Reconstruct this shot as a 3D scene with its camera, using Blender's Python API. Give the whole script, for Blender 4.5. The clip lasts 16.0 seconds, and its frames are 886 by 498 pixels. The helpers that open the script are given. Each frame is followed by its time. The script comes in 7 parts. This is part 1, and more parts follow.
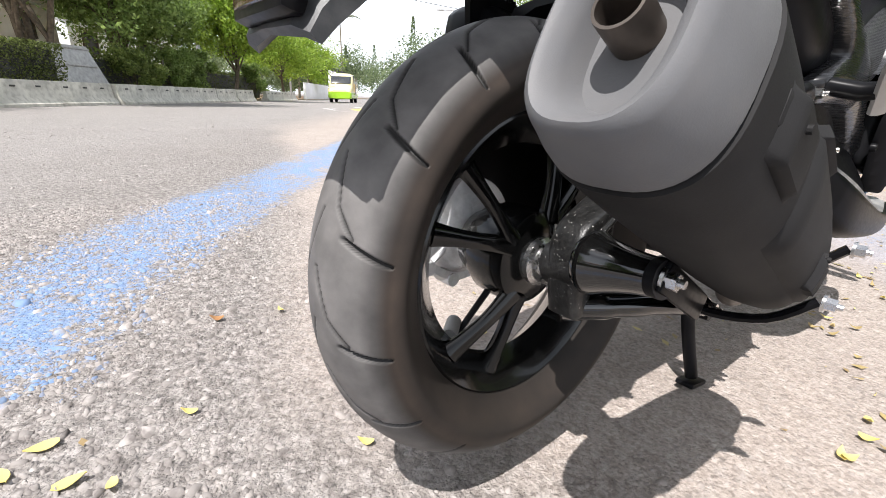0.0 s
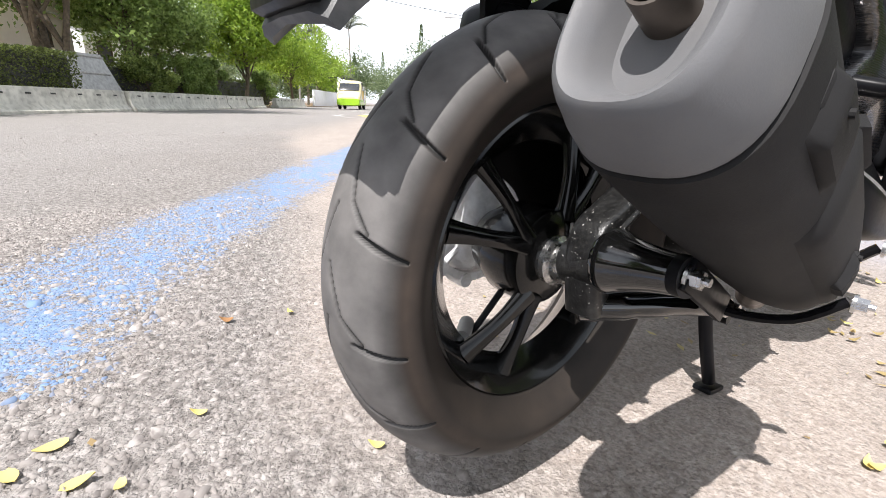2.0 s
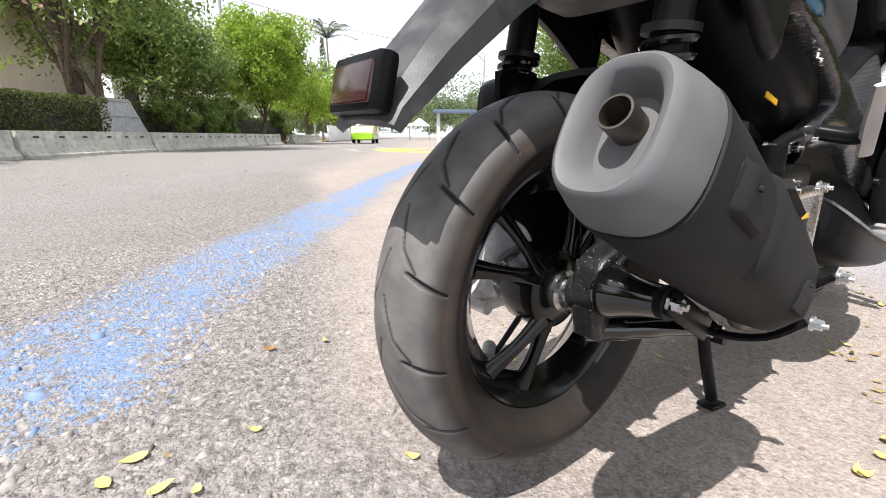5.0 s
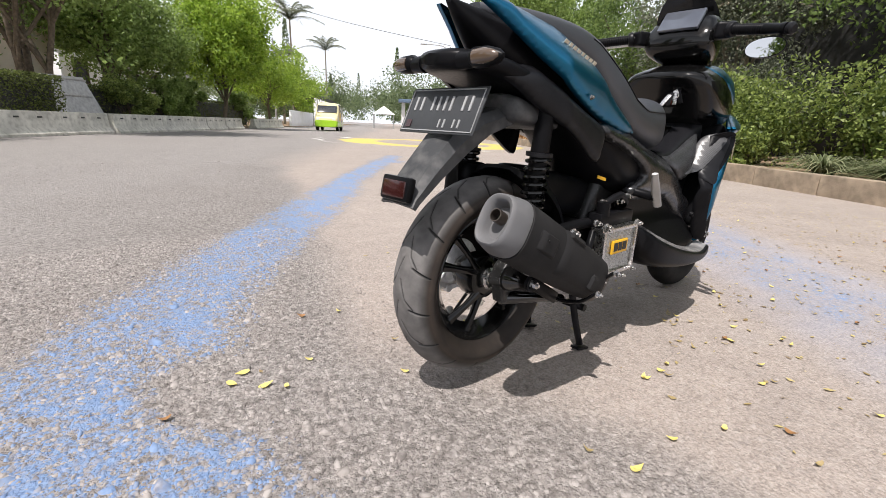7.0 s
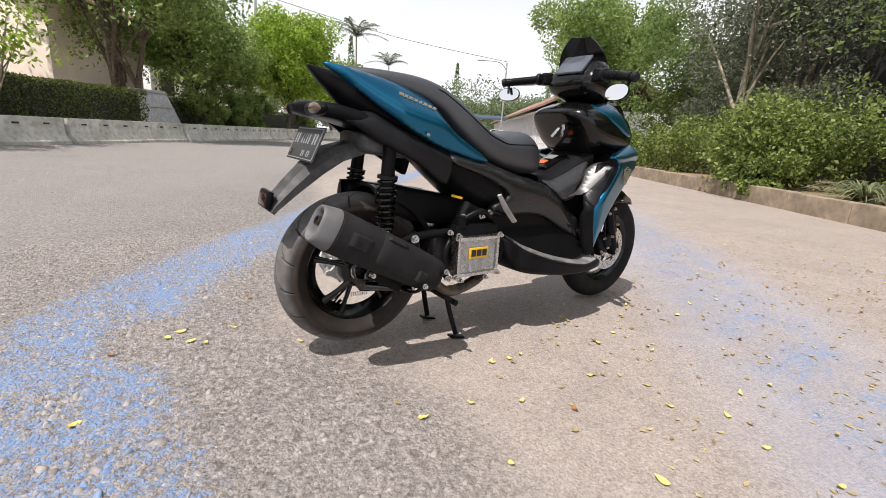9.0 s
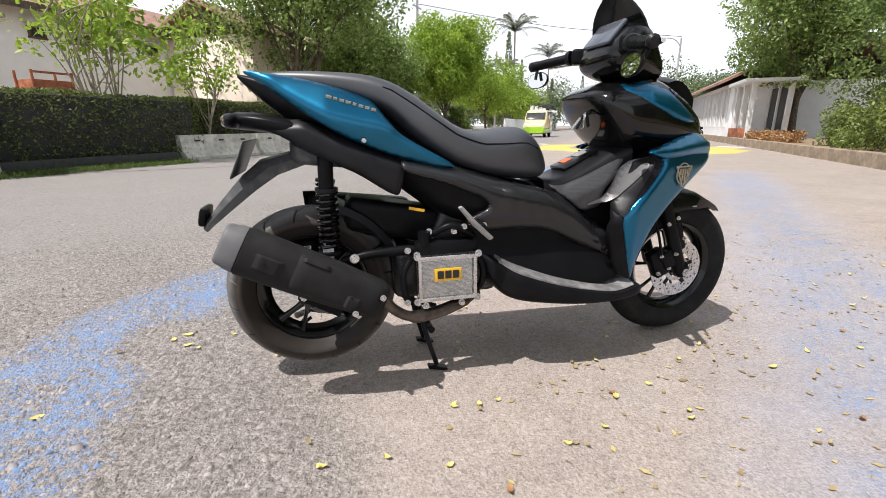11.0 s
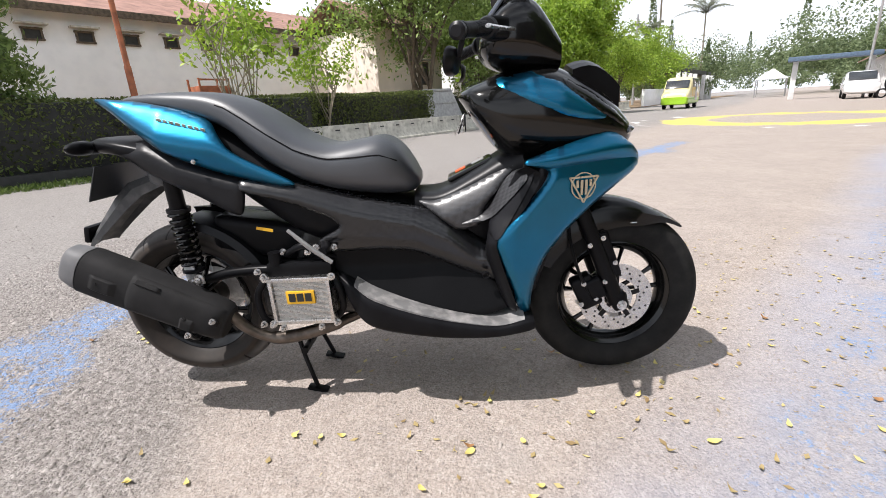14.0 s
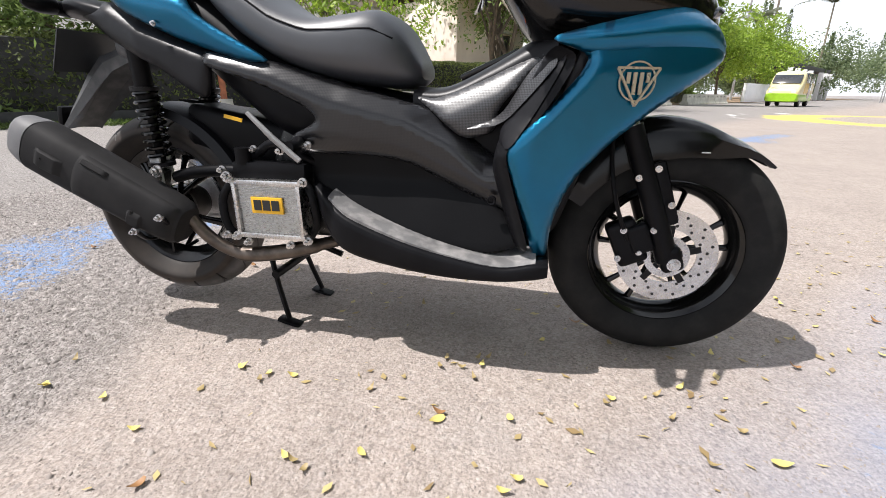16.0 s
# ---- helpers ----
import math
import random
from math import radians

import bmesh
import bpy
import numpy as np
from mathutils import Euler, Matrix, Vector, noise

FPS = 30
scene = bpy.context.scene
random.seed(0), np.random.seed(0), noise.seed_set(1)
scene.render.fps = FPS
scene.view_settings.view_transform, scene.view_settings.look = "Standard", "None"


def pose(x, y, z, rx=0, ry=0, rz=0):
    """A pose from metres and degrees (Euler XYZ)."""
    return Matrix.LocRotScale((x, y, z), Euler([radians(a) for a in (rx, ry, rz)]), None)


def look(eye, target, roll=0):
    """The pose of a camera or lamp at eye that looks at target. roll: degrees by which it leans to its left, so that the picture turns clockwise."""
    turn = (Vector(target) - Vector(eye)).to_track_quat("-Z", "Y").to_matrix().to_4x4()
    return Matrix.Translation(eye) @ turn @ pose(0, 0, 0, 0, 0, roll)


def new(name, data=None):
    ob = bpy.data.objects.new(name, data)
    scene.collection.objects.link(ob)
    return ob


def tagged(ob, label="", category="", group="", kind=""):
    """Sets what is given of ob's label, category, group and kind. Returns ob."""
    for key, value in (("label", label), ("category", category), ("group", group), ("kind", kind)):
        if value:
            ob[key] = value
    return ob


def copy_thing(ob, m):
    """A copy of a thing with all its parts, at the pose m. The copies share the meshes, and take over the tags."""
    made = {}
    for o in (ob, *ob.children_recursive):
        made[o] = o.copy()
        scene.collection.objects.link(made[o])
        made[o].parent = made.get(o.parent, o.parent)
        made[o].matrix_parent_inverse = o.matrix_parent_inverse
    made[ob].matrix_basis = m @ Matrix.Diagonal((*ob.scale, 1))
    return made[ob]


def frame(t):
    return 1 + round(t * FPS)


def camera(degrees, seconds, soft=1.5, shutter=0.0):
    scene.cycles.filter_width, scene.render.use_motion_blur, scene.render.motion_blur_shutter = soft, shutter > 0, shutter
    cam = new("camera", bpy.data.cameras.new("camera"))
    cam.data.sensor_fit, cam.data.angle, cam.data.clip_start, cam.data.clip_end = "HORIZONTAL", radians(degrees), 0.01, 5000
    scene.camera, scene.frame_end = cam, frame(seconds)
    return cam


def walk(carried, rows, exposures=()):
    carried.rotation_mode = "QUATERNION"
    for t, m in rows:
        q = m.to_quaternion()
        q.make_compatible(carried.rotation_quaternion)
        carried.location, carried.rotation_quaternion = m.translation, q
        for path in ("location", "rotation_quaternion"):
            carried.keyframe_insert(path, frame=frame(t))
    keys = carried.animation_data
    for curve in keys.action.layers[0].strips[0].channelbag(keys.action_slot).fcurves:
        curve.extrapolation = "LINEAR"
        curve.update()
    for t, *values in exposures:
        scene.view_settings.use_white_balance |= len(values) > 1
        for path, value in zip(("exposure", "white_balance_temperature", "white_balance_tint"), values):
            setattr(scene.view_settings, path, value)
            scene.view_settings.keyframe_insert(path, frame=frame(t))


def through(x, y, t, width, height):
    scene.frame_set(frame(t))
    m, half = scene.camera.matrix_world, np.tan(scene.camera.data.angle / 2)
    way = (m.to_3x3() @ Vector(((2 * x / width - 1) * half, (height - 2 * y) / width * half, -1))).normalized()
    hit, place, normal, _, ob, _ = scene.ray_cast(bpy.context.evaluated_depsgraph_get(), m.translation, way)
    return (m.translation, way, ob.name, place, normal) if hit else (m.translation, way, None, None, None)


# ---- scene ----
cam = camera(89.6, 16.0, 0.7)
PATH = [
    (0, (-0.467, -0.354, 0.498), (0.756, 1.095, -0.140), 2.0),
    (0.5, (-0.470, -0.356, 0.501), (0.752, 1.097, -0.128), 1.9),
    (1, (-0.470, -0.357, 0.495), (0.752, 1.099, -0.127), 1.9),
    (1.5, (-0.477, -0.358, 0.495), (0.739, 1.105, -0.122), 1.9),
    (2, (-0.469, -0.344, 0.486), (0.734, 1.132, -0.127), 1.9),
    (2.5, (-0.425, -0.300, 0.453), (0.758, 1.195, -0.152), 1.5),
    (3, (-0.367, -0.243, 0.427), (0.783, 1.288, -0.148), 0.6),
    (3.5, (-0.359, -0.233, 0.431), (0.790, 1.327, -0.065), -0.1),
    (4, (-0.411, -0.282, 0.456), (0.743, 1.285, -0.005), -0.4),
    (6.3, (-0.812, -0.630, 0.643), (0.449, 0.827, 0.105), 2.5),
    (6.5, (-0.869, -0.677, 0.664), (0.411, 0.763, 0.129), 2.8),
    (7, (-0.920, -0.802, 0.708), (0.381, 0.621, 0.178), 2.8),
    (7.5, (-0.901, -0.988, 0.744), (0.365, 0.468, 0.220), 2.2),
    (8, (-0.866, -1.162, 0.766), (0.355, 0.336, 0.249), 2.6),
    (8.5, (-0.815, -1.340, 0.794), (0.364, 0.196, 0.293), 3.9),
    (9, (-0.669, -1.433, 0.794), (0.451, 0.150, 0.304), 4.0),
    (9.2, (-0.598, -1.458, 0.797), (0.447, 0.176, 0.307), 3.7),
    (11.3, (0.131, -1.492, 0.838), (0.559, 0.392, 0.318), -0.5),
    (11.5, (0.201, -1.496, 0.834), (0.588, 0.399, 0.328), -0.9),
    (12, (0.364, -1.440, 0.825), (0.557, 0.478, 0.292), -1.9),
    (12.5, (0.526, -1.435, 0.836), (0.687, 0.476, 0.270), -1.5),
    (13, (0.723, -1.440, 0.858), (0.774, 0.468, 0.261), -2.6),
    (13.5, (0.843, -1.437, 0.879), (0.823, 0.470, 0.278), -2.6),
    (14, (0.882, -1.410, 0.899), (0.786, 0.495, 0.298), -3.4),
    (14.5, (0.890, -1.333, 0.940), (0.718, 0.563, 0.329), -3.2),
    (15, (0.932, -1.237, 0.902), (0.618, 0.624, 0.240), -1.8),
    (15.5, (0.966, -1.185, 0.777), (0.628, 0.667, 0.102), -0.8),
    (16, (1.026, -1.167, 0.658), (0.663, 0.681, -0.014), 0.8),
]
walk(cam, [(t, look(eye, target, roll)) for t, eye, target, roll in PATH],
     exposures=[(0, 0.62, 6440, 12), (4.2, 0.7, 6460, 12), (6.3, 0.25, 6550, 13), (9.2, 0.14, 6720, 14), (11.3, 0.22, 6540, 13), (12.5, 0.28, 6480, 13), (16, 0.4, 6480, 13)])

# ---- light ----
SUN_OFFSET = (0.52, 0.19)  # shadow shift on the ground per metre of height
sun_to = Vector((-SUN_OFFSET[0], -SUN_OFFSET[1], 1)).normalized()
sun = new("sun", bpy.data.lights.new("sun", "SUN"))
sun.data.energy, sun.data.angle, sun.data.color = 5.0, radians(0.5), (1.0, 0.975, 0.935)
sun.matrix_world = look((0, 0, 30), tuple(Vector((0, 0, 30)) - sun_to))

world = bpy.data.worlds.new("world")
scene.world = world
world.use_nodes = True
wn, wl = world.node_tree.nodes, world.node_tree.links
sky = wn.new("ShaderNodeTexSky")
sky.sky_type, sky.sun_disc = "NISHITA", False
sky.sun_elevation, sky.sun_rotation = math.asin(sun_to.z), math.atan2(sun_to.x, sun_to.y)
sky.dust_density = 3.0
co = wn.new("ShaderNodeTexCoord")
mp = wn.new("ShaderNodeMapping")
mp.inputs["Scale"].default_value = (1.0, 1.0, 2.6)
cn = wn.new("ShaderNodeTexNoise")
cn.inputs["Scale"].default_value, cn.inputs["Detail"].default_value = 1.7, 7
cr = wn.new("ShaderNodeValToRGB")
cr.color_ramp.elements[0].position, cr.color_ramp.elements[1].position = 0.34, 0.66
cm = wn.new("ShaderNodeMix")
cm.data_type = "RGBA"
cm.inputs[7].default_value = (17.6, 18.8, 20.0, 1)
wl.new(co.outputs["Generated"], mp.inputs["Vector"])
wl.new(mp.outputs[0], cn.inputs["Vector"])
wl.new(cn.outputs["Fac"], cr.inputs[0])
wl.new(sky.outputs[0], cm.inputs[6])
# bright haze low down, clearing with height
sx, hz, mxx = wn.new("ShaderNodeSeparateXYZ"), wn.new("ShaderNodeMapRange"), wn.new("ShaderNodeMath")
hz.inputs[1].default_value, hz.inputs[2].default_value, hz.inputs[3].default_value, hz.inputs[4].default_value = 0.2, 0.7, 0.94, 0.1
mxx.operation = "MAXIMUM"
wl.new(co.outputs["Generated"], sx.inputs[0])
wl.new(sx.outputs[2], hz.inputs[0])
wl.new(hz.outputs[0], mxx.inputs[0])
wl.new(cr.outputs[0], mxx.inputs[1])
wl.new(mxx.outputs[0], cm.inputs[0])
wl.new(cm.outputs[2], wn["Background"].inputs[0])
wn["Background"].inputs[1].default_value = 0.055


# ---- materials ----
def nodes(name):
    m = bpy.data.materials.new(name)
    m.use_nodes = True
    return m, m.node_tree.nodes, m.node_tree.links, m.node_tree.nodes["Principled BSDF"]


def rgb(c):
    return (c, c, c, 1) if isinstance(c, (int, float)) else (*c, 1)


def mat(name, col, rough=0.5, metal=0.0, var=0.25, scale=9.0, bump=0.1, bscale=140.0, coat=0.0, dust=None, dust_amount=0.35, spec=0.5, specks=0.0):
    """A surface with broad stains, fine grain and, where given, a film of dust in patches."""
    m, n, l, p = nodes(name)
    tc = n.new("ShaderNodeTexCoord")
    big, fine = n.new("ShaderNodeTexNoise"), n.new("ShaderNodeTexNoise")
    big.inputs["Scale"].default_value, big.inputs["Detail"].default_value = scale, 5
    fine.inputs["Scale"].default_value, fine.inputs["Detail"].default_value = bscale, 3
    for t in (big, fine):
        l.new(tc.outputs["Object"], t.inputs["Vector"])
    c0, c1 = rgb(col), rgb(col)
    ramp = n.new("ShaderNodeValToRGB")
    ramp.color_ramp.elements[0].position, ramp.color_ramp.elements[1].position = 0.3, 0.7
    ramp.color_ramp.elements[0].color = tuple(v * (1 - var) for v in c0[:3]) + (1,)
    ramp.color_ramp.elements[1].color = tuple(min(1, v * (1 + var)) for v in c1[:3]) + (1,)
    l.new(big.outputs["Fac"], ramp.inputs[0])
    out = ramp.outputs[0]
    if dust:
        d = n.new("ShaderNodeTexNoise")
        d.inputs["Scale"].default_value, d.inputs["Detail"].default_value = scale * 3.1, 8
        l.new(tc.outputs["Object"], d.inputs["Vector"])
        dr = n.new("ShaderNodeValToRGB")
        dr.color_ramp.elements[0].position, dr.color_ramp.elements[1].position = 0.45, 0.75
        dr.color_ramp.elements[1].color = (dust_amount,) * 3 + (1,)
        l.new(d.outputs["Fac"], dr.inputs[0])
        mx = n.new("ShaderNodeMix")
        mx.data_type = "RGBA"
        mx.inputs[7].default_value = rgb(dust)
        l.new(dr.outputs[0], mx.inputs[0])
        l.new(out, mx.inputs[6])
        out = mx.outputs[2]
    if specks:
        sp, sr, sm = n.new("ShaderNodeTexNoise"), n.new("ShaderNodeValToRGB"), n.new("ShaderNodeMix")
        sp.inputs["Scale"].default_value, sp.inputs["Detail"].default_value = 330, 2
        sr.color_ramp.elements[0].position, sr.color_ramp.elements[1].position = 0.68, 0.73
        sr.color_ramp.elements[1].color = rgb(specks)
        sm.data_type = "RGBA"
        sm.inputs[7].default_value = rgb((0.55, 0.53, 0.5))
        l.new(tc.outputs["Object"], sp.inputs["Vector"])
        l.new(sp.outputs["Fac"], sr.inputs[0])
        l.new(sr.outputs[0], sm.inputs[0])
        l.new(out, sm.inputs[6])
        out = sm.outputs[2]
    l.new(out, p.inputs["Base Color"])
    rr = n.new("ShaderNodeMapRange")
    rr.inputs[3].default_value, rr.inputs[4].default_value = max(0.02, rough - 0.1), min(1, rough + 0.1)
    l.new(fine.outputs["Fac"], rr.inputs[0])
    l.new(rr.outputs[0], p.inputs["Roughness"])
    p.inputs["Metallic"].default_value = metal
    p.inputs["Specular IOR Level"].default_value = spec
    p.inputs["Coat Weight"].default_value = coat
    p.inputs["Coat Roughness"].default_value = 0.06
    if bump:
        b = n.new("ShaderNodeBump")
        b.inputs["Strength"].default_value, b.inputs["Distance"].default_value = bump, 0.004 if bscale <= 100 else 0.0008
        l.new(fine.outputs["Fac"], b.inputs["Height"])
        l.new(b.outputs[0], p.inputs["Normal"])
    return m


def leaf_mat(name, dark, light, rough=0.5, through=0.5):
    """Leaves whose tone varies from leaf to leaf and which let some light through."""
    m, n, l, p = nodes(name)
    geo = n.new("ShaderNodeNewGeometry")
    ramp = n.new("ShaderNodeValToRGB")
    ramp.color_ramp.elements[0].color, ramp.color_ramp.elements[1].color = rgb(dark), rgb(light)
    l.new(geo.outputs["Random Per Island"], ramp.inputs[0])
    l.new(ramp.outputs[0], p.inputs["Base Color"])
    p.inputs["Roughness"].default_value = rough
    tr, mix = n.new("ShaderNodeBsdfTranslucent"), n.new("ShaderNodeMixShader")
    l.new(ramp.outputs[0], tr.inputs[0])
    mix.inputs[0].default_value = through
    l.new(p.outputs[0], mix.inputs[1])
    l.new(tr.outputs[0], mix.inputs[2])
    l.new(mix.outputs[0], n["Material Output"].inputs[0])
    return m


def asphalt_mat(name, pebble=False):
    """Worn chip-seal: stones of many greys, with flaking blue and yellow road paint where the sheet says so."""
    m, n, l, p = nodes(name)
    tc = n.new("ShaderNodeTexCoord")
    geo = n.new("ShaderNodeNewGeometry")

    def attr(a):
        x = n.new("ShaderNodeAttribute")
        x.attribute_name = a
        return x.outputs["Fac"]

    def noise_at(scale, detail=4):
        x = n.new("ShaderNodeTexNoise")
        x.inputs["Scale"].default_value, x.inputs["Detail"].default_value = scale, detail
        l.new(tc.outputs["Object"], x.inputs["Vector"])
        return x.outputs["Fac"]

    def ramp(fac, stops):
        x = n.new("ShaderNodeValToRGB")
        e = x.color_ramp.elements
        e[0].position, e[0].color = stops[0][0], rgb(stops[0][1])
        e[1].position, e[1].color = stops[-1][0], rgb(stops[-1][1])
        for s, c in stops[1:-1]:
            e.new(s).color = rgb(c)
        l.new(fac, x.inputs[0])
        return x.outputs[0]

    def blend(fac, a, b, mode="MIX"):
        x = n.new("ShaderNodeMix")
        x.data_type, x.blend_type = "RGBA", mode
        for sock, v in ((0, fac), (6, a), (7, b)):
            if isinstance(v, (int, float)):
                x.inputs[sock].default_value = v if sock == 0 else rgb(v)
            elif isinstance(v, tuple):
                x.inputs[sock].default_value = rgb(v)
            else:
                l.new(v, x.inputs[sock])
        return x.outputs[2]

    def calc(op, a, b):
        x = n.new("ShaderNodeMath")
        x.operation, x.use_clamp = op, True
        for i, v in enumerate((a, b)):
            if isinstance(v, (int, float)):
                x.inputs[i].default_value = v
            else:
                l.new(v, x.inputs[i])
        return x.outputs[0]

    vor = n.new("ShaderNodeTexVoronoi")
    vor.inputs["Scale"].default_value = 95
    warp, wn, wm = n.new("ShaderNodeVectorMath"), n.new("ShaderNodeTexNoise"), n.new("ShaderNodeVectorMath")
    wn.inputs["Scale"].default_value, wn.inputs["Detail"].default_value = 120, 3
    l.new(tc.outputs["Object"], wn.inputs["Vector"])
    wm.operation = "SCALE"
    wm.inputs["Scale"].default_value = 0.018
    l.new(wn.outputs["Color"], wm.inputs[0])
    l.new(tc.outputs["Object"], warp.inputs[0])
    l.new(wm.outputs[0], warp.inputs[1])
    vor.inputs["Randomness"].default_value = 1.0
    l.new(warp.outputs[0], vor.inputs["Vector"])
    vor2 = n.new("ShaderNodeTexVoronoi")
    vor2.inputs["Scale"].default_value = 215
    l.new(tc.outputs["Object"], vor2.inputs["Vector"])
    sep = n.new("ShaderNodeSeparateColor")
    l.new(vor.outputs["Color"], sep.inputs[0])
    cell = geo.outputs["Random Per Island"] if pebble else sep.outputs[0]
    stone = ramp(cell, [(0.0, (0.21, 0.195, 0.184)), (0.4, (0.29, 0.27, 0.254)), (0.85, (0.36, 0.336, 0.316)), (1.0, (0.45, 0.425, 0.4))])
    if not pebble:
        stone = blend(ramp(vor.outputs["Distance"], [(0.4, 0.0), (0.85, 0.6)]), stone, (0.15, 0.138, 0.128))
        stone = blend(0.45, stone, ramp(vor2.outputs["Color"], [(0.1, (0.1, 0.095, 0.09)), (0.9, (0.44, 0.415, 0.385))]))
    tan = blend(ramp(noise_at(110, 7), [(0.4, 0.0), (0.6, 1.0)]), (0.31, 0.262, 0.228), (0.45, 0.39, 0.345))
    if not pebble:
        tan = blend(0.36, tan, ramp(vor2.outputs["Color"], [(0.04, (0.105, 0.092, 0.08)), (0.45, (0.38, 0.33, 0.288)), (0.95, (0.62, 0.57, 0.515))]))
        tan = blend(ramp(vor.outputs["Color"], [(0.74, 0.0), (0.82, 0.35)]), tan, (0.54, 0.5, 0.46))
        tan = blend(ramp(vor.outputs["Color"], [(0.12, 0.5), (0.2, 0.0)]), tan, (0.2, 0.18, 0.165))
    col = blend(calc("MULTIPLY", attr("fines"), 0.92 if not pebble else 0.5), stone, tan)
    col = blend(ramp(noise_at(1.3, 6), [(0.3, 0.35), (0.7, 0.0)]), col, blend(1.0, col, (0.62, 0.6, 0.6), "MULTIPLY"))
    col = blend(ramp(noise_at(7, 8), [(0.42, 0.2), (0.58, 0.0)]), col, blend(1.0, col, (0.6, 0.6, 0.6), "MULTIPLY"))
    col = blend(ramp(noise_at(22, 8), [(0.45, 0.0), (0.65, 0.12)]), col, (0.48, 0.44, 0.41))
    rough = calc("SUBTRACT", 1.0, calc("MULTIPLY", attr("fines"), 0.72))
    col = blend(calc("MULTIPLY", rough, ramp(noise_at(42, 6), [(0.4, 0.75), (0.54, 0.0)])), col, blend(1.0, col, (0.52, 0.5, 0.5), "MULTIPLY"))
    col = blend(calc("MULTIPLY", rough, ramp(noise_at(55, 5), [(0.52, 0.0), (0.66, 0.5)])), col, (0.47, 0.445, 0.425))
    col = blend(calc("MULTIPLY", attr("grey"), 0.25), col, (0.36, 0.352, 0.345))
    # a thin, dusty film of old paint, and flakes that stay on some stones and wear off others
    col = blend(calc("MULTIPLY", attr("film"), 0.75), col, (0.29, 0.34, 0.46))
    chip = calc("ADD", calc("MULTIPLY", cell, 0.42), calc("MULTIPLY", noise_at(24, 6), 0.78))
    keep = calc("MULTIPLY", calc("SUBTRACT", calc("ADD", attr("blue"), 0.0), calc("MULTIPLY", chip, 0.95)), 5.0)
    col = blend(calc("MULTIPLY", keep, 0.9), col, ramp(noise_at(60), [(0.3, (0.13, 0.23, 0.43)), (0.7, (0.22, 0.33, 0.52))]))
    keep_y = calc("MULTIPLY", calc("SUBTRACT", attr("yellow"), calc("MULTIPLY", chip, 0.6)), 5.0)
    col = blend(keep_y, col, (0.62, 0.5, 0.13))
    keep_w = calc("MULTIPLY", calc("SUBTRACT", attr("white"), calc("MULTIPLY", chip, 0.7)), 5.0)
    col = blend(keep_w, col, (0.62, 0.62, 0.6))
    col = blend(1.0, col, (0.93, 0.907, 0.9), "MULTIPLY")
    l.new(col, p.inputs["Base Color"])
    p.inputs["Roughness"].default_value = 0.85
    if not pebble:
        b1, b2 = n.new("ShaderNodeBump"), n.new("ShaderNodeBump")
        b1.inputs["Strength"].default_value, b1.inputs["Distance"].default_value = 0.9, 0.006
        b2.inputs["Strength"].default_value, b2.inputs["Distance"].default_value = 0.7, 0.007
        inv = n.new("ShaderNodeMath")
        inv.operation = "MULTIPLY"
        inv.inputs[1].default_value = -1.0
        l.new(vor.outputs["Distance"], inv.inputs[0])
        less = n.new("ShaderNodeMapRange")
        less.inputs[3].default_value, less.inputs[4].default_value = 0.9, 0.24
        l.new(attr("fines"), less.inputs[0])
        l.new(less.outputs[0], b1.inputs["Strength"])
        l.new(inv.outputs[0], b1.inputs["Height"])
        l.new(noise_at(130, 7), b2.inputs["Height"])
        l.new(b1.outputs[0], b2.inputs["Normal"])
        l.new(b2.outputs[0], p.inputs["Normal"])
    return m


def carbon_mat(name, rough=(0.2, 0.32), spec=0.3, coat=0.4, pale=0.019):
    """Dark weave-print film under a clear coat."""
    m, n, l, p = nodes(name)
    tc = n.new("ShaderNodeTexCoord")
    mp2 = n.new("ShaderNodeMapping")
    mp2.inputs["Rotation"].default_value = (0, radians(45), 0)
    mp2.inputs["Scale"].default_value, mp2.inputs["Location"].default_value = (1, 0, 1), (0, 0.001, 0)
    ch = n.new("ShaderNodeTexChecker")
    ch.inputs["Scale"].default_value = 430
    ch.inputs["Color1"].default_value, ch.inputs["Color2"].default_value = rgb((0.0045, 0.0045, 0.005)), rgb((pale, pale, pale * 1.1))
    l.new(tc.outputs["Object"], mp2.inputs["Vector"])
    l.new(mp2.outputs[0], ch.inputs["Vector"])
    l.new(ch.outputs["Color"], p.inputs["Base Color"])
    ro = n.new("ShaderNodeMapRange")
    ro.inputs[3].default_value, ro.inputs[4].default_value = rough
    l.new(ch.outputs["Fac"], ro.inputs[0])
    l.new(ro.outputs[0], p.inputs["Roughness"])
    p.inputs["Specular IOR Level"].default_value = spec
    p.inputs["Coat Weight"].default_value = coat
    p.inputs["Coat Roughness"].default_value = 0.07
    return m


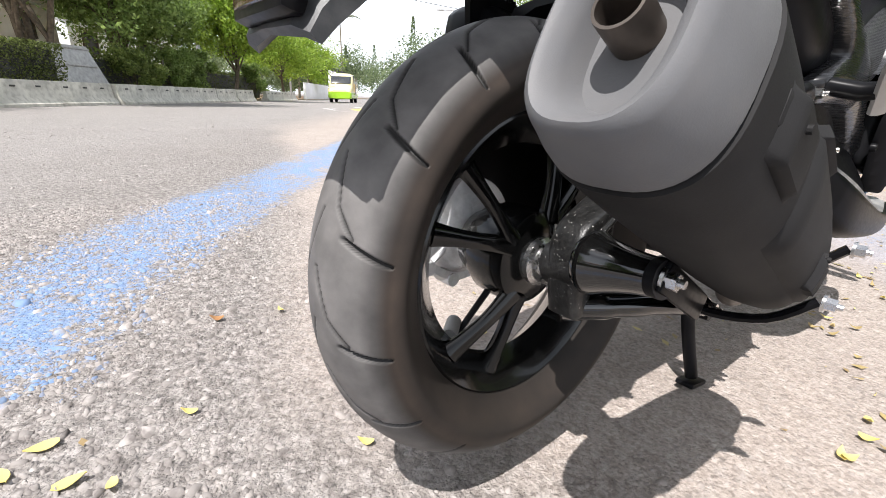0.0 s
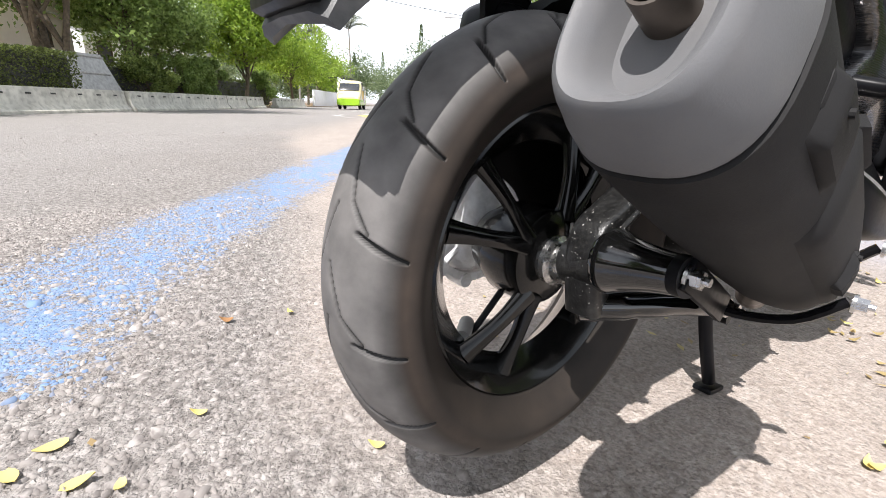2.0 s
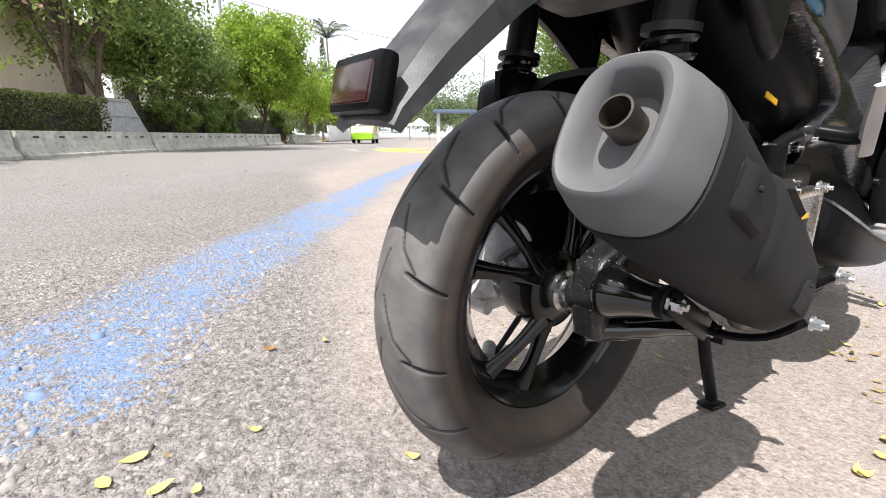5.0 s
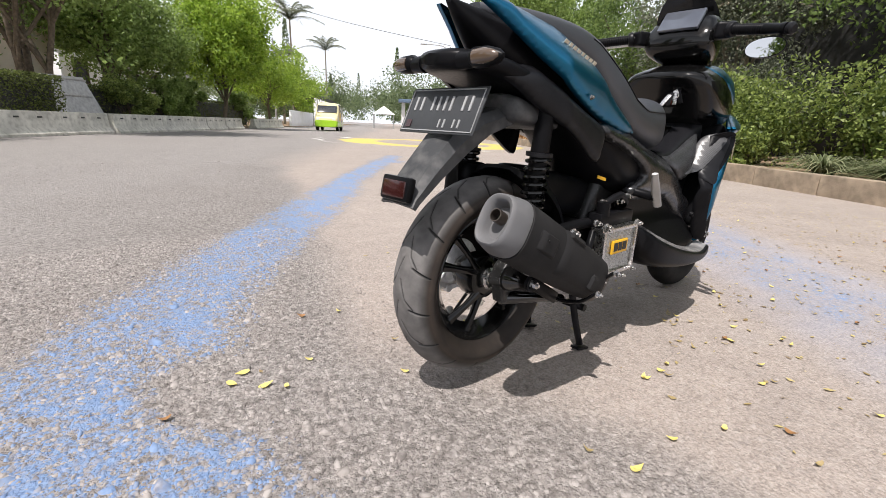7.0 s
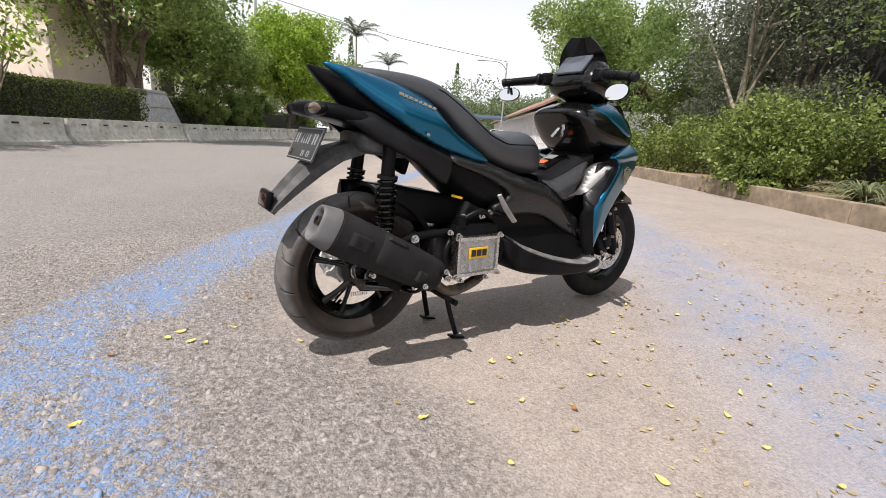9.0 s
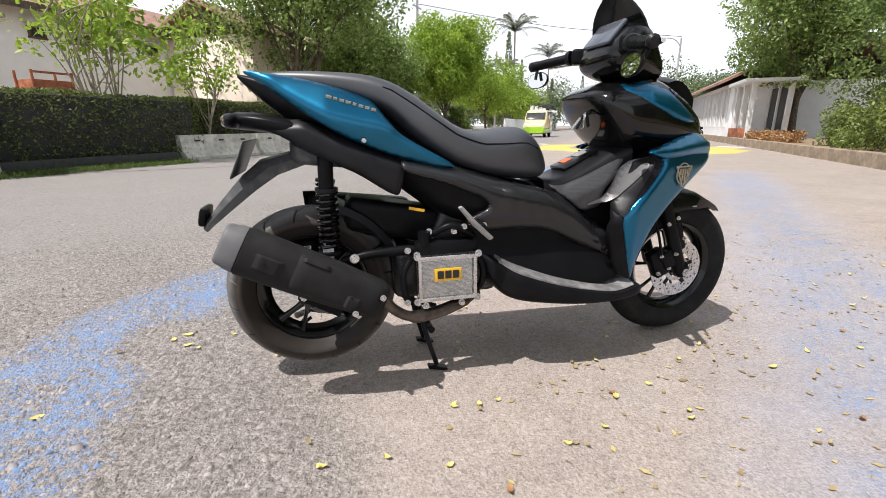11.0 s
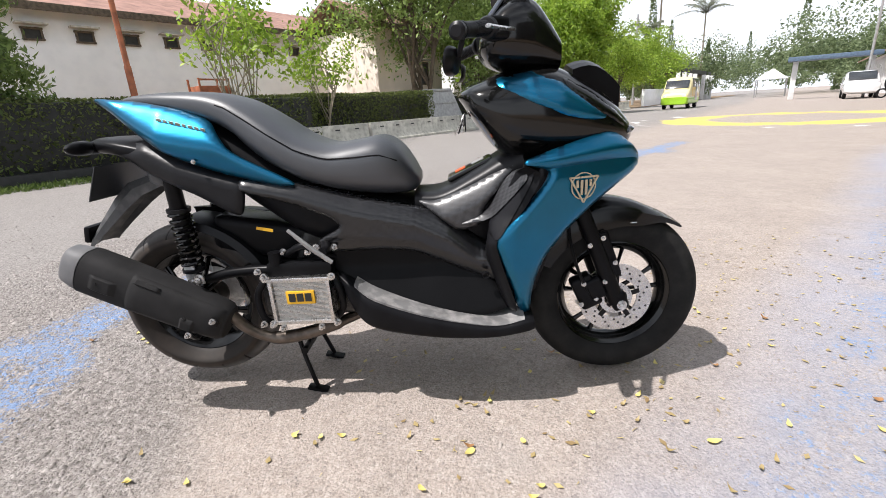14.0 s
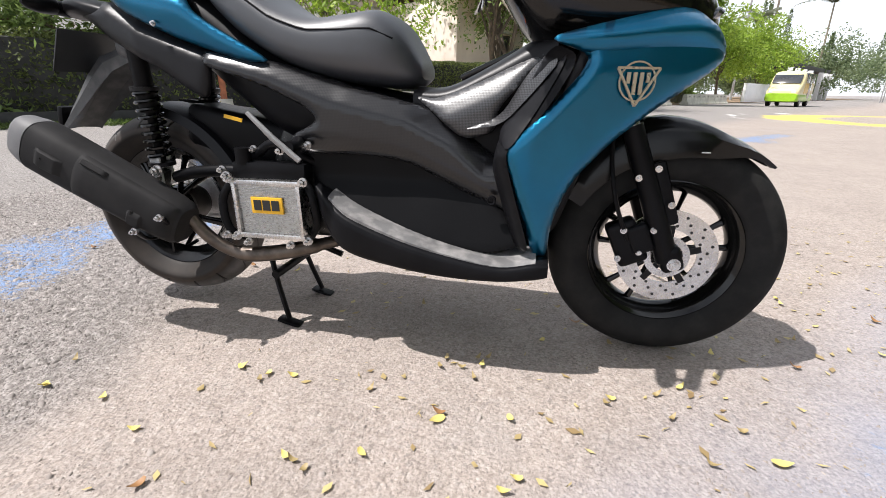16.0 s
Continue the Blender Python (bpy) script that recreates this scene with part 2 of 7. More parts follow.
def tyre_mat(name):
    """Worn rubber with road dust on the shoulders and sidewalls, in rings round the axle (object y)."""
    m, n, l, p = nodes(name)
    at = n.new("ShaderNodeAttribute")
    at.attribute_name = "dusty"
    tc = n.new("ShaderNodeTexCoord")
    no, fi = n.new("ShaderNodeTexNoise"), n.new("ShaderNodeTexNoise")
    no.inputs["Scale"].default_value, no.inputs["Detail"].default_value = 26, 8
    fi.inputs["Scale"].default_value, fi.inputs["Detail"].default_value = 420, 3
    for t in (no, fi):
        l.new(tc.outputs["Object"], t.inputs["Vector"])
    r = n.new("ShaderNodeValToRGB")
    r.color_ramp.elements[0].position, r.color_ramp.elements[1].position = 0.3, 0.72
    r.color_ramp.elements[0].color, r.color_ramp.elements[1].color = rgb((0.095, 0.091, 0.089)), rgb((0.175, 0.167, 0.162))
    l.new(no.outputs["Fac"], r.inputs[0])
    mu = n.new("ShaderNodeMath")
    mu.operation = "MULTIPLY"
    l.new(at.outputs["Fac"], mu.inputs[0])
    rr = n.new("ShaderNodeMapRange")
    rr.inputs[1].default_value, rr.inputs[2].default_value, rr.inputs[3].default_value, rr.inputs[4].default_value = 0.3, 0.7, 0.45, 1.0
    l.new(no.outputs["Fac"], rr.inputs[0])
    l.new(rr.outputs[0], mu.inputs[1])
    tw, mt = n.new("ShaderNodeAttribute"), n.new("ShaderNodeMix")
    tw.attribute_name = "tread"
    mt.data_type = "RGBA"
    mt.inputs[6].default_value = rgb((0.012, 0.0115, 0.011))
    l.new(tw.outputs["Fac"], mt.inputs[0])
    l.new(r.outputs[0], mt.inputs[7])
    mx = n.new("ShaderNodeMix")
    mx.data_type = "RGBA"
    mx.inputs[7].default_value = rgb((0.26, 0.185, 0.14))
    l.new(mu.outputs[0], mx.inputs[0])
    l.new(mt.outputs[2], mx.inputs[6])
    l.new(mx.outputs[2], p.inputs["Base Color"])
    p.inputs["Roughness"].default_value = 0.55
    p.inputs["Specular IOR Level"].default_value = 0.22
    b = n.new("ShaderNodeBump")
    b.inputs["Strength"].default_value, b.inputs["Distance"].default_value = 0.1, 0.001
    l.new(fi.outputs["Fac"], b.inputs["Height"])
    l.new(b.outputs[0], p.inputs["Normal"])
    return m


M_ASPHALT = asphalt_mat("asphalt")
M_PEBBLE = asphalt_mat("pebbles", True)
M_TYRE = tyre_mat("tyre_rubber")
M_TYRE_F = mat("tyre_rubber_front", 0.014, 0.7, var=0.3, dust=(0.1, 0.09, 0.08), dust_amount=0.1, spec=0.12)
M_BLACK = mat("black_plastic", (0.006, 0.006, 0.007), 0.34, var=0.3, bump=0.03, dust=(0.06, 0.06, 0.06), dust_amount=0.03, spec=0.1)
M_MATTE = mat("matte_dark_plastic", (0.0075, 0.0075, 0.009), 0.38, var=0.25, bump=0.12, bscale=700, dust=(0.1, 0.1, 0.1), dust_amount=0.03, spec=0.22)
M_DEEP = mat("deep_black_plastic", (0.0045, 0.0045, 0.005), 0.4, var=0.2, bump=0.03, spec=0.1)
M_GUARD = mat("grey_weathered_plastic", (0.036, 0.037, 0.039), 0.5, var=0.2, bump=0.2, bscale=600, dust=(0.25, 0.24, 0.23), dust_amount=0.3)
M_GLOSS = mat("gloss_black_paint", 0.004, 0.14, var=0.2, bump=0.0, coat=0.25, spec=0.3)
M_WET = mat("polished_black_enamel", 0.004, 0.08, var=0.1, bump=0.0, coat=1.0, spec=0.5)
M_SATIN = mat("satin_black_paint", 0.005, 0.22, var=0.2, bump=0.0, spec=0.3)
M_BLUE = mat("metallic_blue_paint", (0.0, 0.118, 0.225), 0.32, metal=0.85, var=0.1, bump=0.03, bscale=1800, coat=0.45)
M_SEAT = mat("black_vinyl", (0.026, 0.029, 0.036), 0.47, var=0.15, bump=0.2, bscale=900, spec=1.0)
M_CARBON = carbon_mat("carbon_film")
# lit copy of the carbon film: rougher, with the sheen painted as paler weave
M_CARBON_LIT = carbon_mat("lit_satin_carbon_film", (0.3, 0.5), 0.65, 0.1, 0.045)
M_MUFFLER = mat("muffler_black_coating", (0.023, 0.0225, 0.023), 0.6, var=0.2, scale=14, bump=0.15, bscale=900, dust=(0.05, 0.046, 0.042), dust_amount=0.1, spec=0.06)
M_CAP = mat("grey_end_cap_coating", (0.125, 0.125, 0.129), 0.55, var=0.12, scale=14, bump=0.15, bscale=900, dust=(0.2, 0.18, 0.165), dust_amount=0.12, spec=0.25)
M_PIPE = mat("heat_stained_steel", (0.12, 0.1, 0.085), 0.42, metal=0.85, var=0.4, scale=30, bump=0.1)
M_STEEL = mat("bright_steel", (0.62, 0.61, 0.6), 0.28, metal=1.0, var=0.15, scale=40, bump=0.05)
M_ALLOY = mat("cast_alloy", (0.8, 0.8, 0.8), 0.4, metal=0.12, var=0.25, scale=25, bump=0.3, bscale=300, dust=(0.2, 0.17, 0.14), dust_amount=0.3)
M_IRON = mat("pitted_black_casting", (0.009, 0.009, 0.009), 0.34, var=0.5, scale=60, bump=0.5, bscale=420, dust=(0.4, 0.38, 0.35), dust_amount=0.04, specks=0.8)
M_RAD = mat("radiator_core", (0.62, 0.61, 0.58), 0.5, metal=0.1, var=0.06, scale=60, bump=0.25, bscale=900)
M_YELLOW = mat("yellow_enamel", (0.75, 0.42, 0.02), 0.4, var=0.12, bump=0.05)
M_INK = mat("black_ink", 0.012, 0.5, var=0.1, bump=0.0)
M_WHITE = mat("white_paint", 0.75, 0.5, var=0.06, bump=0.05)
M_SILVERFILM = mat("pale_gold_film", (0.6, 0.53, 0.4), 0.3, metal=0.6, var=0.1, bump=0.0)
M_RED = mat("red_reflector", (0.03, 0.006, 0.006), 0.2, var=0.2, bump=0.0, coat=0.5)
M_AMBER = mat("smoked_lens", (0.09, 0.06, 0.04), 0.15, var=0.2, bump=0.0, coat=0.8)
M_ORANGE = mat("orange_sticker", (0.7, 0.12, 0.03), 0.4, var=0.1, bump=0.0)
M_WORN = mat("worn_grey_rubber", (0.13, 0.129, 0.129), 0.42, var=0.3, scale=9, bump=0.3, bscale=260, dust=(0.42, 0.4, 0.385), dust_amount=0.6)
M_MIRROR, _n, _l, _p = nodes("mirror_glass")
_p.inputs["Metallic"].default_value, _p.inputs["Roughness"].default_value, _p.inputs["Base Color"].default_value = 1.0, 0.02, rgb(0.9)
M_CONCRETE = mat("weathered_concrete", (0.58, 0.56, 0.5), 0.9, var=0.22, scale=2.6, bump=0.5, bscale=60, dust=(0.2, 0.19, 0.15), dust_amount=0.55)
M_KERB = mat("dirty_kerb_concrete", (0.3, 0.235, 0.17), 0.92, var=0.35, scale=3.0, bump=0.7, bscale=50, dust=(0.12, 0.1, 0.07), dust_amount=0.6)
M_SOIL = mat("dry_soil", (0.24, 0.16, 0.1), 0.95, var=0.35, scale=4, bump=0.9, bscale=40, dust=(0.3, 0.25, 0.15), dust_amount=0.6)
M_BARK = mat("bark", (0.12, 0.095, 0.07), 0.95, var=0.45, scale=10, bump=0.9, bscale=50)
M_PALEBARK = mat("pale_bark", (0.3, 0.26, 0.2), 0.9, var=0.4, scale=8, bump=0.7, bscale=50)
M_WALL = mat("white_render_stained", (0.93, 0.94, 0.95), 0.9, var=0.04, scale=0.8, bump=0.3, bscale=30, dust=(0.6, 0.63, 0.68), dust_amount=0.2)
M_CREAM = mat("cream_render", (0.9, 0.8, 0.7), 0.9, var=0.12, scale=0.8, bump=0.3, bscale=30)
M_ROOF = mat("clay_roof_tile", (0.29, 0.165, 0.13), 0.85, var=0.3, scale=2.5, bump=0.8, bscale=14)
M_DARK = mat("plain_dark", 0.03, 0.6, var=0.3, bump=0.0)
M_RUST = mat("rust_painted_steel", (0.36, 0.12, 0.055), 0.7, var=0.4, scale=6, bump=0.4, bscale=90, dust=(0.2, 0.1, 0.06), dust_amount=0.5)
M_GREYP = mat("galvanised_steel", (0.4, 0.4, 0.4), 0.5, metal=0.5, var=0.2, bump=0.1)
M_GREENP = mat("lime_green_paint", (0.35, 0.62, 0.03), 0.3, var=0.08, bump=0.0, coat=0.6)
M_VANC = mat("cream_van_paint", (0.78, 0.68, 0.36), 0.3, var=0.06, bump=0.0, coat=0.6)
M_VANY = mat("yellow_van_paint", (0.72, 0.48, 0.1), 0.3, var=0.08, bump=0.0, coat=0.6)
M_CARW = mat("white_car_paint", (0.72, 0.72, 0.72), 0.25, var=0.05, bump=0.0, coat=0.8)
M_WINDOW = mat("dark_car_glass", (0.03, 0.035, 0.04), 0.08, var=0.1, bump=0.0, coat=1.0)
M_GRASS = leaf_mat("grass_blades", (0.05, 0.1, 0.02), (0.16, 0.22, 0.05))
M_LEAF_DARK = leaf_mat("dark_leaves", (0.075, 0.125, 0.035), (0.25, 0.35, 0.1))
M_LEAF_HEDGE = leaf_mat("hedge_leaves", (0.035, 0.045, 0.015), (0.22, 0.27, 0.075))
M_LEAF_MID = leaf_mat("mid_leaves", (0.11, 0.175, 0.04), (0.33, 0.44, 0.13))
M_LEAF_LIME = leaf_mat("lime_leaves", (0.15, 0.26, 0.025), (0.42, 0.56, 0.08))
M_LEAF_BUSH = leaf_mat("bush_leaves", (0.06, 0.1, 0.025), (0.36, 0.44, 0.12))
M_LEAF_GREY = leaf_mat("greyish_leaves", (0.08, 0.1, 0.06), (0.26, 0.28, 0.2))
M_LEAF_BLADE = leaf_mat("striped_blades", (0.12, 0.16, 0.07), (0.38, 0.4, 0.24))
M_LEAF_YELLOW = leaf_mat("yellow_leaf", (0.62, 0.5, 0.12), (0.78, 0.68, 0.3), through=0.1)
M_LEAF_BROWN = leaf_mat("brown_leaf", (0.28, 0.12, 0.05), (0.4, 0.25, 0.1), through=0.1)
M_LITTER = leaf_mat("dry_litter", (0.25, 0.17, 0.08), (0.55, 0.45, 0.2), through=0.1)
M_FARTREE = leaf_mat("far_leaves", (0.09, 0.13, 0.06), (0.28, 0.35, 0.18))


# ---- mesh tools ----
def thing(name, label, category, group="", kind="", at=None):
    ob = new(name)
    ob.empty_display_size = 0.2
    if at is not None:
        ob.matrix_world = at
    return tagged(ob, label, category, group, kind)


def link(name, bm, material, parent=None, label="", smooth=True, angle=40):
    me = bpy.data.meshes.new(name)
    bmesh.ops.recalc_face_normals(bm, faces=bm.faces)
    bm.to_mesh(me)
    bm.free()
    if smooth:
        me.shade_smooth()
        me.set_sharp_from_angle(angle=radians(angle))
    me.materials.append(material)
    ob = new(name, me)
    if parent is not None:
        ob.parent = parent
    if label:
        ob["label"] = label
    return ob


def part(name, bm, material, parent, label="", smooth=True, angle=40):
    return link(name, bm, material, parent, label, smooth, angle)


def raw(name, verts, faces, material, parent=None, label="", smooth=False, values=None):
    """A mesh from numpy arrays; faces is an (n, k) array."""
    me = bpy.data.meshes.new(name)
    verts, faces = np.asarray(verts, np.float32), np.asarray(faces, np.int32)
    k = faces.shape[1]
    me.vertices.add(len(verts))
    me.vertices.foreach_set("co", verts.ravel())
    me.loops.add(faces.size)
    me.loops.foreach_set("vertex_index", faces.ravel())
    me.polygons.add(len(faces))
    me.polygons.foreach_set("loop_start", np.arange(0, faces.size, k, dtype=np.int32))
    me.update(calc_edges=True)
    me.validate()
    for key, val in (values or {}).items():
        me.attributes.new(key, "FLOAT", "POINT").data.foreach_set("value", np.asarray(val, np.float32))
    if smooth:
        me.shade_smooth()
    me.materials.append(material)
    ob = new(name, me)
    if parent is not None:
        ob.parent = parent
    if label:
        ob["label"] = label
    return ob


def box(bm, size, m=None, bevel=0.004, segs=2):
    g = bmesh.ops.create_cube(bm, size=1, matrix=(m or Matrix()) @ Matrix.Diagonal((*size, 1)))
    if bevel:
        edges = list({e for v in g["verts"] for e in v.link_edges})
        bmesh.ops.bevel(bm, geom=edges, offset=bevel, segments=segs, profile=0.6, affect="EDGES")
    return bm


def axis_m(a, b):
    """A pose at a whose z axis points to b."""
    d = Vector(b) - Vector(a)
    return Matrix.Translation(a) @ d.to_track_quat("Z", "Y").to_matrix().to_4x4(), d.length


def rod(bm, a, b, r0, r1=None, segs=16, caps=True):
    m, d = axis_m(a, b)
    bmesh.ops.create_cone(bm, cap_ends=caps, segments=segs, radius1=r0, radius2=r0 if r1 is None else r1, depth=d, matrix=m @ Matrix.Translation((0, 0, d / 2)))
    return bm


def spline(pts, n=8, closed=False):
    """A smooth line through the points."""
    p = [Vector(q) for q in pts]
    out, k = [], len(p)
    for i in range(k if closed else k - 1):
        a, b, c, d = ((p[(i + j) % k] if closed else p[min(max(i + j, 0), k - 1)]) for j in (-1, 0, 1, 2))
        for s in range(n):
            t = s / n
            out.append(0.5 * (2 * b + (c - a) * t + (2 * a - 5 * b + 4 * c - d) * t * t + (3 * b - a - 3 * c + d) * t**3))
    if not closed:
        out.append(p[-1])
    return out


def sweep(bm, pts, radius, segs=12, caps=True, flat=1.0):
    """A tube along points; radius a number or one for each point; flat squeezes it."""
    pts = [Vector(q) for q in pts]
    rings, up = [], Vector((0.13, 0.27, 0.95)).normalized()
    for i, q in enumerate(pts):
        d = (pts[min(i + 1, len(pts) - 1)] - pts[max(i - 1, 0)]).normalized()
        s = d.cross(up)
        s = s.normalized() if s.length > 1e-4 else Vector((1, 0, 0))
        u = s.cross(d).normalized()
        up = u
        r = radius[i] if isinstance(radius, (list, tuple)) else radius
        rings.append([bm.verts.new(q + (s * math.cos(a) + u * math.sin(a) * flat) * r) for a in (2 * math.pi * j / segs for j in range(segs))])
    for a, b in zip(rings, rings[1:]):
        for j in range(segs):
            bm.faces.new((a[j], a[(j + 1) % segs], b[(j + 1) % segs], b[j]))
    if caps:
        bm.faces.new(rings[0][::-1])
        bm.faces.new(rings[-1])
    return bm


def lathe(bm, profile, m=None, segs=64, closed=False):
    """Turns (radius, height) pairs round the local z axis."""
    m = m or Matrix()
    rings = []
    for r, h in profile:
        rings.append([bm.verts.new(m @ Vector((r * math.cos(a), r * math.sin(a), h))) for a in (2 * math.pi * j / segs for j in range(segs))])
    pairs = list(zip(rings, rings[1:])) + ([(rings[-1], rings[0])] if closed else [])
    for a, b in pairs:
        for j in range(segs):
            bm.faces.new((a[j], a[(j + 1) % segs], b[(j + 1) % segs], b[j]))
    return bm


def loft(bm, rings, caps=True):
    rows = [[bm.verts.new(q) for q in r] for r in rings]
    k = len(rows[0])
    for a, b in zip(rows, rows[1:]):
        for j in range(k):
            bm.faces.new((a[j], a[(j + 1) % k], b[(j + 1) % k], b[j]))
    if caps:
        bm.faces.new(rows[0][::-1])
        bm.faces.new(rows[-1])
    return bm


def oval(n, p):
    """Points round a rounded box of half size 1."""
    out = []
    for j in range(n):
        a = 2 * math.pi * (j + 0.5) / n
        c, s = math.cos(a), math.sin(a)
        out.append((math.copysign(abs(c) ** (2 / p), c), math.copysign(abs(s) ** (2 / p), s)))
    return out


def fine_rows(rows, n=5):
    """Sections (x, ...) with smooth ones put between them."""
    p, out = [np.array(r, float) for r in rows], []
    for i in range(len(p) - 1):
        a, b, c, d = p[max(i - 1, 0)], p[i], p[i + 1], p[min(i + 2, len(p) - 1)]
        for s in range(n):
            t = s / n
            out.append(0.5 * (2 * b + (c - a) * t + (2 * a - 5 * b + 4 * c - d) * t * t + (3 * b - a - 3 * c + d) * t**3))
    return out + [p[-1]]


def hull(bm, rows, p=2.6, n=36):
    """A body along x from rows (x, low, high, half width)."""
    ring = oval(n, p)
    return loft(bm, [[(x, y * w, (lo + hi) / 2 + z * (hi - lo) / 2) for y, z in ring] for x, lo, hi, w in fine_rows(rows)])


def hull_y(rows, x, z, p=2.6):
    """The half width of such a body at x, z."""
    xs = [r[0] for r in rows]
    lo, hi, w = (float(np.interp(x, xs, [r[k] for r in rows])) for k in (1, 2, 3))
    t = min(abs((z - (lo + hi) / 2) / max((hi - lo) / 2, 1e-4)), 0.97)
    return w * (1 - t**p) ** (1 / p)


def rounded(outline, times=1):
    pts = [tuple(q) for q in outline]
    for _ in range(times):
        out = []
        for i, a in enumerate(pts):
            b = pts[(i + 1) % len(pts)]
            out += [tuple(0.82 * u + 0.18 * v for u, v in zip(a, b)), tuple(0.18 * u + 0.82 * v for u, v in zip(a, b))]
        pts = out
    return pts


def panel(bm, outline, width, crown=0.01, edge=0.03, thick=0.012, cell=0.011, side=-1, soft=2):
    """A curved fairing panel: an outline in (x, z), at the half width given by width(x, z), falling off at its edge."""
    pts = rounded(outline, soft)
    face = bm.faces.new([bm.verts.new((x, 0, z)) for x, z in pts])
    lo = [min(q[k] for q in pts) for k in (0, 1)]
    hi = [max(q[k] for q in pts) for k in (0, 1)]
    for k, no in ((0, (1, 0, 0)), (1, (0, 0, 1))):
        c = lo[k] + cell
        while c < hi[k]:
            at = (c, 0, 0) if k == 0 else (0, 0, c)
            bmesh.ops.bisect_plane(bm, geom=bm.verts[:] + bm.edges[:] + bm.faces[:], dist=1e-5, plane_co=at, plane_no=no)
            c += cell
    bmesh.ops.triangulate(bm, faces=[f for f in bm.faces if len(f.verts) > 4])
    a = np.array(pts, float)
    d = np.roll(a, -1, 0) - a
    for v in bm.verts:
        q = np.array((v.co.x, v.co.z)) - a
        t = np.clip((q * d).sum(1) / np.maximum((d * d).sum(1), 1e-9), 0, 1)
        f = max(0.0, 1 - float(np.hypot(*(q - d * t[:, None]).T).min()) / edge)
        v.co.y = side * (width(v.co.x, v.co.z) - crown * f * f)
    rim = [e for e in bm.edges if e.is_boundary]
    g = bmesh.ops.extrude_edge_only(bm, edges=rim)
    for v in g["geom"]:
        if isinstance(v, bmesh.types.BMVert):
            v.co.y -= side * thick
    return bm


def wheel_m(x, y, z):
    """A pose whose local z is the world's -y: an axle that points to the bike's right side."""
    return Matrix.Translation((x, y, z)) @ Matrix.Rotation(radians(90), 4, "X")


def leaf_cloud(name, pts, size, material, parent=None, seed=0, label="", droop=0.2, slim=0.5, out=None):
    """Many small folded leaves about the given points."""
    rng = np.random.default_rng(seed)
    pts = np.asarray(pts, float)
    k = len(pts)
    d = rng.normal(size=(k, 3))
    if out is not None:
        d += out * 1.2
    d[:, 2] -= droop
    d /= np.linalg.norm(d, axis=1)[:, None]
    s = np.cross(d, rng.normal(size=(k, 3)))
    s /= np.linalg.norm(s, axis=1)[:, None] + 1e-9
    nrm = np.cross(d, s)
    ln = size * rng.uniform(0.65, 1.35, k)[:, None]
    a = pts - d * ln * 0.5
    b = pts + s * ln * slim * 0.5 + nrm * ln * 0.08
    c = pts + d * ln * 0.5
    e = pts - s * ln * slim * 0.5 + nrm * ln * 0.08
    v = np.stack([a, b, c, e], 1).reshape(-1, 3)
    f = np.arange(4 * k).reshape(-1, 4)
    tri = np.stack([f[:, [0, 1, 2]], f[:, [0, 2, 3]]], 1).reshape(-1, 3)
    return raw(name, v, tri, material, parent, label)


# ---- the ground ----
U, V = Vector((0.58, 0.815, 0)), Vector((-0.815, 0.58, 0))  # along the road, and to its far side


def road(u, v, z=0.0):
    return U * u + V * v + Vector((0, 0, z))


ROAD_TURN = math.degrees(math.atan2(U.y, U.x))


def from_line(x, y, pts):
    """The distance of grid points to a line through pts, and the place along it from 0 to 1."""
    best, along = np.full(x.shape, 1e9), np.zeros(x.shape)
    total = sum((Vector(b) - Vector(a)).length for a, b in zip(pts, pts[1:]))
    done = 0.0
    for a, b in zip(pts, pts[1:]):
        dx, dy = b[0] - a[0], b[1] - a[1]
        ln = math.hypot(dx, dy)
        t = np.clip(((x - a[0]) * dx + (y - a[1]) * dy) / ln**2, 0, 1)
        d = np.hypot(x - a[0] - t * dx, y - a[1] - t * dy)
        along = np.where(d < best, (done + t * ln) / total, along)
        best = np.minimum(best, d)
        done += ln
    return best, along


STRIPE_A = [q[:2] for q in spline([(-0.92, -1.6, 0), (-0.91, -0.6, 0), (-0.93, 0.1, 0), (-0.76, 0.77, 0), (-0.4, 1.31, 0), (0.75, 2.7, 0), (2.3, 4.55, 0), (5.2, 7.7, 0)], 6)]
STRIPE_B = [q[:2] for q in spline([(0.75, -1.9, 0), (1.35, -1.1, 0), (2.15, -0.3, 0), (3.2, 0.75, 0), (4.9, 2.6, 0), (7.4, 5.2, 0)], 6)]


def coarse_edge(y):
    """Where the swept asphalt begins, as x at each y; coarse chips lie short of it."""
    return np.interp(y, [-2.0, -0.9, -0.4, 0.0, 0.3, 1.0, 3.0, 6.0], [-0.35, -0.2, -0.16, -0.27, -0.32, -0.07, 0.63, 1.7])


def spread(inner, step, far, growth):
    out, d = [inner], step
    while out[-1] < far:
        out.append(out[-1] + d)
        d *= growth
    return out


def axis_of(lo, hi, step):
    mid = list(np.arange(lo, hi + 1e-6, step))
    left = [lo - (q - hi) for q in spread(hi, step, hi + 900, 1.09)[1:]][::-1]
    return np.array(left + mid + spread(hi, step, hi + 900, 1.09)[1:])


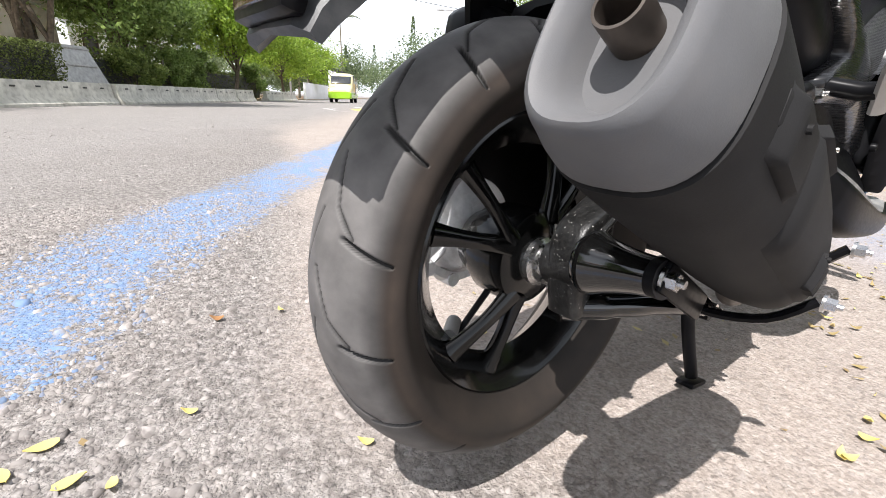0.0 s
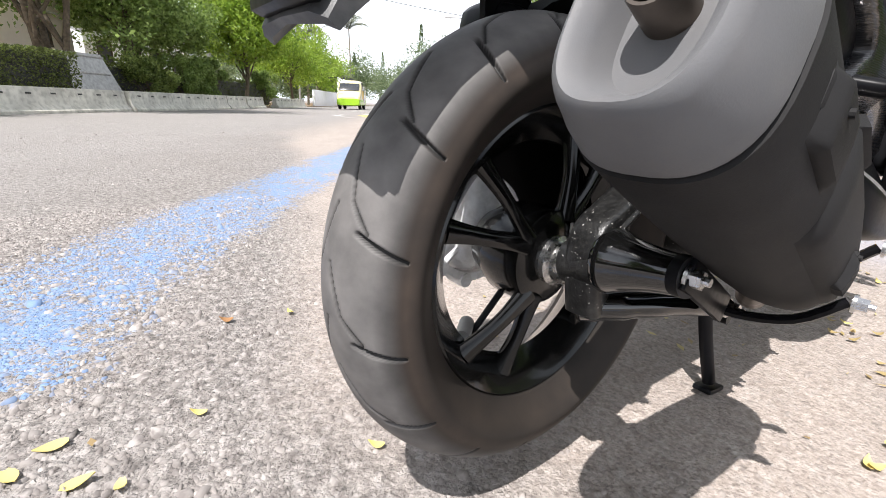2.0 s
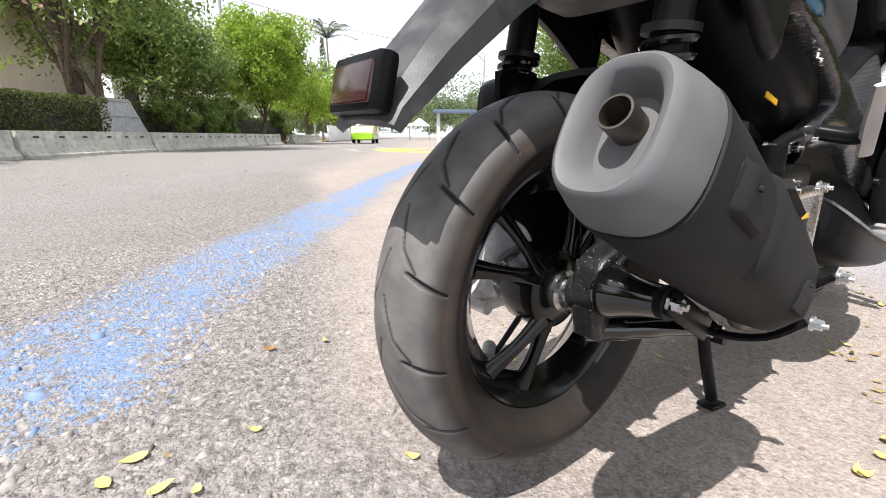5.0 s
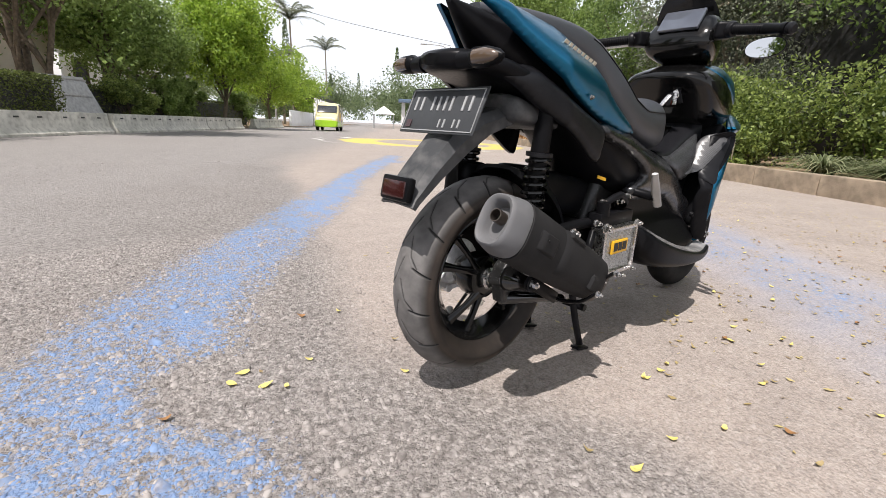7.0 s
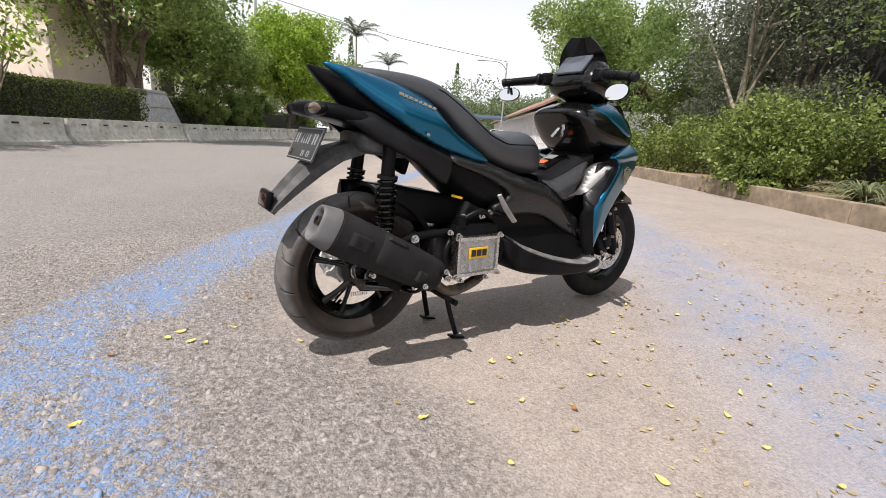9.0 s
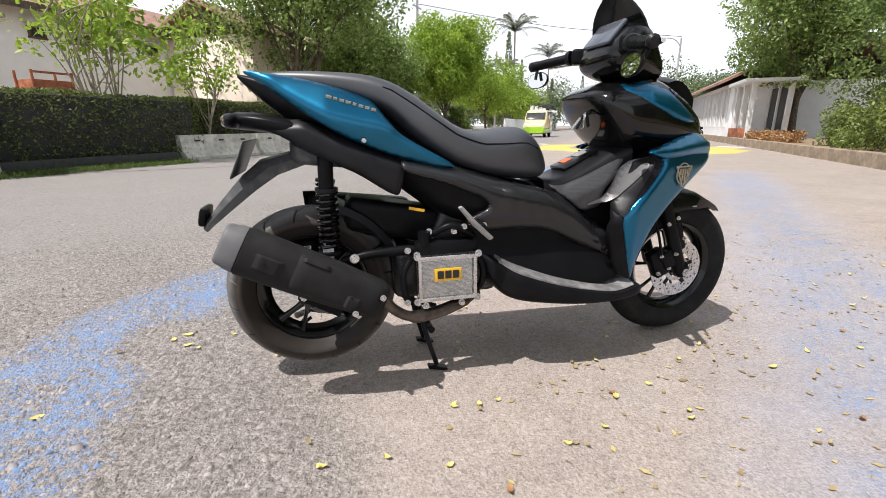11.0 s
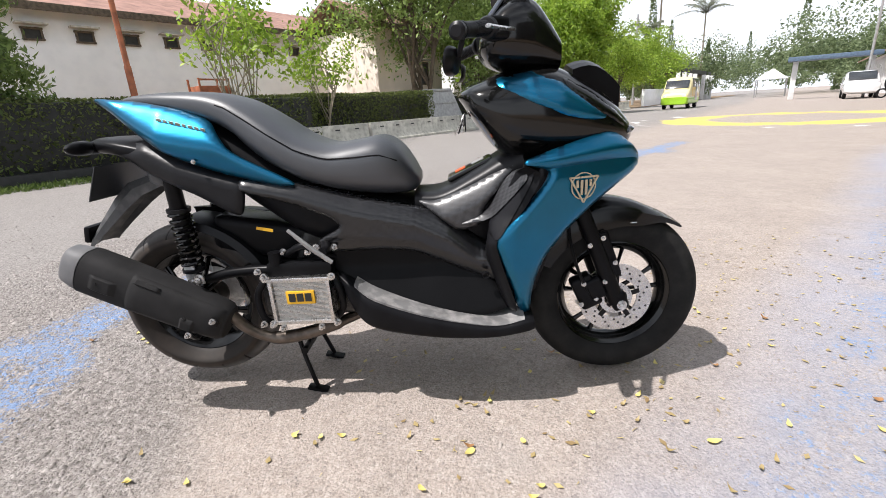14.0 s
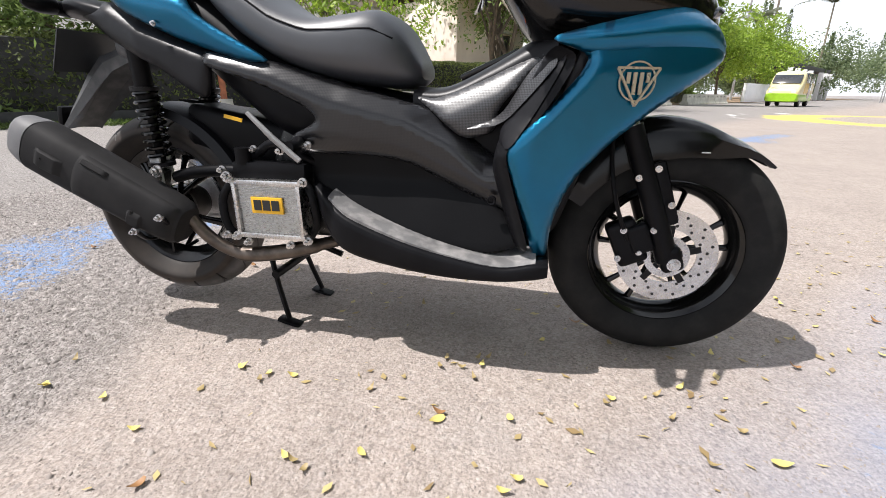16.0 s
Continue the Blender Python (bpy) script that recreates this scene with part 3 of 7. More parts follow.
gx, gy = np.meshgrid(axis_of(-2.4, 4.2, 0.05), axis_of(-2.4, 5.0, 0.05))
low = np.vectorize(lambda a, b: noise.noise(Vector((a * 0.9, b * 0.9, 3.0))))(gx, gy)
fine_n = np.vectorize(lambda a, b: noise.noise(Vector((a * 6, b * 6, 7.0))))(gx, gy)
near = (np.abs(gx) < 6) & (np.abs(gy) < 7)
gz = np.where(near, fine_n * 0.0025, 0.0)
da, ta = from_line(gx, gy, STRIPE_A)
db, tb = from_line(gx, gy, STRIPE_B)
half_a = 0.4 + 0.2 * (1 - ta) ** 3 + 0.08 * low
blue = np.clip((half_a - da) / 0.3, -0.1, 1) * (0.6 + 0.16 * np.clip(ta * 2, 0, 1) + 0.3 * fine_n)
bay = 1 - 0.75 * np.clip(1.5 - np.hypot((gx + 0.64) / 0.14, (gy - 0.37) / 0.17), 0, 1)
blue *= bay
blue_b = np.clip((0.5 + 0.08 * low - db) / 0.3, -0.1, 1) * (0.47 + 0.2 * fine_n)
film = np.clip((0.62 + 0.1 * low - db) / 0.35, 0, 1) * (0.5 + 0.25 * fine_n + 0.25 * low)
patch = np.clip(1 - np.hypot((gx - 4.2) / 0.7, (gy - 6.5) / 0.9), 0, 1) * 0.9
blue = np.maximum(np.maximum(blue, blue_b), patch)
ring = np.hypot(gx - 11.4, (gy - 13.6))
yellow = np.clip(np.minimum(ring - 2.3, 3.9 - ring) / 0.15, 0, 1) * 0.72
white = np.clip(1 - np.abs(ring - 4.6) / 0.12, 0, 1)
vv = gx * V.x + gy * V.y
fines = np.clip((gx - coarse_edge(gy) + 0.25 * low + 0.06 * fine_n) / 0.3, 0, 1)  # the swept, dusty side
fines = np.maximum(np.clip((0.5 - vv) * 0.35 + 0.2 * low, 0, 1), fines * np.clip((2.6 - vv) / 1.0, 0, 1))
fines *= 1 - 0.45 * np.clip((blue - 0.3) * 3, 0, 1)
grey = np.clip((vv - 1.6 + 0.5 * low) / 1.5, 0, 1)
stain = np.clip(1.25 - np.hypot((gx - 0.98) / 0.13, (gy + 0.44) / 0.09), 0, 1)
grey = np.maximum(grey, stain * 0.6)
rows_n, cols_n = gx.shape
idx = np.arange(rows_n * cols_n).reshape(rows_n, cols_n)
quads = np.stack([idx[:-1, :-1], idx[:-1, 1:], idx[1:, 1:], idx[1:, :-1]], -1).reshape(-1, 4)
flat_blue = np.clip(blue, 0, 1)
ground = raw("ground", np.stack([gx, gy, gz], -1).reshape(-1, 3), quads, M_ASPHALT, smooth=True,
             values={"blue": flat_blue.ravel(), "yellow": yellow.ravel(), "white": white.ravel(), "fines": fines.ravel(), "grey": grey.ravel(), "film": np.clip(film, 0, 1).ravel()})
tagged(ground, "worn grey asphalt road with flaking blue and yellow paint", "road", kind="structure")


def pebbles(name, count, xr, yr, size, seed, keep):
    """Loose and bedded road chips: low angular flakes, sunk into the ground."""
    rng = np.random.default_rng(seed)
    x, y = rng.uniform(*xr, count), rng.uniform(*yr, count)
    ok = keep(x, y, rng.uniform(size=count))
    x, y = x[ok], y[ok]
    k = len(x)
    r = size * rng.lognormal(0, 0.42, k)
    a0 = rng.uniform(0, 6.3, k)
    sq = rng.uniform(0.35, 0.85, k)
    h = r * rng.uniform(0.15, 0.5, k)
    ang = np.linspace(0, 2 * np.pi, 7)[:-1]
    wob = rng.uniform(0.7, 1.2, (k, 6))
    cx, cy = np.cos(ang) * wob, np.sin(ang) * wob * sq[:, None]
    ca, sa = np.cos(a0)[:, None], np.sin(a0)[:, None]
    px, py = (cx * ca - cy * sa) * r[:, None], (cx * sa + cy * ca) * r[:, None]
    tilt = rng.normal(0, 0.26, (k, 2))
    verts = np.zeros((k, 9, 3))
    verts[:, :6, 0], verts[:, :6, 1] = x[:, None] + px, y[:, None] + py
    verts[:, :6, 2] = -0.002
    shift = rng.normal(0, 0.12, (k, 2)) * r[:, None]
    tx, ty = px[:, ::2] * 0.72 + shift[:, :1], py[:, ::2] * 0.72 + shift[:, 1:]
    verts[:, 6:, 0], verts[:, 6:, 1] = x[:, None] + tx, y[:, None] + ty
    verts[:, 6:, 2] = h[:, None] + tilt[:, :1] * tx + tilt[:, 1:] * ty
    faces = [(6, 7, 8)]
    for j in range(3):
        a, b, c, q = 2 * j, 2 * j + 1, (2 * j + 2) % 6, 6 + (j + 1) % 3
        faces += [(a, b, 6 + j), (b, q, 6 + j), (b, c, q)]
    f = (np.array(faces)[None] + 9 * np.arange(k)[:, None, None]).reshape(-1, 3)
    dist, along = from_line(x, y, STRIPE_A)
    bl = np.clip((0.4 + 0.2 * (1 - along) ** 3 - dist) / 0.26, 0, 1) * 0.66
    bl *= 1 - 0.75 * np.clip(1.5 - np.hypot((x + 0.64) / 0.14, (y - 0.37) / 0.17), 0, 1)
    dist2, _ = from_line(x, y, STRIPE_B)
    bl = np.maximum(bl, np.clip((0.26 - dist2) / 0.2, 0, 1) * 0.55)
    fi = np.clip((x - coarse_edge(y)) / 0.35, 0, 1)
    z = np.zeros(9 * k)
    ob = raw(name, verts.reshape(-1, 3), f, M_PEBBLE, values={"blue": np.repeat(bl, 9), "fines": np.repeat(fi, 9), "yellow": z, "white": z, "grey": z})
    return ob


coarse = pebbles("road_chips", 68000, (-2.1, 0.3), (-1.15, 2.1), 0.005, 3, lambda x, y, q: x - coarse_edge(y) < 0.45 * q * q - 0.1)
tagged(coarse, "coarse grey stone chips in worn asphalt", "gravel", kind="stuff")
loose = pebbles("loose_grit", 34000, (-0.6, 2.6), (-1.7, 0.9), 0.0027, 5, lambda x, y, q: q < 0.8)
tagged(loose, "small pale grit lying on asphalt", "gravel", kind="stuff")
far_chips = pebbles("road_chips", 16000, (-4.0, 4.0), (-1.0, 7.0), 0.006, 8, lambda x, y, q: x < coarse_edge(y))
tagged(far_chips, "coarse grey stone chips in worn asphalt", "gravel", kind="stuff")


# ---- fallen leaves ----
def leaf_bm(length, width, curl):
    bm = bmesh.new()
    rows = []
    for i in range(6):
        t = i / 5
        w = width * math.sin(math.pi * (0.08 + 0.9 * t) ** 0.8) * 0.5
        z = 0.003 + curl * (t - 0.4) ** 2
        rows.append([bm.verts.new((length * (t - 0.5), s * w, z + abs(s) * width * 0.08 + 0.0008 * k)) for k in (1, 0) for s in ((-1, 0, 1) if k else (1, 0, -1))])
    for a, b in zip(rows, rows[1:]):
        for j in range(6):
            bm.faces.new((a[j], a[(j + 1) % 6], b[(j + 1) % 6], b[j]))
    bm.faces.new(rows[0][::-1])
    bm.faces.new(rows[-1])
    return bm


def leaf_thing(kind):
    length, width, curl, material, label = kind
    ob = link("fallen_leaf", leaf_bm(length, width, curl), material)
    return tagged(ob, label, "leaf", "fallen leaves on the road")


LEAF_KINDS = [
    (0.04, 0.02, 0.012, M_LEAF_YELLOW, "curled yellow fallen leaf lying on asphalt"),
    (0.025, 0.014, 0.02, M_LEAF_YELLOW, "small yellow fallen leaf lying on asphalt"),
    (0.03, 0.016, 0.03, M_LEAF_BROWN, "curled brown fallen leaf lying on asphalt"),
    (0.024, 0.011, 0.03, M_LITTER, "dry pale fallen leaf lying on asphalt"),
]
leaf_protos = [leaf_thing(k) for k in LEAF_KINDS]
rng = random.Random(11)
placed = [(0, -0.57, 0.4), (0, -0.54, 0.3), (0, -0.61, 0.36), (1, -0.5, 0.26), (2, -0.27, 0.67), (1, -0.14, 0.63), (1, -0.39, 0.36), (2, -0.78, 0.3), (0, -0.85, -0.09),
          (1, -0.04, -0.5), (1, 0.81, -0.95), (1, 0.69, -0.83), (1, 0.06, -0.77), (0, 0.35, -1.0), (1, 0.74, -1.25), (1, 1.16, -0.94), (0, 0.87, -0.42), (3, 0.84, -0.23),
          (1, 0.94, -0.2), (1, 0.36, -0.34), (1, -0.03, -0.5), (1, 0.75, -0.54), (3, 0.66, -0.6), (3, 1.23, -0.29), (3, 1.36, -0.31), (0, 1.53, -0.4), (3, 1.4, -0.43),
          (2, 1.72, -0.04), (1, 1.09, -0.05), (1, 1.41, -0.19), (3, 1.49, -0.32), (3, 0.7, -0.35), (1, 1.02, -0.57), (1, 0.36, -0.33), (1, 0.44, -0.35), (3, 0.89, -0.22)]
for _ in range(130):
    placed.append((rng.choice((1, 1, 3, 3, 3, 2)), rng.uniform(-0.2, 4.2), rng.uniform(-1.6, 0.4)))
first_used = set()
for k, x, y in placed:
    at = pose(x, y, 0.002, rng.uniform(-12, 12), rng.uniform(-12, 12), rng.uniform(0, 360))
    if k not in first_used:
        first_used.add(k)
        leaf_protos[k].matrix_world = at
    else:
        copy_thing(leaf_protos[k], at)
r2 = np.random.default_rng(21)
lit = np.stack([r2.uniform(0, 30, 5200), -5.75 + r2.exponential(1.3, 5200), np.full(5200, 0.006)], 1)
lit = np.stack([lit[:, 0] * U.x + lit[:, 1] * V.x, lit[:, 0] * U.y + lit[:, 1] * V.y, lit[:, 2]], 1)
lit2 = np.stack([0.3 + 5.2 * r2.random(2400) ** 0.8, r2.uniform(-2, 1.4, 2400), np.full(2400, 0.006)], 1)
litter = leaf_cloud("leaf_litter", np.vstack([lit, lit2]), 0.028, M_LITTER, seed=4, slim=0.5)
for v in litter.data.vertices:
    v.co.z = 0.003 + abs(v.co.z - 0.006) * 0.25
tagged(litter, "dry brown and yellow leaf litter scattered on the road", "leaf litter", kind="stuff")


# ---- plants ----
def tree(name, label, at, height, crown_r, crown_low, seed, leaf, material, count, trunk_r=0.12, bark=None, limbs=9, clump=0.5, squash=0.8, group="", slim=0.5, forks=1):
    """A tapered trunk with limbs and a crown of leaf clumps round the limbs' ends."""
    rg = random.Random(seed)
    root = thing(name, label, "tree", group, at=at)
    bm = bmesh.new()
    tips = []
    for k in range(forks):
        lean = Vector((rg.uniform(-0.12, 0.12) * (1 + 2 * (forks > 1)), rg.uniform(-0.12, 0.12) * (1 + 2 * (forks > 1)), 1))
        top = lean * (height * 0.72)
        line = spline([(0, 0, -0.05), lean * height * 0.2 + Vector((rg.uniform(-0.1, 0.1), rg.uniform(-0.1, 0.1), 0)), lean * height * 0.48, top], 5)
        sweep(bm, line, [trunk_r * (1 - 0.75 * i / (len(line) - 1)) / (1 + 0.3 * (forks > 1)) for i in range(len(line))], 9)
        for i in range(limbs):
            t = rg.uniform(0.3, 1.0)
            s = line[min(int(t * (len(line) - 1)), len(line) - 1)]
            a = rg.uniform(0, 6.28)
            zc = crown_low + (height - crown_low) * (0.15 + 0.8 * rg.random())
            rr = crown_r * math.sqrt(max(0.05, 1 - ((zc - crown_low) / (height - crown_low) * 2 - 0.9) ** 2 * 0.8)) * rg.uniform(0.45, 0.95)
            e = Vector((math.cos(a) * rr, math.sin(a) * rr, max(zc, s.z + 0.1)))
            mid = s.lerp(e, 0.5) + Vector((rg.uniform(-0.15, 0.15), rg.uniform(-0.15, 0.15), 0.12 * crown_r))
            ln = spline([s, mid, e], 4)
            sweep(bm, ln, [trunk_r * 0.4 * (1 - 0.8 * j / (len(ln) - 1)) for j in range(len(ln))], 6)
            tips += [e, mid.lerp(e, 0.5)]
    part("trunk", bm, bark or M_BARK, root, angle=80)
    g = np.random.default_rng(seed)
    cen = np.array([tuple(t) for t in tips])
    extra = cen[g.integers(0, len(cen), len(cen) * 2)] + g.normal(size=(len(cen) * 2, 3)) * crown_r * 0.22
    cen = np.vstack([cen, extra])
    rad = crown_r * clump * g.uniform(0.45, 1.0, len(cen))
    pick = g.integers(0, len(cen), count)
    d = g.normal(size=(count, 3))
    d /= np.linalg.norm(d, axis=1)[:, None]
    pts = cen[pick] + d * (rad[pick] * g.uniform(0.35, 1.0, count) ** 0.5)[:, None] * np.array([1, 1, squash])
    pts = pts[pts[:, 2] > crown_low * 0.75]
    leaf_cloud("crown", pts, leaf, material, root, seed, slim=slim, out=d[: len(pts)] * 0.4)
    return root


def shrub(name, label, at, size, count, leaf, material, seed, lumps=14, stems=True, group="", slim=0.55, category="bush"):
    g = np.random.default_rng(seed)
    root = thing(name, label, category, group, at=at)
    cen = g.uniform(-0.75, 0.75, (lumps, 3)) * np.array(size)
    cen[:, 2] = g.uniform(0.2, 0.82, lumps) * size[2]
    bm = bmesh.new()
    for c in cen:
        sweep(bm, spline([(c[0] * 0.25, c[1] * 0.25, -0.03), (c[0] * 0.6, c[1] * 0.6, c[2] * 0.6), tuple(c)], 3), [0.014, 0.013, 0.012, 0.01, 0.008, 0.006, 0.004], 5)
    part("stem_frame", bm, M_BARK, root)
    rad = np.min(np.array(size)) * g.uniform(0.3, 0.6, lumps)
    pick = g.integers(0, lumps, count)
    d = g.normal(size=(count, 3))
    d /= np.linalg.norm(d, axis=1)[:, None]
    pts = cen[pick] + d * (rad[pick] * g.uniform(0.3, 1, count) ** 0.5)[:, None]
    keep = pts[:, 2] > 0.03
    leaf_cloud("foliage", pts[keep], leaf, material, root, seed, slim=slim, out=d[keep] * 0.3)
    return root


def blades(name, label, at, radius, count, length, material, seed, group="", category="plant"):
    """A clump of long arching leaves."""
    g = random.Random(seed)
    root = thing(name, label, category, group, at=at)
    v, f = [], []
    for i in range(count):
        a, r0 = g.uniform(0, 6.28), g.uniform(0, radius * 0.5)
        ln, w, el = length * g.uniform(0.6, 1.1), 0.015 * g.uniform(0.7, 1.4), g.uniform(0.7, 1.4)
        dx, dy = math.cos(a), math.sin(a)
        base = Vector((dx * r0 * g.random(), dy * r0 * g.random(), 0))
        b = len(v)
        for k in range(5):
            t = k / 4
            hz = ln * t * math.cos(el) + ln * 0.35 * t * t
            up = ln * t * math.sin(el) - ln * 0.75 * t * t
            c = base + Vector((dx * hz, dy * hz, max(up, 0.005)))
            ww = w * (1 - t) ** 0.6 + 0.0005
            v += [c + Vector((-dy * ww, dx * ww, 0)), c + Vector((dy * ww, -dx * ww, 0))]
        f += [(b + 2 * k, b + 2 * k + 1, b + 2 * k + 3, b + 2 * k + 2) for k in range(4)]
    raw("foliage", [tuple(q) for q in v], f, material, root)
    return root


def palm(name, label, at, height, seed, fronds=15, length=2.2, material=None, group=""):
    g = random.Random(seed)
    root = thing(name, label, "palm", group, at=at)
    bm = bmesh.new()
    line = spline([(0, 0, 0), (0.15, 0, height * 0.5), (0.1, 0.1, height)], 6)
    sweep(bm, line, [0.16 - 0.06 * i / (len(line) - 1) for i in range(len(line))], 10)
    part("trunk", bm, M_PALEBARK, root, angle=80)
    v, f = [], []
    for i in range(fronds):
        a, el = 6.28 * i / fronds + g.uniform(-0.2, 0.2), g.uniform(0.5, 1.45)
        d = Vector((math.cos(a), math.sin(a), 0))
        s = Vector((-d.y, d.x, 0))
        for k in range(34):
            t = (k + 1) / 34
            c = line[-1] + d * (length * t * math.cos(el) + length * 0.15 * t * t) + Vector((0, 0, length * t * math.sin(el) - length * 0.5 * t * t))
            for sg in (-1, 1):
                tip = c + s * sg * length * 0.22 * math.sin(math.pi * min(1, 0.15 + 0.85 * t)) + d * 0.12 + Vector((0, 0, -0.18 - 0.1 * g.random()))
                b = len(v)
                v += [c, c + d * 0.026 * length + Vector((0, 0, 0.01)), tip]
                f.append((b, b + 1, b + 2))
    raw("fronds", [tuple(q) for q in v], f, material or M_LEAF_MID, root)
    return root


def conifer(at, height, radius, seed):
    """A dense dark conifer: a straight trunk, tiers of drooping boughs and short needles along them."""
    g = random.Random(seed)
    root = thing("conifer", "dark dense conifer standing behind the hedge", "tree", at=at)
    bm = bmesh.new()
    rod(bm, (0, 0, -0.05), (0, 0, height), 0.15, 0.02, 10)
    pts = []
    for i in range(150):
        z = height * (0.05 + 0.93 * i / 150)
        r = radius * (1 - (z / height) ** 1.7) * g.uniform(0.75, 1.1) + 0.12
        a = g.uniform(0, 6.283)
        e = Vector((math.cos(a) * r, math.sin(a) * r, z - 0.1 * r))
        sweep(bm, [(0, 0, z), e * 0.5 + Vector((0, 0, z * 0.5 + 0.08)), e], [0.02, 0.014, 0.006], 5)
        for _ in range(190):
            t = math.sqrt(g.uniform(0.12, 1.0))
            pts.append((e.x * t + g.gauss(0, 0.16), e.y * t + g.gauss(0, 0.16), z + (e.z - z) * t + g.gauss(0, 0.13)))
    part("trunk", bm, M_BARK, root, angle=80)
    leaf_cloud("crown", np.array(pts), 0.14, M_LEAF_DARK, root, seed, slim=0.35, droop=0.5)
    return root


def at_road(u, v, z=0.0, turn=0.0):
    q = road(u, v)
    return pose(q.x, q.y, z, 0, 0, ROAD_TURN + turn)


# ---- far side: hedge, barriers, trees, houses ----
def barrier():
    root = thing("concrete_barrier", "weathered grey concrete road barrier with stained foot", "barrier", "row of road barriers")
    prof = [(-0.27, 0), (0.27, 0), (0.27, 0.07), (0.14, 0.22), (0.1, 0.56), (0.085, 0.6), (-0.085, 0.6), (-0.1, 0.56), (-0.14, 0.22), (-0.27, 0.07)]
    bm = bmesh.new()
    loft(bm, [[(x, y, z) for y, z in prof] for x in (-1.22, -0.4, 0.4, 1.22)])
    bmesh.ops.bevel(bm, geom=[e for e in bm.edges if e.calc_face_angle(0) > 0.3], offset=0.012, segments=1, affect="EDGES")
    part("body", bm, M_CONCRETE, root)
    for x in (-0.75, 0.0, 0.75):
        bm = bmesh.new()
        box(bm, (0.16, 0.03, 0.04), pose(x, -0.108, 0.46), 0.006)
        part("slot", bm, M_DARK, root, "dark lifting slot")
    return root


first = barrier()
first.matrix_world = at_road(8.1, 9.1)
for i in list(range(1, 8)) + [9, 10, 11]:
    jog = random.Random(i)
    copy_thing(first, at_road(8.1 + 2.5 * i, 9.1 + jog.uniform(-0.06, 0.06), 0, jog.uniform(-1.5, 1.5)))


def slab(name, u0, u1, v0, v1, z0, z1, material, label, category, kind="structure", bevel=0.01):
    bm = bmesh.new()
    box(bm, (u1 - u0, v1 - v0, z1 - z0), at_road((u0 + u1) / 2, (v0 + v1) / 2, (z0 + z1) / 2), bevel)
    return tagged(link(name, bm, material), label, category, kind=kind)


slab("verge_far", -30, 120, 9.3, 60, -0.2, 0.03, M_SOIL, "bare soil verge beyond the road", "ground")
slab("kerb_far", -30, 6.6, 8.75, 8.95, -0.1, 0.22, M_DARK, "dark painted low planter kerb under the hedge", "kerb")
r3 = np.random.default_rng(31)
gp = np.stack([r3.uniform(-16, 6.6, 16000), r3.uniform(8.05, 8.8, 16000), r3.uniform(0, 0.07, 16000)], 1)
gp = np.stack([gp[:, 0] * U.x + gp[:, 1] * V.x, gp[:, 0] * U.y + gp[:, 1] * V.y, gp[:, 2]], 1)
tagged(leaf_cloud("grass", gp, 0.11, M_GRASS, seed=6, slim=0.12, droop=-1.2), "short green grass strip along the hedge kerb", "grass", kind="stuff")


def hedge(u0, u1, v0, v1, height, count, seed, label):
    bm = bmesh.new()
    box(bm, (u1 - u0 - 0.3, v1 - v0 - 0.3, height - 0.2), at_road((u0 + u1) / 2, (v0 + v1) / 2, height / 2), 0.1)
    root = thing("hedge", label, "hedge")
    # near-black box: its colour stands in for the shade between the leaves
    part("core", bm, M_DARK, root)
    g = np.random.default_rng(seed)
    q = g.uniform(0, 1, (count, 3))
    pick = g.random(count)
    u, v, z = u0 + q[:, 0] * (u1 - u0), v0 + q[:, 1] * (v1 - v0), q[:, 2] * height
    v = np.where(pick < 0.62, v0 + g.exponential(0.09, count), v)
    z = np.where(pick >= 0.62, height - g.exponential(0.07, count), z)
    bulge = np.array([noise.noise(Vector((a * 0.8, c * 1.5, 1.0))) for a, c in zip(u, z)])
    v = v - bulge * 0.16
    z = z + bulge * 0.1
    pts = np.stack([u * U.x + v * V.x, u * U.y + v * V.y, np.clip(z, 0.02, None)], 1)
    leaf_cloud("foliage", pts, 0.075 if height < 3 else 0.2, M_LEAF_HEDGE, root, seed)
    return root


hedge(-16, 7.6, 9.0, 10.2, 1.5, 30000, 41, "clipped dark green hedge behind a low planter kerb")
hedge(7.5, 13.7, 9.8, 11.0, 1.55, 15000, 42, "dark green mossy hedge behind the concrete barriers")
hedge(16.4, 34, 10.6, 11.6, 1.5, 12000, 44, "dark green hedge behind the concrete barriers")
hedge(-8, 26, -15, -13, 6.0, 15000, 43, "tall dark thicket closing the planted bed")


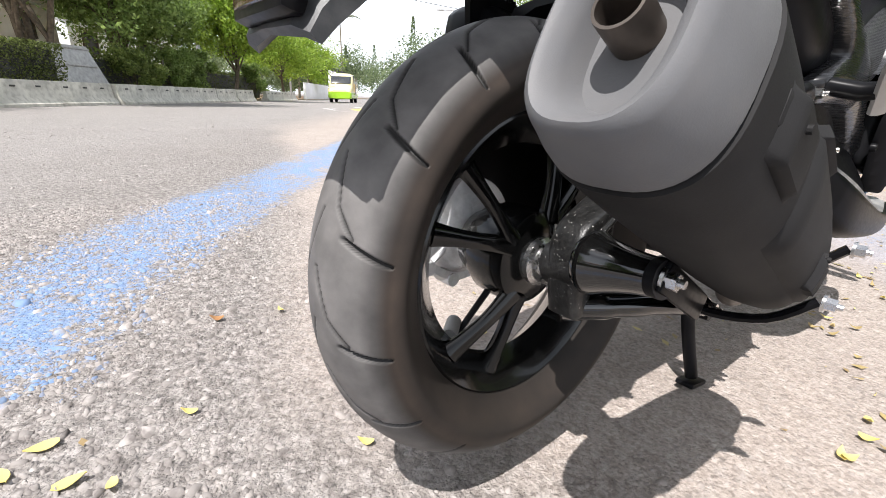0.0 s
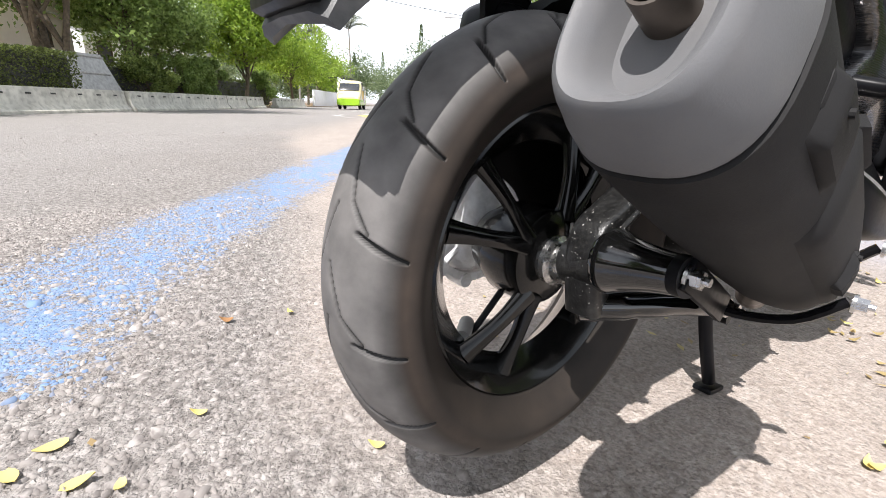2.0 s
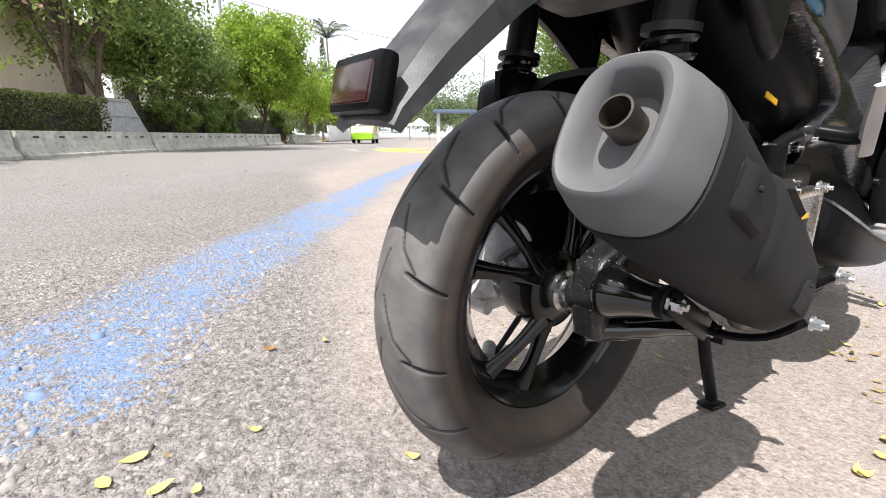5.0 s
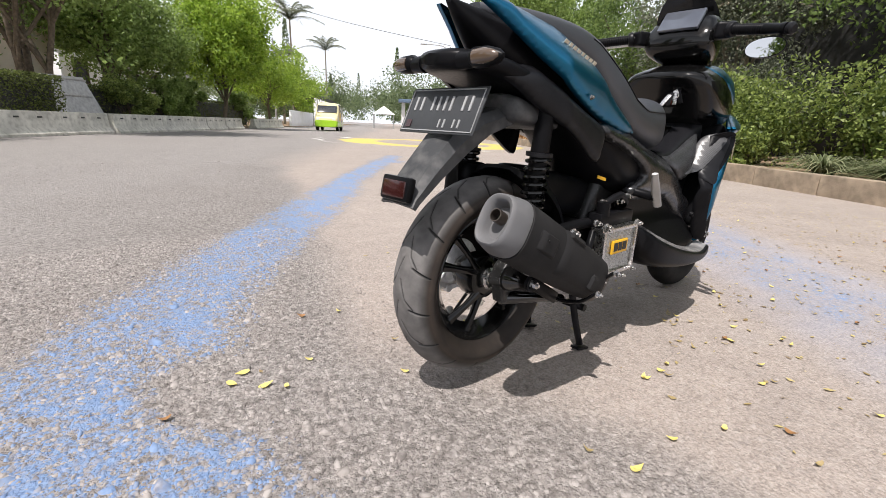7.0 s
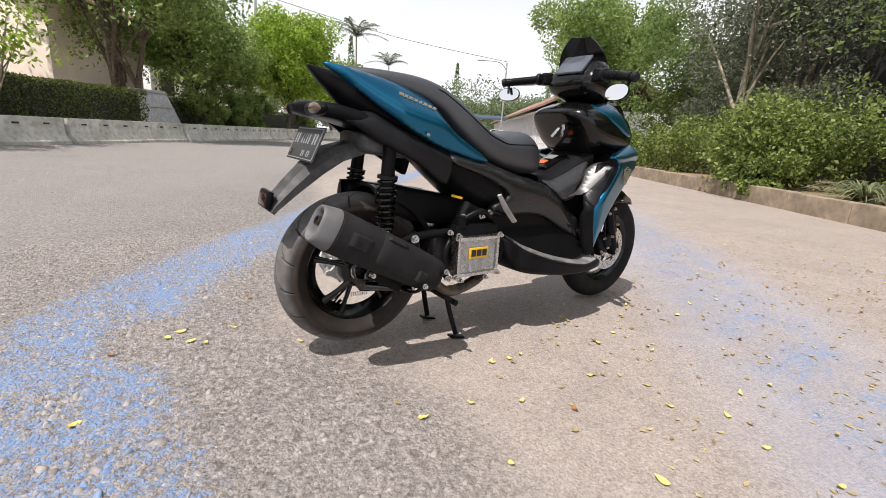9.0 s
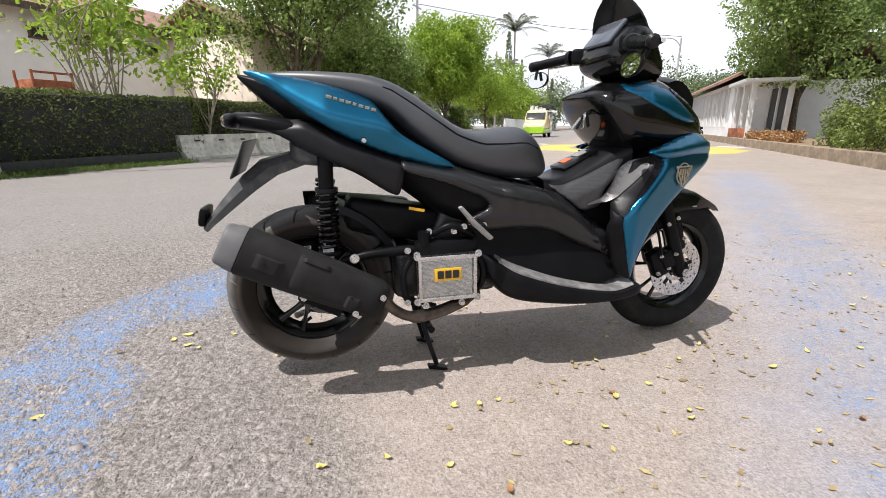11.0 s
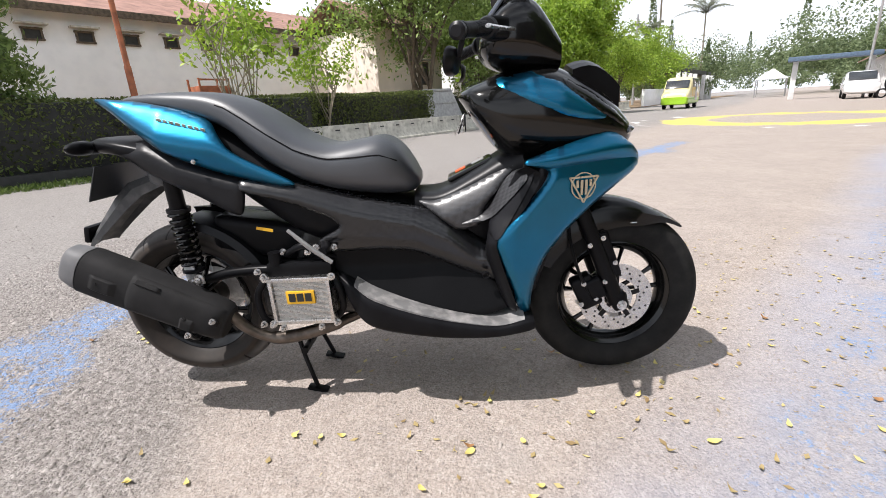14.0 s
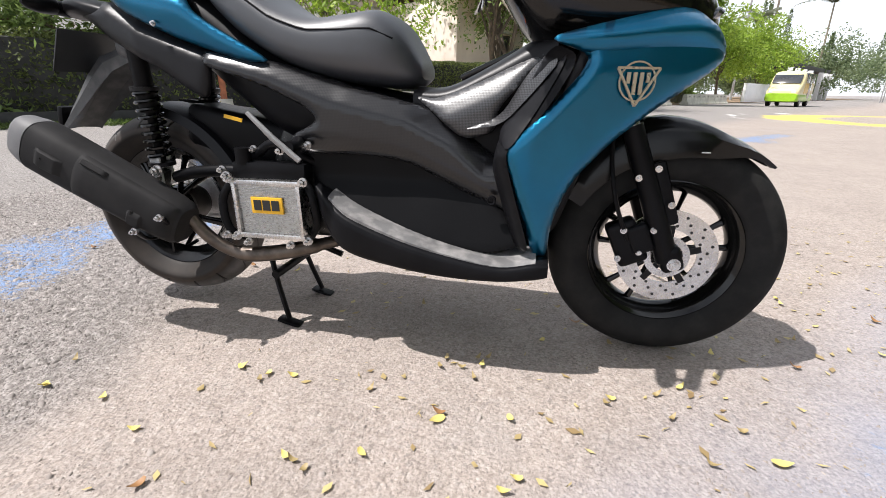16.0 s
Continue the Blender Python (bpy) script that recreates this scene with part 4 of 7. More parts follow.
def house(name, label, u0, u1, v0, depth, wall_h, roof_rise, material, windows, win_z, win_size, category="house"):
    """A long wall towards the road with small windows, and a pitched tile roof over it."""
    root = thing(name, label, category, at=at_road(u0, v0))
    ln = u1 - u0
    bm = bmesh.new()
    box(bm, (ln, depth, wall_h), pose(ln / 2, depth / 2, wall_h / 2), 0.02)
    part("wall", bm, material, root)
    over = 0.55
    bm = bmesh.new()
    prof = [(-over, wall_h - 0.12), (-over, wall_h + 0.02), (depth / 2, wall_h + roof_rise + 0.1), (depth + over, wall_h + 0.02), (depth + over, wall_h - 0.12), (depth / 2, wall_h + roof_rise)]
    loft(bm, [[(x, y, z) for y, z in prof] for x in (-over, ln + over)])
    roof = part("roof", bm, M_ROOF, root, "red clay tile roof")
    bm = bmesh.new()
    box(bm, (ln + 2 * over, 0.05, 0.24), pose(ln / 2, -over - 0.03, wall_h - 0.05), 0.005)
    part("fascia", bm, M_BARK, root, "dark brown eaves board")
    for x in windows:
        bm = bmesh.new()
        w, h = win_size
        for dx, dz, sx, sz in ((0, h / 2, w + 0.1, 0.06), (0, -h / 2, w + 0.1, 0.06), (-w / 2, 0, 0.06, h), (w / 2, 0, 0.06, h)):
            box(bm, (sx, 0.1, sz), pose(x + dx, -0.03, win_z + dz), 0.004)
        win = part("window", bm, M_BARK, root, "dark window with a frame")
        bm = bmesh.new()
        box(bm, (w, 0.02, h), pose(x, -0.012, win_z), 0)
        part("pane", bm, M_DARK, win)
        bm = bmesh.new()
        box(bm, (w + 0.35, 0.35, 0.05), pose(x, -0.18, win_z + h / 2 + 0.12), 0.01)
        part("hood", bm, M_CONCRETE, win)
    return root


house("long_house", "long white rendered house with small high windows and red tile roof", -14, 19, 18.6, 8, 4.75, 1.7, M_WALL, [1 + 1.42 * i for i in range(22)], 3.95, (0.48, 0.34))
house("cream_house", "cream rendered house with tile roof behind trees", 14.7, 19.4, 13.7, 4.8, 4.5, 1.3, M_CREAM, [3.2], 2.6, (0.6, 1.0))
house("white_house", "white house with tile roof behind trees", 25.0, 36, 17.0, 7, 4.2, 1.8, M_WALL, [1.5, 4, 6.5, 9], 2.6, (1.1, 1.1))
sheet = thing("metal_sheet", "grey sloping metal sheet leaning beside a tree", "sheet", at=at_road(15.0, 10.05))
bm = bmesh.new()
loft(bm, [[(-1.1, 0.0, 0.0), (1.35, 0.0, 0.0), (0.78, 0.45, 1.7), (-1.12, 0.45, 1.65)], [(-1.1, 0.03, 0.0), (1.35, 0.03, 0.0), (0.78, 0.48, 1.7), (-1.12, 0.48, 1.65)]])
part("panel", bm, M_GREYP, sheet, smooth=False)
for z in (0.5, 1.1, 1.6):
    bm = bmesh.new()
    box(bm, (1.9, 0.03, 0.05), pose(-0.1, 0.265 * z - 0.012, z), 0.005)
    part("rib", bm, M_GREYP, sheet)

# orange cart frame behind the hedge
cart = thing("steel_cage", "orange painted steel cage standing behind the hedge", "cage", at=at_road(7.75, 15.2))
for x in (-0.52, 0.52):
    for y in (-0.4, 0.4):
        bm = bmesh.new()
        rod(bm, (x, y, 0), (x, y, 2.35), 0.035)
        part("post", bm, M_RUST, cart)
for z in (1.5, 1.9, 2.3):
    bm = bmesh.new()
    box(bm, (1.1, 0.04, 0.06), pose(0, -0.4, z), 0.005)
    part("rail", bm, M_RUST, cart)
bm = bmesh.new()
box(bm, (1.0, 0.76, 0.7), pose(0, 0, 1.75), 0.01)
part("crate", bm, M_RUST, cart, "faded orange crate")

# rust-coloured lamp post by the hedge
post = thing("lamp_post", "rust-coloured steel lamp post on a concrete footing", "lamp post", at=at_road(3.03, 8.75))
for nm, a, b, r0, r1, ma in (("footing", 0, 0.42, 0.19, 0.16, M_CONCRETE), ("lower_pole", 0.42, 2.0, 0.065, 0.06, M_RUST), ("pole", 2.0, 7.5, 0.05, 0.04, M_RUST), ("collar", 1.3, 1.36, 0.085, 0.085, M_RUST), ("collar", 3.9, 3.98, 0.075, 0.075, M_RUST)):
    bm = bmesh.new()
    rod(bm, (0, 0, a), (0, 0, b), r0, r1, 18)
    part(nm, bm, ma, post)

T = at_road
tree("broad_tree", "large dark broadleaf tree with several limbs", T(14.8, 11.3), 8.6, 3.7, 2.6, 51, 0.17, M_LEAF_MID, 30000, 0.16, limbs=14, clump=0.36, forks=3)
tree("broad_tree", "large dark broadleaf tree with several limbs", T(20.6, 12.4), 6.8, 2.7, 1.8, 56, 0.17, M_LEAF_MID, 22000, 0.14, limbs=14, clump=0.42, forks=2)
tree("round_tree", "bright green rounded street tree with dense crown", T(27.8, 10.3), 7.1, 2.6, 2.2, 52, 0.19, M_LEAF_LIME, 36000, 0.14, limbs=22, clump=0.46)
tree("broad_tree", "mid green tree filling the row behind the barriers", T(24.2, 12.6), 6.0, 2.6, 1.2, 55, 0.15, M_LEAF_MID, 16000, 0.12, limbs=14, clump=0.45)
tree("round_tree", "bright green rounded street tree with dense crown", T(40, 10.6), 6.2, 2.6, 2.0, 53, 0.18, M_LEAF_LIME, 13000, 0.13, limbs=14)
tree("round_tree", "mid green street tree beside a white wall", T(50, 10.6), 6.0, 2.8, 1.9, 54, 0.22, M_LEAF_LIME, 10000, 0.12, limbs=12)
tree("small_tree", "thin young tree with bright leaf tufts", T(6.0, 9.8), 4.2, 1.4, 1.9, 57, 0.16, M_LEAF_LIME, 1500, 0.05, M_PALEBARK, limbs=10, clump=0.32, forks=3)
tree("small_tree", "thin young tree with bright leaf tufts", T(8.4, 9.8), 3.6, 1.2, 1.6, 58, 0.14, M_LEAF_LIME, 1100, 0.045, M_PALEBARK, limbs=8, clump=0.32, forks=2)
conifer(T(0.6, 10.6), 7.0, 1.7, 59)
conifer(T(-3.4, 10.8), 7.4, 1.9, 60)
shrub("bush", "mixed green garden bush behind the barriers", T(18.2, 10.3), (1.6, 0.6, 2.2), 9000, 0.09, M_LEAF_BUSH, 63, 24)
shrub("bush", "tall mixed green bush behind the barriers", T(21.6, 10.6), (2.0, 0.7, 2.4), 10000, 0.11, M_LEAF_MID, 66, 22)
shrub("bush", "tall mixed green bush behind the barriers", T(24.2, 10.8), (2.0, 0.7, 2.6), 7000, 0.13, M_LEAF_MID, 67, 22)
shrub("bush", "tall mixed green bush behind the barriers", T(33, 10.8), (2.6, 0.7, 2.6), 7000, 0.15, M_LEAF_MID, 68, 22)
shrub("bush", "red-brown croton bush above the hedge", T(3.9, 10.8), (1.1, 0.4, 1.65), 2200, 0.11, M_LEAF_BROWN, 64)
shrub("bush", "pale green bush above the hedge", T(5.6, 10.8), (1.2, 0.4, 1.6), 2000, 0.12, M_LEAF_LIME, 65)
palm("palm", "tall thin palm above the street trees", T(66, 14), 13.6, 71, 21, 4.4, M_LEAF_GREY)
palm("palm", "tall thin palm above the street trees", T(92, 13), 13.6, 72, 19, 4.6, M_LEAF_GREY)
palm("palm", "tall thin palm above the street trees", T(58, 13.5), 7.6, 73, 17, 3.0, M_LEAF_GREY)

# white gate posts along the far side
for i in range(7):
    bm = bmesh.new()
    box(bm, (0.42, 0.42, 3.2), at_road(56 + i * 3.3 + (3 if i > 3 else 0), 9.4, 1.6), 0.02)
    tagged(link("gate_post", bm, M_WHITE), "tall white painted gate post", "post", "white gate posts")
slab("gate_roof", 60, 82, 9.9, 14, 3.3, 3.8, M_DARK, "dark flat canopy roof over gate posts", "canopy", kind="")
slab("low_wall_far", 44, 56, 9.7, 9.95, 0, 1.5, M_WALL, "low white boundary wall", "wall")

# far woods closing the road: rounded crowns, with slim pointed ones among them
def far_trees(seed, count, place, low, high, leaf, per, label):
    g = np.random.default_rng(seed)
    found = []
    for _ in range(count):
        u, v = place(g)
        h, c = g.uniform(low, high), road(u, v)
        if g.random() < 0.14:
            z = g.random(per) ** 1.4
            rad, a = (1 - z) * h * 0.15 * g.uniform(0.4, 1.0, per) + 0.1, g.uniform(0, 6.283, per)
            found.append(np.stack([c.x + rad * np.cos(a), c.y + rad * np.sin(a), h * (0.12 + 1.1 * z)], 1))
            continue
        lumps = g.normal(size=(9, 3)) * np.array([1.0, 1.0, 0.55]) * h * 0.2 + np.array([c.x, c.y, h * 0.6])
        d = g.normal(size=(per, 3))
        d /= np.linalg.norm(d, axis=1)[:, None]
        found.append(lumps[g.integers(0, 9, per)] + d * (h * 0.17 * g.uniform(0.5, 1.05, per))[:, None])
    q = np.vstack(found)
    return tagged(leaf_cloud("far_woods", q[q[:, 2] > 0.2], leaf, M_FARTREE, seed=seed + 1), label, "woods", kind="stuff")


far_trees(81, 110, lambda g: (g.uniform(78, 140), g.uniform(-34, 44)), 7, 13, 0.46, 860, "distant mixed trees closing the road")
far_trees(85, 70, lambda g: (g.uniform(72, 84), g.uniform(-40, 34)), 2.6, 5.0, 0.3, 420, "low bushes under the distant trees")
far_trees(83, 46, lambda g: (g.uniform(48, 74), g.choice([g.uniform(12.5, 38), g.uniform(-34, -17)])), 6, 10.5, 0.4, 800, "trees standing along the far road")

# ---- near side: kerb, bushes, long white building ----
slab("verge_near", -30, 26, -40, -6.0, -0.2, 0.24, M_SOIL, "dry brown soil bed behind the kerb", "ground")
kerb = thing("kerb_near", "stained brown concrete kerb along the planted bed", "kerb", kind="structure", at=at_road(0, -5.92))
bm = bmesh.new()
box(bm, (1.19, 0.24, 0.5), Matrix.Translation((0, 0, 0.05)), 0.03, 2)
stone0 = part("kerb_stone", bm, M_KERB, kerb)
stone0.location = (-8, 0, 0)
for i in range(1, 36):
    s = stone0.copy()
    scene.collection.objects.link(s)
    jog = random.Random(100 + i)
    s.location = (-8 + 1.2 * i, jog.uniform(-0.015, 0.015), jog.uniform(-0.012, 0.012))

shrub("bush", "leafy green bush spilling over the kerb", T(8.0, -6.9, 0.1), (1.5, 1.25, 1.95), 20000, 0.085, M_LEAF_BUSH, 91, 60)
shrub("bush", "leafy green bush spilling over the kerb", T(7.2, -6.15, 0.02), (0.75, 0.5, 1.0), 6000, 0.075, M_LEAF_BUSH, 90, 24)
shrub("bush", "leafy light green bush beside the striped plants", T(5.6, -8.2), (1.5, 1.0, 2.3), 11000, 0.09, M_LEAF_BUSH, 89, 40)
shrub("bush", "leafy green bush spilling over the kerb", T(12.4, -7.2), (1.5, 1.0, 1.7), 9000, 0.09, M_LEAF_BUSH, 92, 24)
shrub("bush", "leafy green bush spilling over the kerb", T(15.6, -7.4), (1.4, 0.9, 1.5), 7000, 0.1, M_LEAF_BUSH, 93, 18)
shrub("bush", "tall tangled grey-green bush on the planted bed", T(10.6, -9.4), (2.0, 1.2, 3.0), 17000, 0.08, M_LEAF_GREY, 94, 30)
shrub("bush", "tall tangled grey-green bush on the planted bed", T(14.8, -9.6), (2.2, 1.3, 3.4), 15000, 0.09, M_LEAF_GREY, 95, 30)
shrub("bush", "tall dark green bush on the planted bed", T(4.6, -9.8), (2.4, 1.5, 2.8), 14000, 0.09, M_LEAF_MID, 96, 30)
shrub("bush", "dense dark green bush on the planted bed", T(1.2, -9.0), (2.4, 1.3, 2.4), 11000, 0.1, M_LEAF_DARK, 97, 30)
for i, (u, v) in enumerate(((5.5, -6.75), (4.5, -6.95), (3.4, -6.8))):
    blades("spider_plant", "clump of pale striped arching leaves", T(u, v, 0.23), 0.35, 300, 1.05, M_LEAF_BLADE, 110 + i, "striped grass plants")
tree("broad_tree", "tall dark tree shading the planted bed", T(7.5, -11.2), 9.0, 3.8, 1.6, 98, 0.14, M_LEAF_DARK, 26000, 0.22, M_PALEBARK, limbs=14)
tree("broad_tree", "tall dark tree shading the planted bed", T(2.0, -10.6), 9.0, 4.0, 1.2, 99, 0.17, M_LEAF_DARK, 24000, 0.22, limbs=14)
tree("broad_tree", "mid green tree rising over the planted bed", T(14.0, -11.4), 7.4, 3.2, 2.2, 100, 0.13, M_LEAF_GREY, 24000, 0.18, M_PALEBARK, limbs=14, clump=0.38)
tree("broad_tree", "mid green tree rising over the planted bed", T(20.0, -11.2), 7.4, 3.0, 1.4, 101, 0.14, M_LEAF_DARK, 22000, 0.16, limbs=14, clump=0.42)
tree("broad_tree", "grey-barked leaning tree with thin foliage", T(12.4, -8.6), 6.2, 1.6, 3.0, 102, 0.1, M_LEAF_GREY, 4000, 0.17, M_PALEBARK, limbs=9, clump=0.4)
tree("broad_tree", "tall mid green tree at the end of the planted bed", T(27.5, -9.2), 9.6, 3.9, 3.0, 105, 0.2, M_LEAF_MID, 34000, 0.2, limbs=20, clump=0.42)
palm("fern_palm", "short palm with bright arching fronds", T(4.4, -8.4), 3.2, 103, 18, 1.3, M_LEAF_LIME)

for i, (u, v) in enumerate(((19.5, -6.7), (22.0, -6.8), (24.4, -6.8))):
    shrub("flower_bush", "low orange-brown flowering bush along the kerb", T(u, v), (1.3, 0.5, 0.6), 1500, 0.09, M_LEAF_BROWN, 120 + i, 14, group="flowering bushes by the kerb")

hall = thing("hall", "long white hall with tall window openings and tile roof", "building", at=at_road(31, -7.0))
bm = bmesh.new()
box(bm, (44, 9, 3.3), pose(22, -4.5, 1.65), 0.02)
part("wall", bm, M_WALL, hall)
bm = bmesh.new()
prof = [(0.7, 3.25), (0.7, 3.4), (-4.5, 6.0), (-9.7, 3.4), (-9.7, 3.25), (-4.5, 5.85)]
loft(bm, [[(x, y, z) for y, z in prof] for x in (-0.6, 44.6)])
part("roof", bm, M_ROOF, hall, "red clay tile roof")
for i in range(26):
    bm = bmesh.new()
    for dx, sx in ((-0.42, 0.08), (0.42, 0.08), (0, 0.05)):
        box(bm, (sx, 0.14, 2.3), pose(1.5 + 1.6 * i + dx, 0.05, 1.9), 0.008)
    win = part("window", bm, M_WHITE, hall, "tall dark window in a white frame")
    bm = bmesh.new()
    box(bm, (0.8, 0.03, 2.2), pose(1.5 + 1.6 * i, 0.01, 1.9), 0)
    part("pane", bm, M_DARK, win)
porch = thing("porch", "white porch with dark screens and red flower boxes", "porch", at=at_road(28.6, -7.3))
for x in (-1.6, 0, 1.6):
    for y in (-1.4, 0.2):
        bm = bmesh.new()
        box(bm, (0.22, 0.22, 3.0), pose(x, y, 1.5), 0.01)
        part("post", bm, M_WHITE, porch)
bm = bmesh.new()
box(bm, (4.0, 2.6, 0.18), pose(0, -0.6, 3.05), 0.02)
part("roof", bm, M_WHITE, porch)
bm = bmesh.new()
box(bm, (3.0, 0.06, 2.2), pose(0, -1.4, 1.7), 0.01)
part("screen", bm, M_DARK, porch)
bm = bmesh.new()
box(bm, (3.2, 0.3, 0.5), pose(0, 0.3, 0.45), 0.02)
part("flower_box", bm, M_RUST, porch, "red flower box")
slab("ramp", 25.5, 30, -6.7, -5.9, -0.05, 0.16, M_CONCRETE, "low concrete ramp in front of the porch", "ramp")
# portal over the road's edge
portal = thing("gateway", "blue-roofed gateway with white posts", "gateway", at=at_road(46, -3.0))
for y in (-2.2, 2.2):
    bm = bmesh.new()
    box(bm, (0.35, 0.35, 2.8), pose(0, y, 1.4), 0.02)
    part("post", bm, M_WHITE, portal)
bm = bmesh.new()
box(bm, (1.6, 5.4, 0.32), pose(0, 0, 2.95), 0.03)
part("roof", bm, mat("blue_grey_roof", (0.1, 0.15, 0.22), 0.6), portal, "grey-blue flat roof")
tent = thing("tent", "small white pointed tent far down the road", "tent", at=at_road(66, 1.5))
bm = bmesh.new()
bmesh.ops.create_cone(bm, segments=4, radius1=2.2, radius2=0.1, depth=1.1, cap_ends=True, matrix=Matrix.Translation((0, 0, 2.5)) @ Matrix.Rotation(radians(45), 4, "Z"))
part("canopy", bm, M_WHITE, tent, smooth=False)
for x in (-1.4, 1.4):
    for y in (-1.4, 1.4):
        bm = bmesh.new()
        rod(bm, (x, y, 0), (x, y, 2.0), 0.05)
        part("leg", bm, M_GREYP, tent)


def street_lamp(at, h, arm):
    root = thing("street_lamp", "grey steel street lamp with a curved arm", "street lamp", at=at)
    bm = bmesh.new()
    rod(bm, (0, 0, 0), (0, 0, h), 0.09, 0.06)
    part("pole", bm, M_GREYP, root)
    bm = bmesh.new()
    sweep(bm, spline([(0, 0, h - 0.6), (0, arm * 0.3, h), (0, arm, h + 0.1)], 6), 0.04, 8)
    part("arm", bm, M_GREYP, root)
    bm = bmesh.new()
    box(bm, (0.2, 0.6, 0.1), pose(0, arm + 0.2, h + 0.08), 0.03)
    part("lamp_head", bm, M_GREYP, root)


street_lamp(at_road(42, -4.8), 7.6, 2.2)
for u, v, h in ((31.2, 13.5, 9.5), (56, 14, 9.5)):
    pole = thing("utility_pole", "tall grey utility pole behind street trees", "pole", at=at_road(u, v))
    bm = bmesh.new()
    rod(bm, (0, 0, 0), (0, 0, h), 0.13, 0.09)
    part("mast", bm, M_GREYP, pole)
    bm = bmesh.new()
    box(bm, (1.4, 0.08, 0.08), pose(0, 0, h - 0.5), 0.01)
    part("crossarm", bm, M_GREYP, pole)
bm = bmesh.new()
sweep(bm, spline([road(31.2, 13.5, 9.2), road(38, 5, 8.4), road(42, -4.8, 7.7)], 10), 0.018, 5)
tagged(link("power_cable", bm, M_INK), "thin black power cable across the road", "cable")


def boxy_vehicle(root, rows, body_m, glass_m, ln, roof_z, belt_z, width, lower_m=None):
    """A simple closed vehicle body along local x from rows (x, low, high, half width)."""
    bm = bmesh.new()
    hull(bm, rows, 5.0, 28)
    body = part("body", bm, body_m, root)
    for x in (ln * 0.2, ln * 0.8):
        for y in (-width / 2 + 0.1, width / 2 - 0.1):
            bm = bmesh.new()
            lathe(bm, [(0.0, -0.1), (0.24, -0.1), (0.3, -0.07), (0.3, 0.07), (0.24, 0.1), (0.0, 0.1)], Matrix.Translation((x, y, 0.3)) @ Matrix.Rotation(radians(90), 4, "X"), 22)
            tyre = part("wheel", bm, M_TYRE_F, root, "black tyre on a steel wheel")
            bm = bmesh.new()
            lathe(bm, [(0.0, -0.11), (0.17, -0.105), (0.17, 0.105), (0.0, 0.11)], Matrix.Translation((x, y, 0.3)) @ Matrix.Rotation(radians(90), 4, "X"), 18)
            part("rim", bm, M_GREYP, tyre)
    return body


# minibus, white over lime green, nose at local x = 0
van = thing("minibus", "cream and lime green minibus with yellow sides and open door", "minibus", at=at_road(32.0, 4.9, 0, 0))
boxy_vehicle(van, [(0.0, 0.35, 0.85, 0.7), (0.12, 0.28, 1.0, 0.78), (0.55, 0.25, 1.25, 0.8), (1.05, 0.25, 1.85, 0.8), (1.5, 0.25, 1.95, 0.8), (3.6, 0.25, 1.95, 0.8), (3.85, 0.3, 1.85, 0.78)], M_VANC, M_WINDOW, 3.8, 1.95, 1.1, 1.6)
bm = bmesh.new()
hull(bm, [(-0.03, 0.3, 0.72, 0.71), (0.1, 0.26, 0.74, 0.79), (0.6, 0.25, 0.74, 0.815), (3.7, 0.25, 0.7, 0.815)], 6.0, 28)
part("lower_body", bm, M_GREENP, van, "lime green lower body")
bm = bmesh.new()
box(bm, (2.6, 1.625, 0.55), pose(2.5, 0, 1.0), 0.02)
part("side_band", bm, M_VANY, van, "yellow side panel")
for nm, x0, x1, lb in (("side_window", 1.35, 2.2, "dark side window"), ("side_window", 2.95, 3.65, "dark side window"), ("door_opening", 2.25, 2.9, "open sliding door with dark inside")):
    bm = bmesh.new()
    z0 = 0.45 if nm == "door_opening" else 1.3
    box(bm, (x1 - x0, 1.64, 1.82 - z0), pose((x0 + x1) / 2, 0, (z0 + 1.82) / 2), 0.02)
    part(nm, bm, M_WINDOW, van, lb)
bm = bmesh.new()
box(bm, (0.03, 1.36, 0.62), pose(0.72, 0, 1.5, 0, 40, 0), 0.02)
part("windscreen", bm, M_WINDOW, van, "dark windscreen")
for y in (-0.55, 0.55):
    bm = bmesh.new()
    box(bm, (0.05, 0.22, 0.14), pose(0.02, y, 0.8), 0.02)
    part("headlight", bm, M_WHITE, van)

car = thing("car", "white pickup-like car parked beside the hall", "car", at=at_road(38, -4.4, 0, 0))
boxy_vehicle(car, [(0.0, 0.4, 0.75, 0.75), (0.2, 0.3, 0.95, 0.85), (1.1, 0.28, 1.05, 0.88), (1.7, 0.28, 1.6, 0.82), (3.3, 0.28, 1.65, 0.82), (4.2, 0.3, 1.1, 0.86), (4.5, 0.4, 0.8, 0.8)], M_CARW, M_WINDOW, 4.5, 1.65, 1.0, 1.7)
bm = bmesh.new()
box(bm, (0.05, 1.35, 0.62), pose(1.36, 0, 1.38, 0, 44, 0), 0.02)
part("windscreen", bm, M_WINDOW, car, "dark windscreen")
for y in (-0.62, 0.62):
    bm = bmesh.new()
    box(bm, (0.06, 0.34, 0.14), pose(0.1, y, 0.72), 0.03)
    part("headlight", bm, M_GREYP, car)
bm = bmesh.new()
box(bm, (0.05, 0.8, 0.2), pose(0.05, 0, 0.6), 0.02)
part("grille", bm, M_DARK, car)

